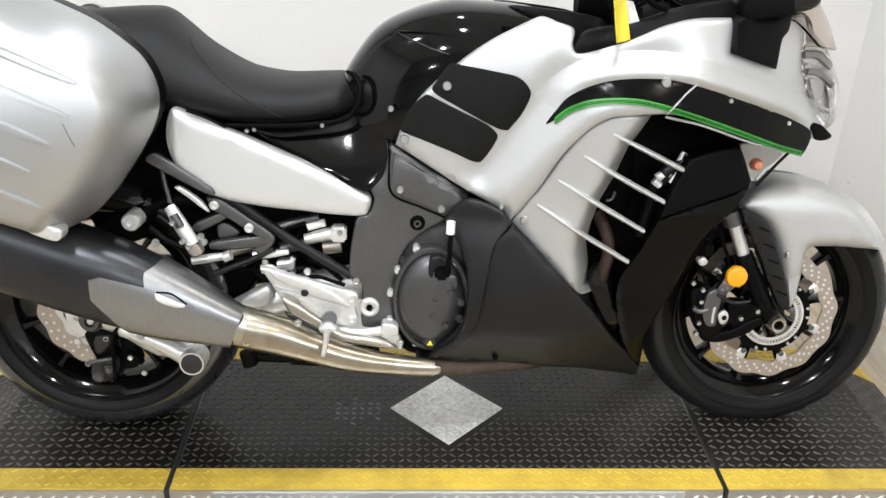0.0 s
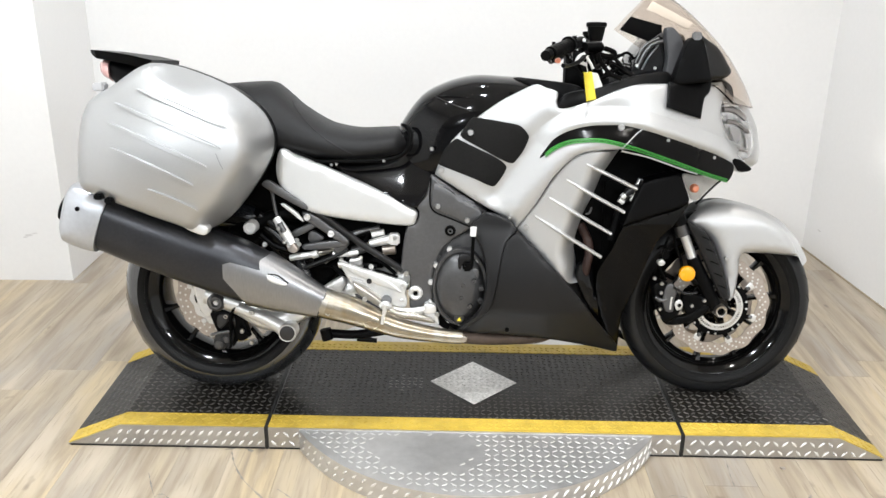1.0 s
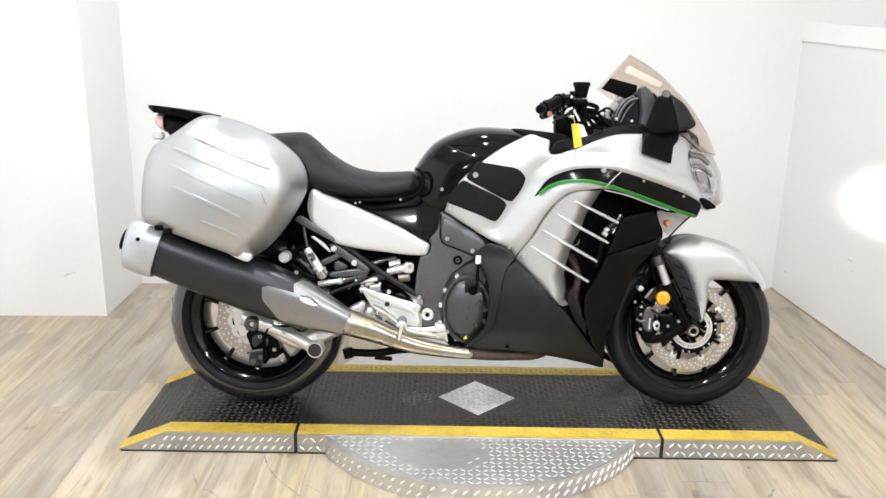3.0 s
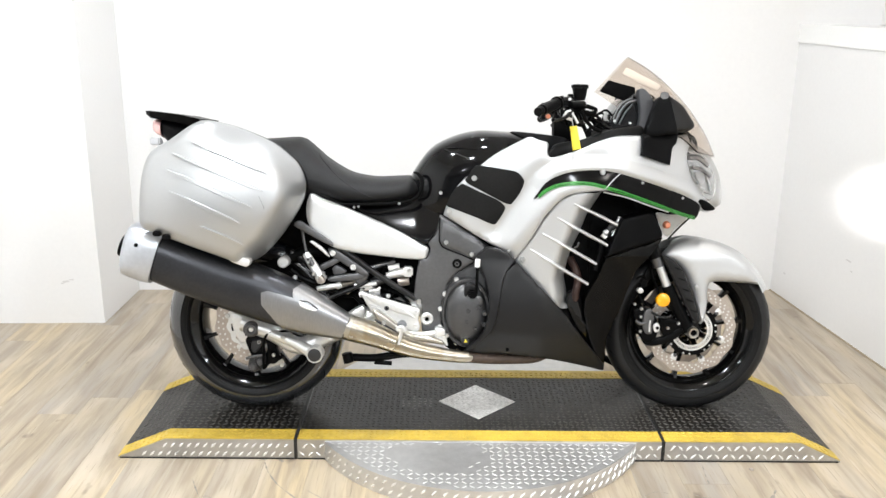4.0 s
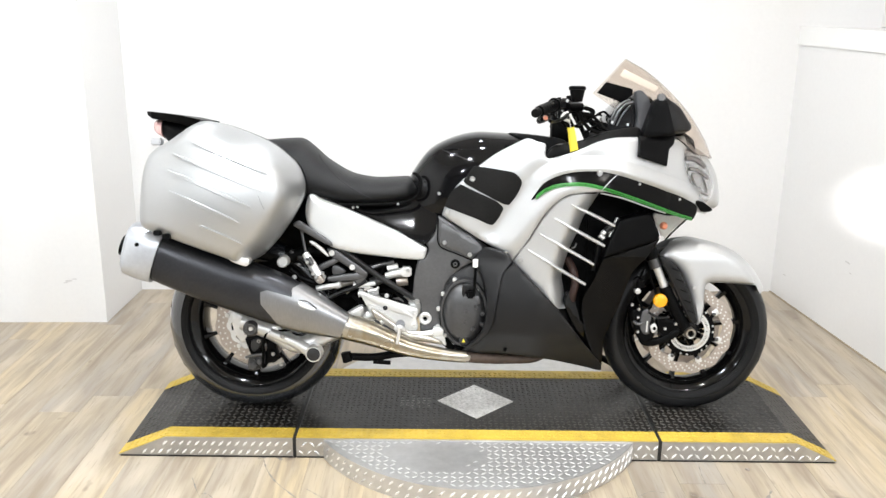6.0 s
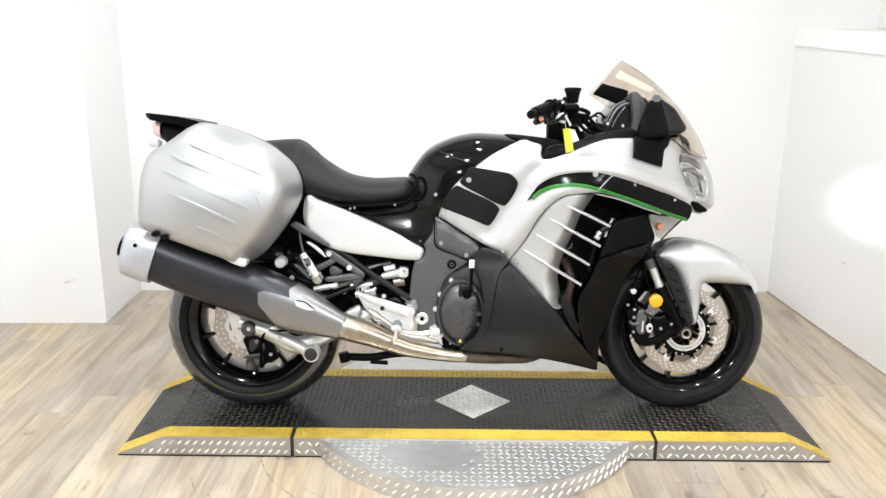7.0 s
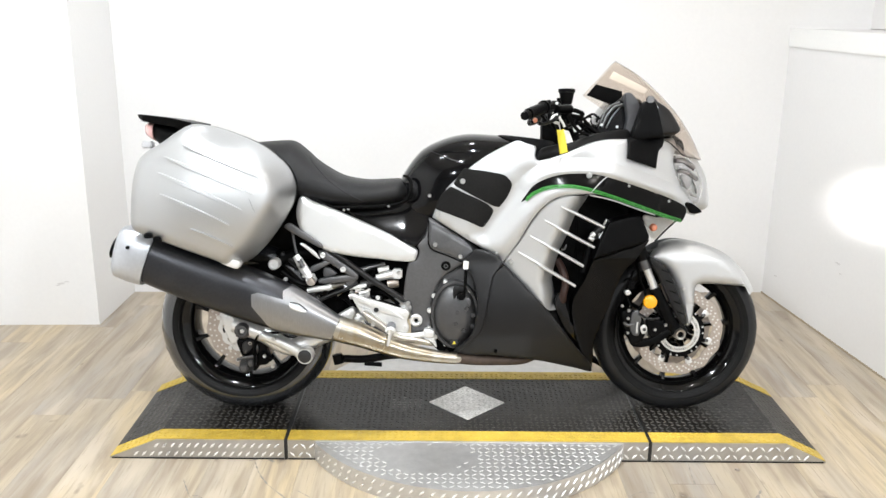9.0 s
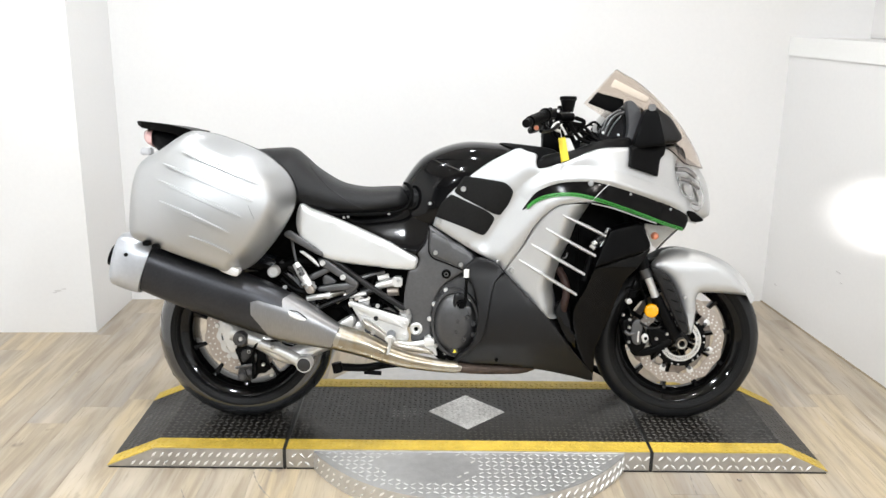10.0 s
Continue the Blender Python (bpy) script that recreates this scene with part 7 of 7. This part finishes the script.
for line, wide in SCUFFS:
    part("floor_scuff", scuff(line, wide), SCUFF, floor, "thin grey scuff")



def crumb(name, label, x, y, size, mat, category):
    rnd = random.Random(int(size * 9999))
    bm = bmesh.new()
    bmesh.ops.create_icosphere(bm, subdivisions=1, radius=size)
    for v in bm.verts:
        v.co = Vector((v.co.x * rnd.uniform(0.6, 1.4), v.co.y * rnd.uniform(0.5, 1.1), max(0.0, v.co.z * 0.45 + size * 0.4) * rnd.uniform(0.7, 1.2)))
    me = bpy.data.meshes.new(name)
    bm.to_mesh(me)
    bm.free()
    bit = part(name, me, mat, angle=10)
    bit.location = (x, y, 0.0)
    return tagged(bit, label, category)


def smudge(name, spots, plane, parent, mat):
    """A faint irregular stain lying on a wall: rows of along, height, length, tallness; plane(u, z) gives the place."""
    rnd = random.Random(len(spots) * 7)
    verts, faces = [], []
    for u, z, a, b in spots:
        o = len(verts)
        ring = 14
        verts += [plane(u + a * rnd.uniform(0.55, 1.0) * math.cos(q), z + b * rnd.uniform(0.4, 1.0) * math.sin(q)) for q in (2 * math.pi * k / ring for k in range(ring))]
        faces.append(tuple(range(o, o + ring)))
    return part(name, (verts, faces), mat, parent, "faint grey smudge")


SMUDGE = material("faint_smudge", (0.66, 0.65, 0.645), 0.5, scale=120, grain=0.05, blotch=0.05)
smudge("wall_smudge", [(-1.863, 0.207, 0.022, 0.008), (-1.835, 0.216, 0.014, 0.005), (-1.88, 0.198, 0.012, 0.004)], lambda u, z: (u, PIER[1] - 0.0012 + 0.0334 * (u - PIER[0]), z), bpy.data.objects["wall_pier"], SMUDGE)
smudge("wall_smudge", [(0.881, 0.371, 0.03, 0.006), (0.85, 0.33, 0.012, 0.005), (1.43, 0.137, 0.02, 0.005)], lambda u, z: (BACK_R[0] + (NEAR_R[0] - BACK_R[0]) * (BACK_R[1] - u) / (BACK_R[1] - NEAR_R[1]) - 0.0015 - 0.002, u, z), bpy.data.objects["wall_side"], SMUDGE)
crumb("paper_scrap", "small crumpled grey paper scrap on the floor", 0.919, -0.317, 0.009, DISC, "litter")
crumb("dirt_crumb", "tiny dark crumb of dirt on the floor", 0.532, -0.589, 0.005, SATIN, "litter")

# ---- floor planks, laid last ----
PW = 0.152
lengths = (0.92, 1.22)
plank_mesh = {}
for w in lengths:
    me = mesh("plank", *block((0.0004, 0.0005, -0.008), (PW - 0.0004, w - 0.0005, 0.0), 0))
    me.materials.append(PLANK)
    plank_mesh[w] = me
rng = random.Random(5)
outer = []
for i in range(47):
    x = -4.5 + i * PW
    y = -6.5
    while y < 1.75:
        w = rng.choice(lengths) if y > -6.5 else round(0.3 + 0.9 * rng.random(), 3)
        if y + w > 1.55:
            w = round(1.8 - y, 3)
            plank_mesh[w] = mesh("plank", *block((0.0004, 0.0005, -0.008), (PW - 0.0004, w - 0.0005, 0.0), 0))
            plank_mesh[w].materials.append(PLANK)
        if -2.8 < x < 2.3 and y + w > -1.4 and y < 1.6:
            ob = new("plank", plank_mesh[w])
            ob.location = (x, y, 0)
            ob.parent = floor
        else:
            outer.append(block((x + 0.0004, y + 0.0005, -0.008), (x + PW - 0.0004, y + w - 0.0005, 0.0), 0))
        y += w
tagged(part("far_planks", joined(*outer), PLANK, floor), kind="stuff")
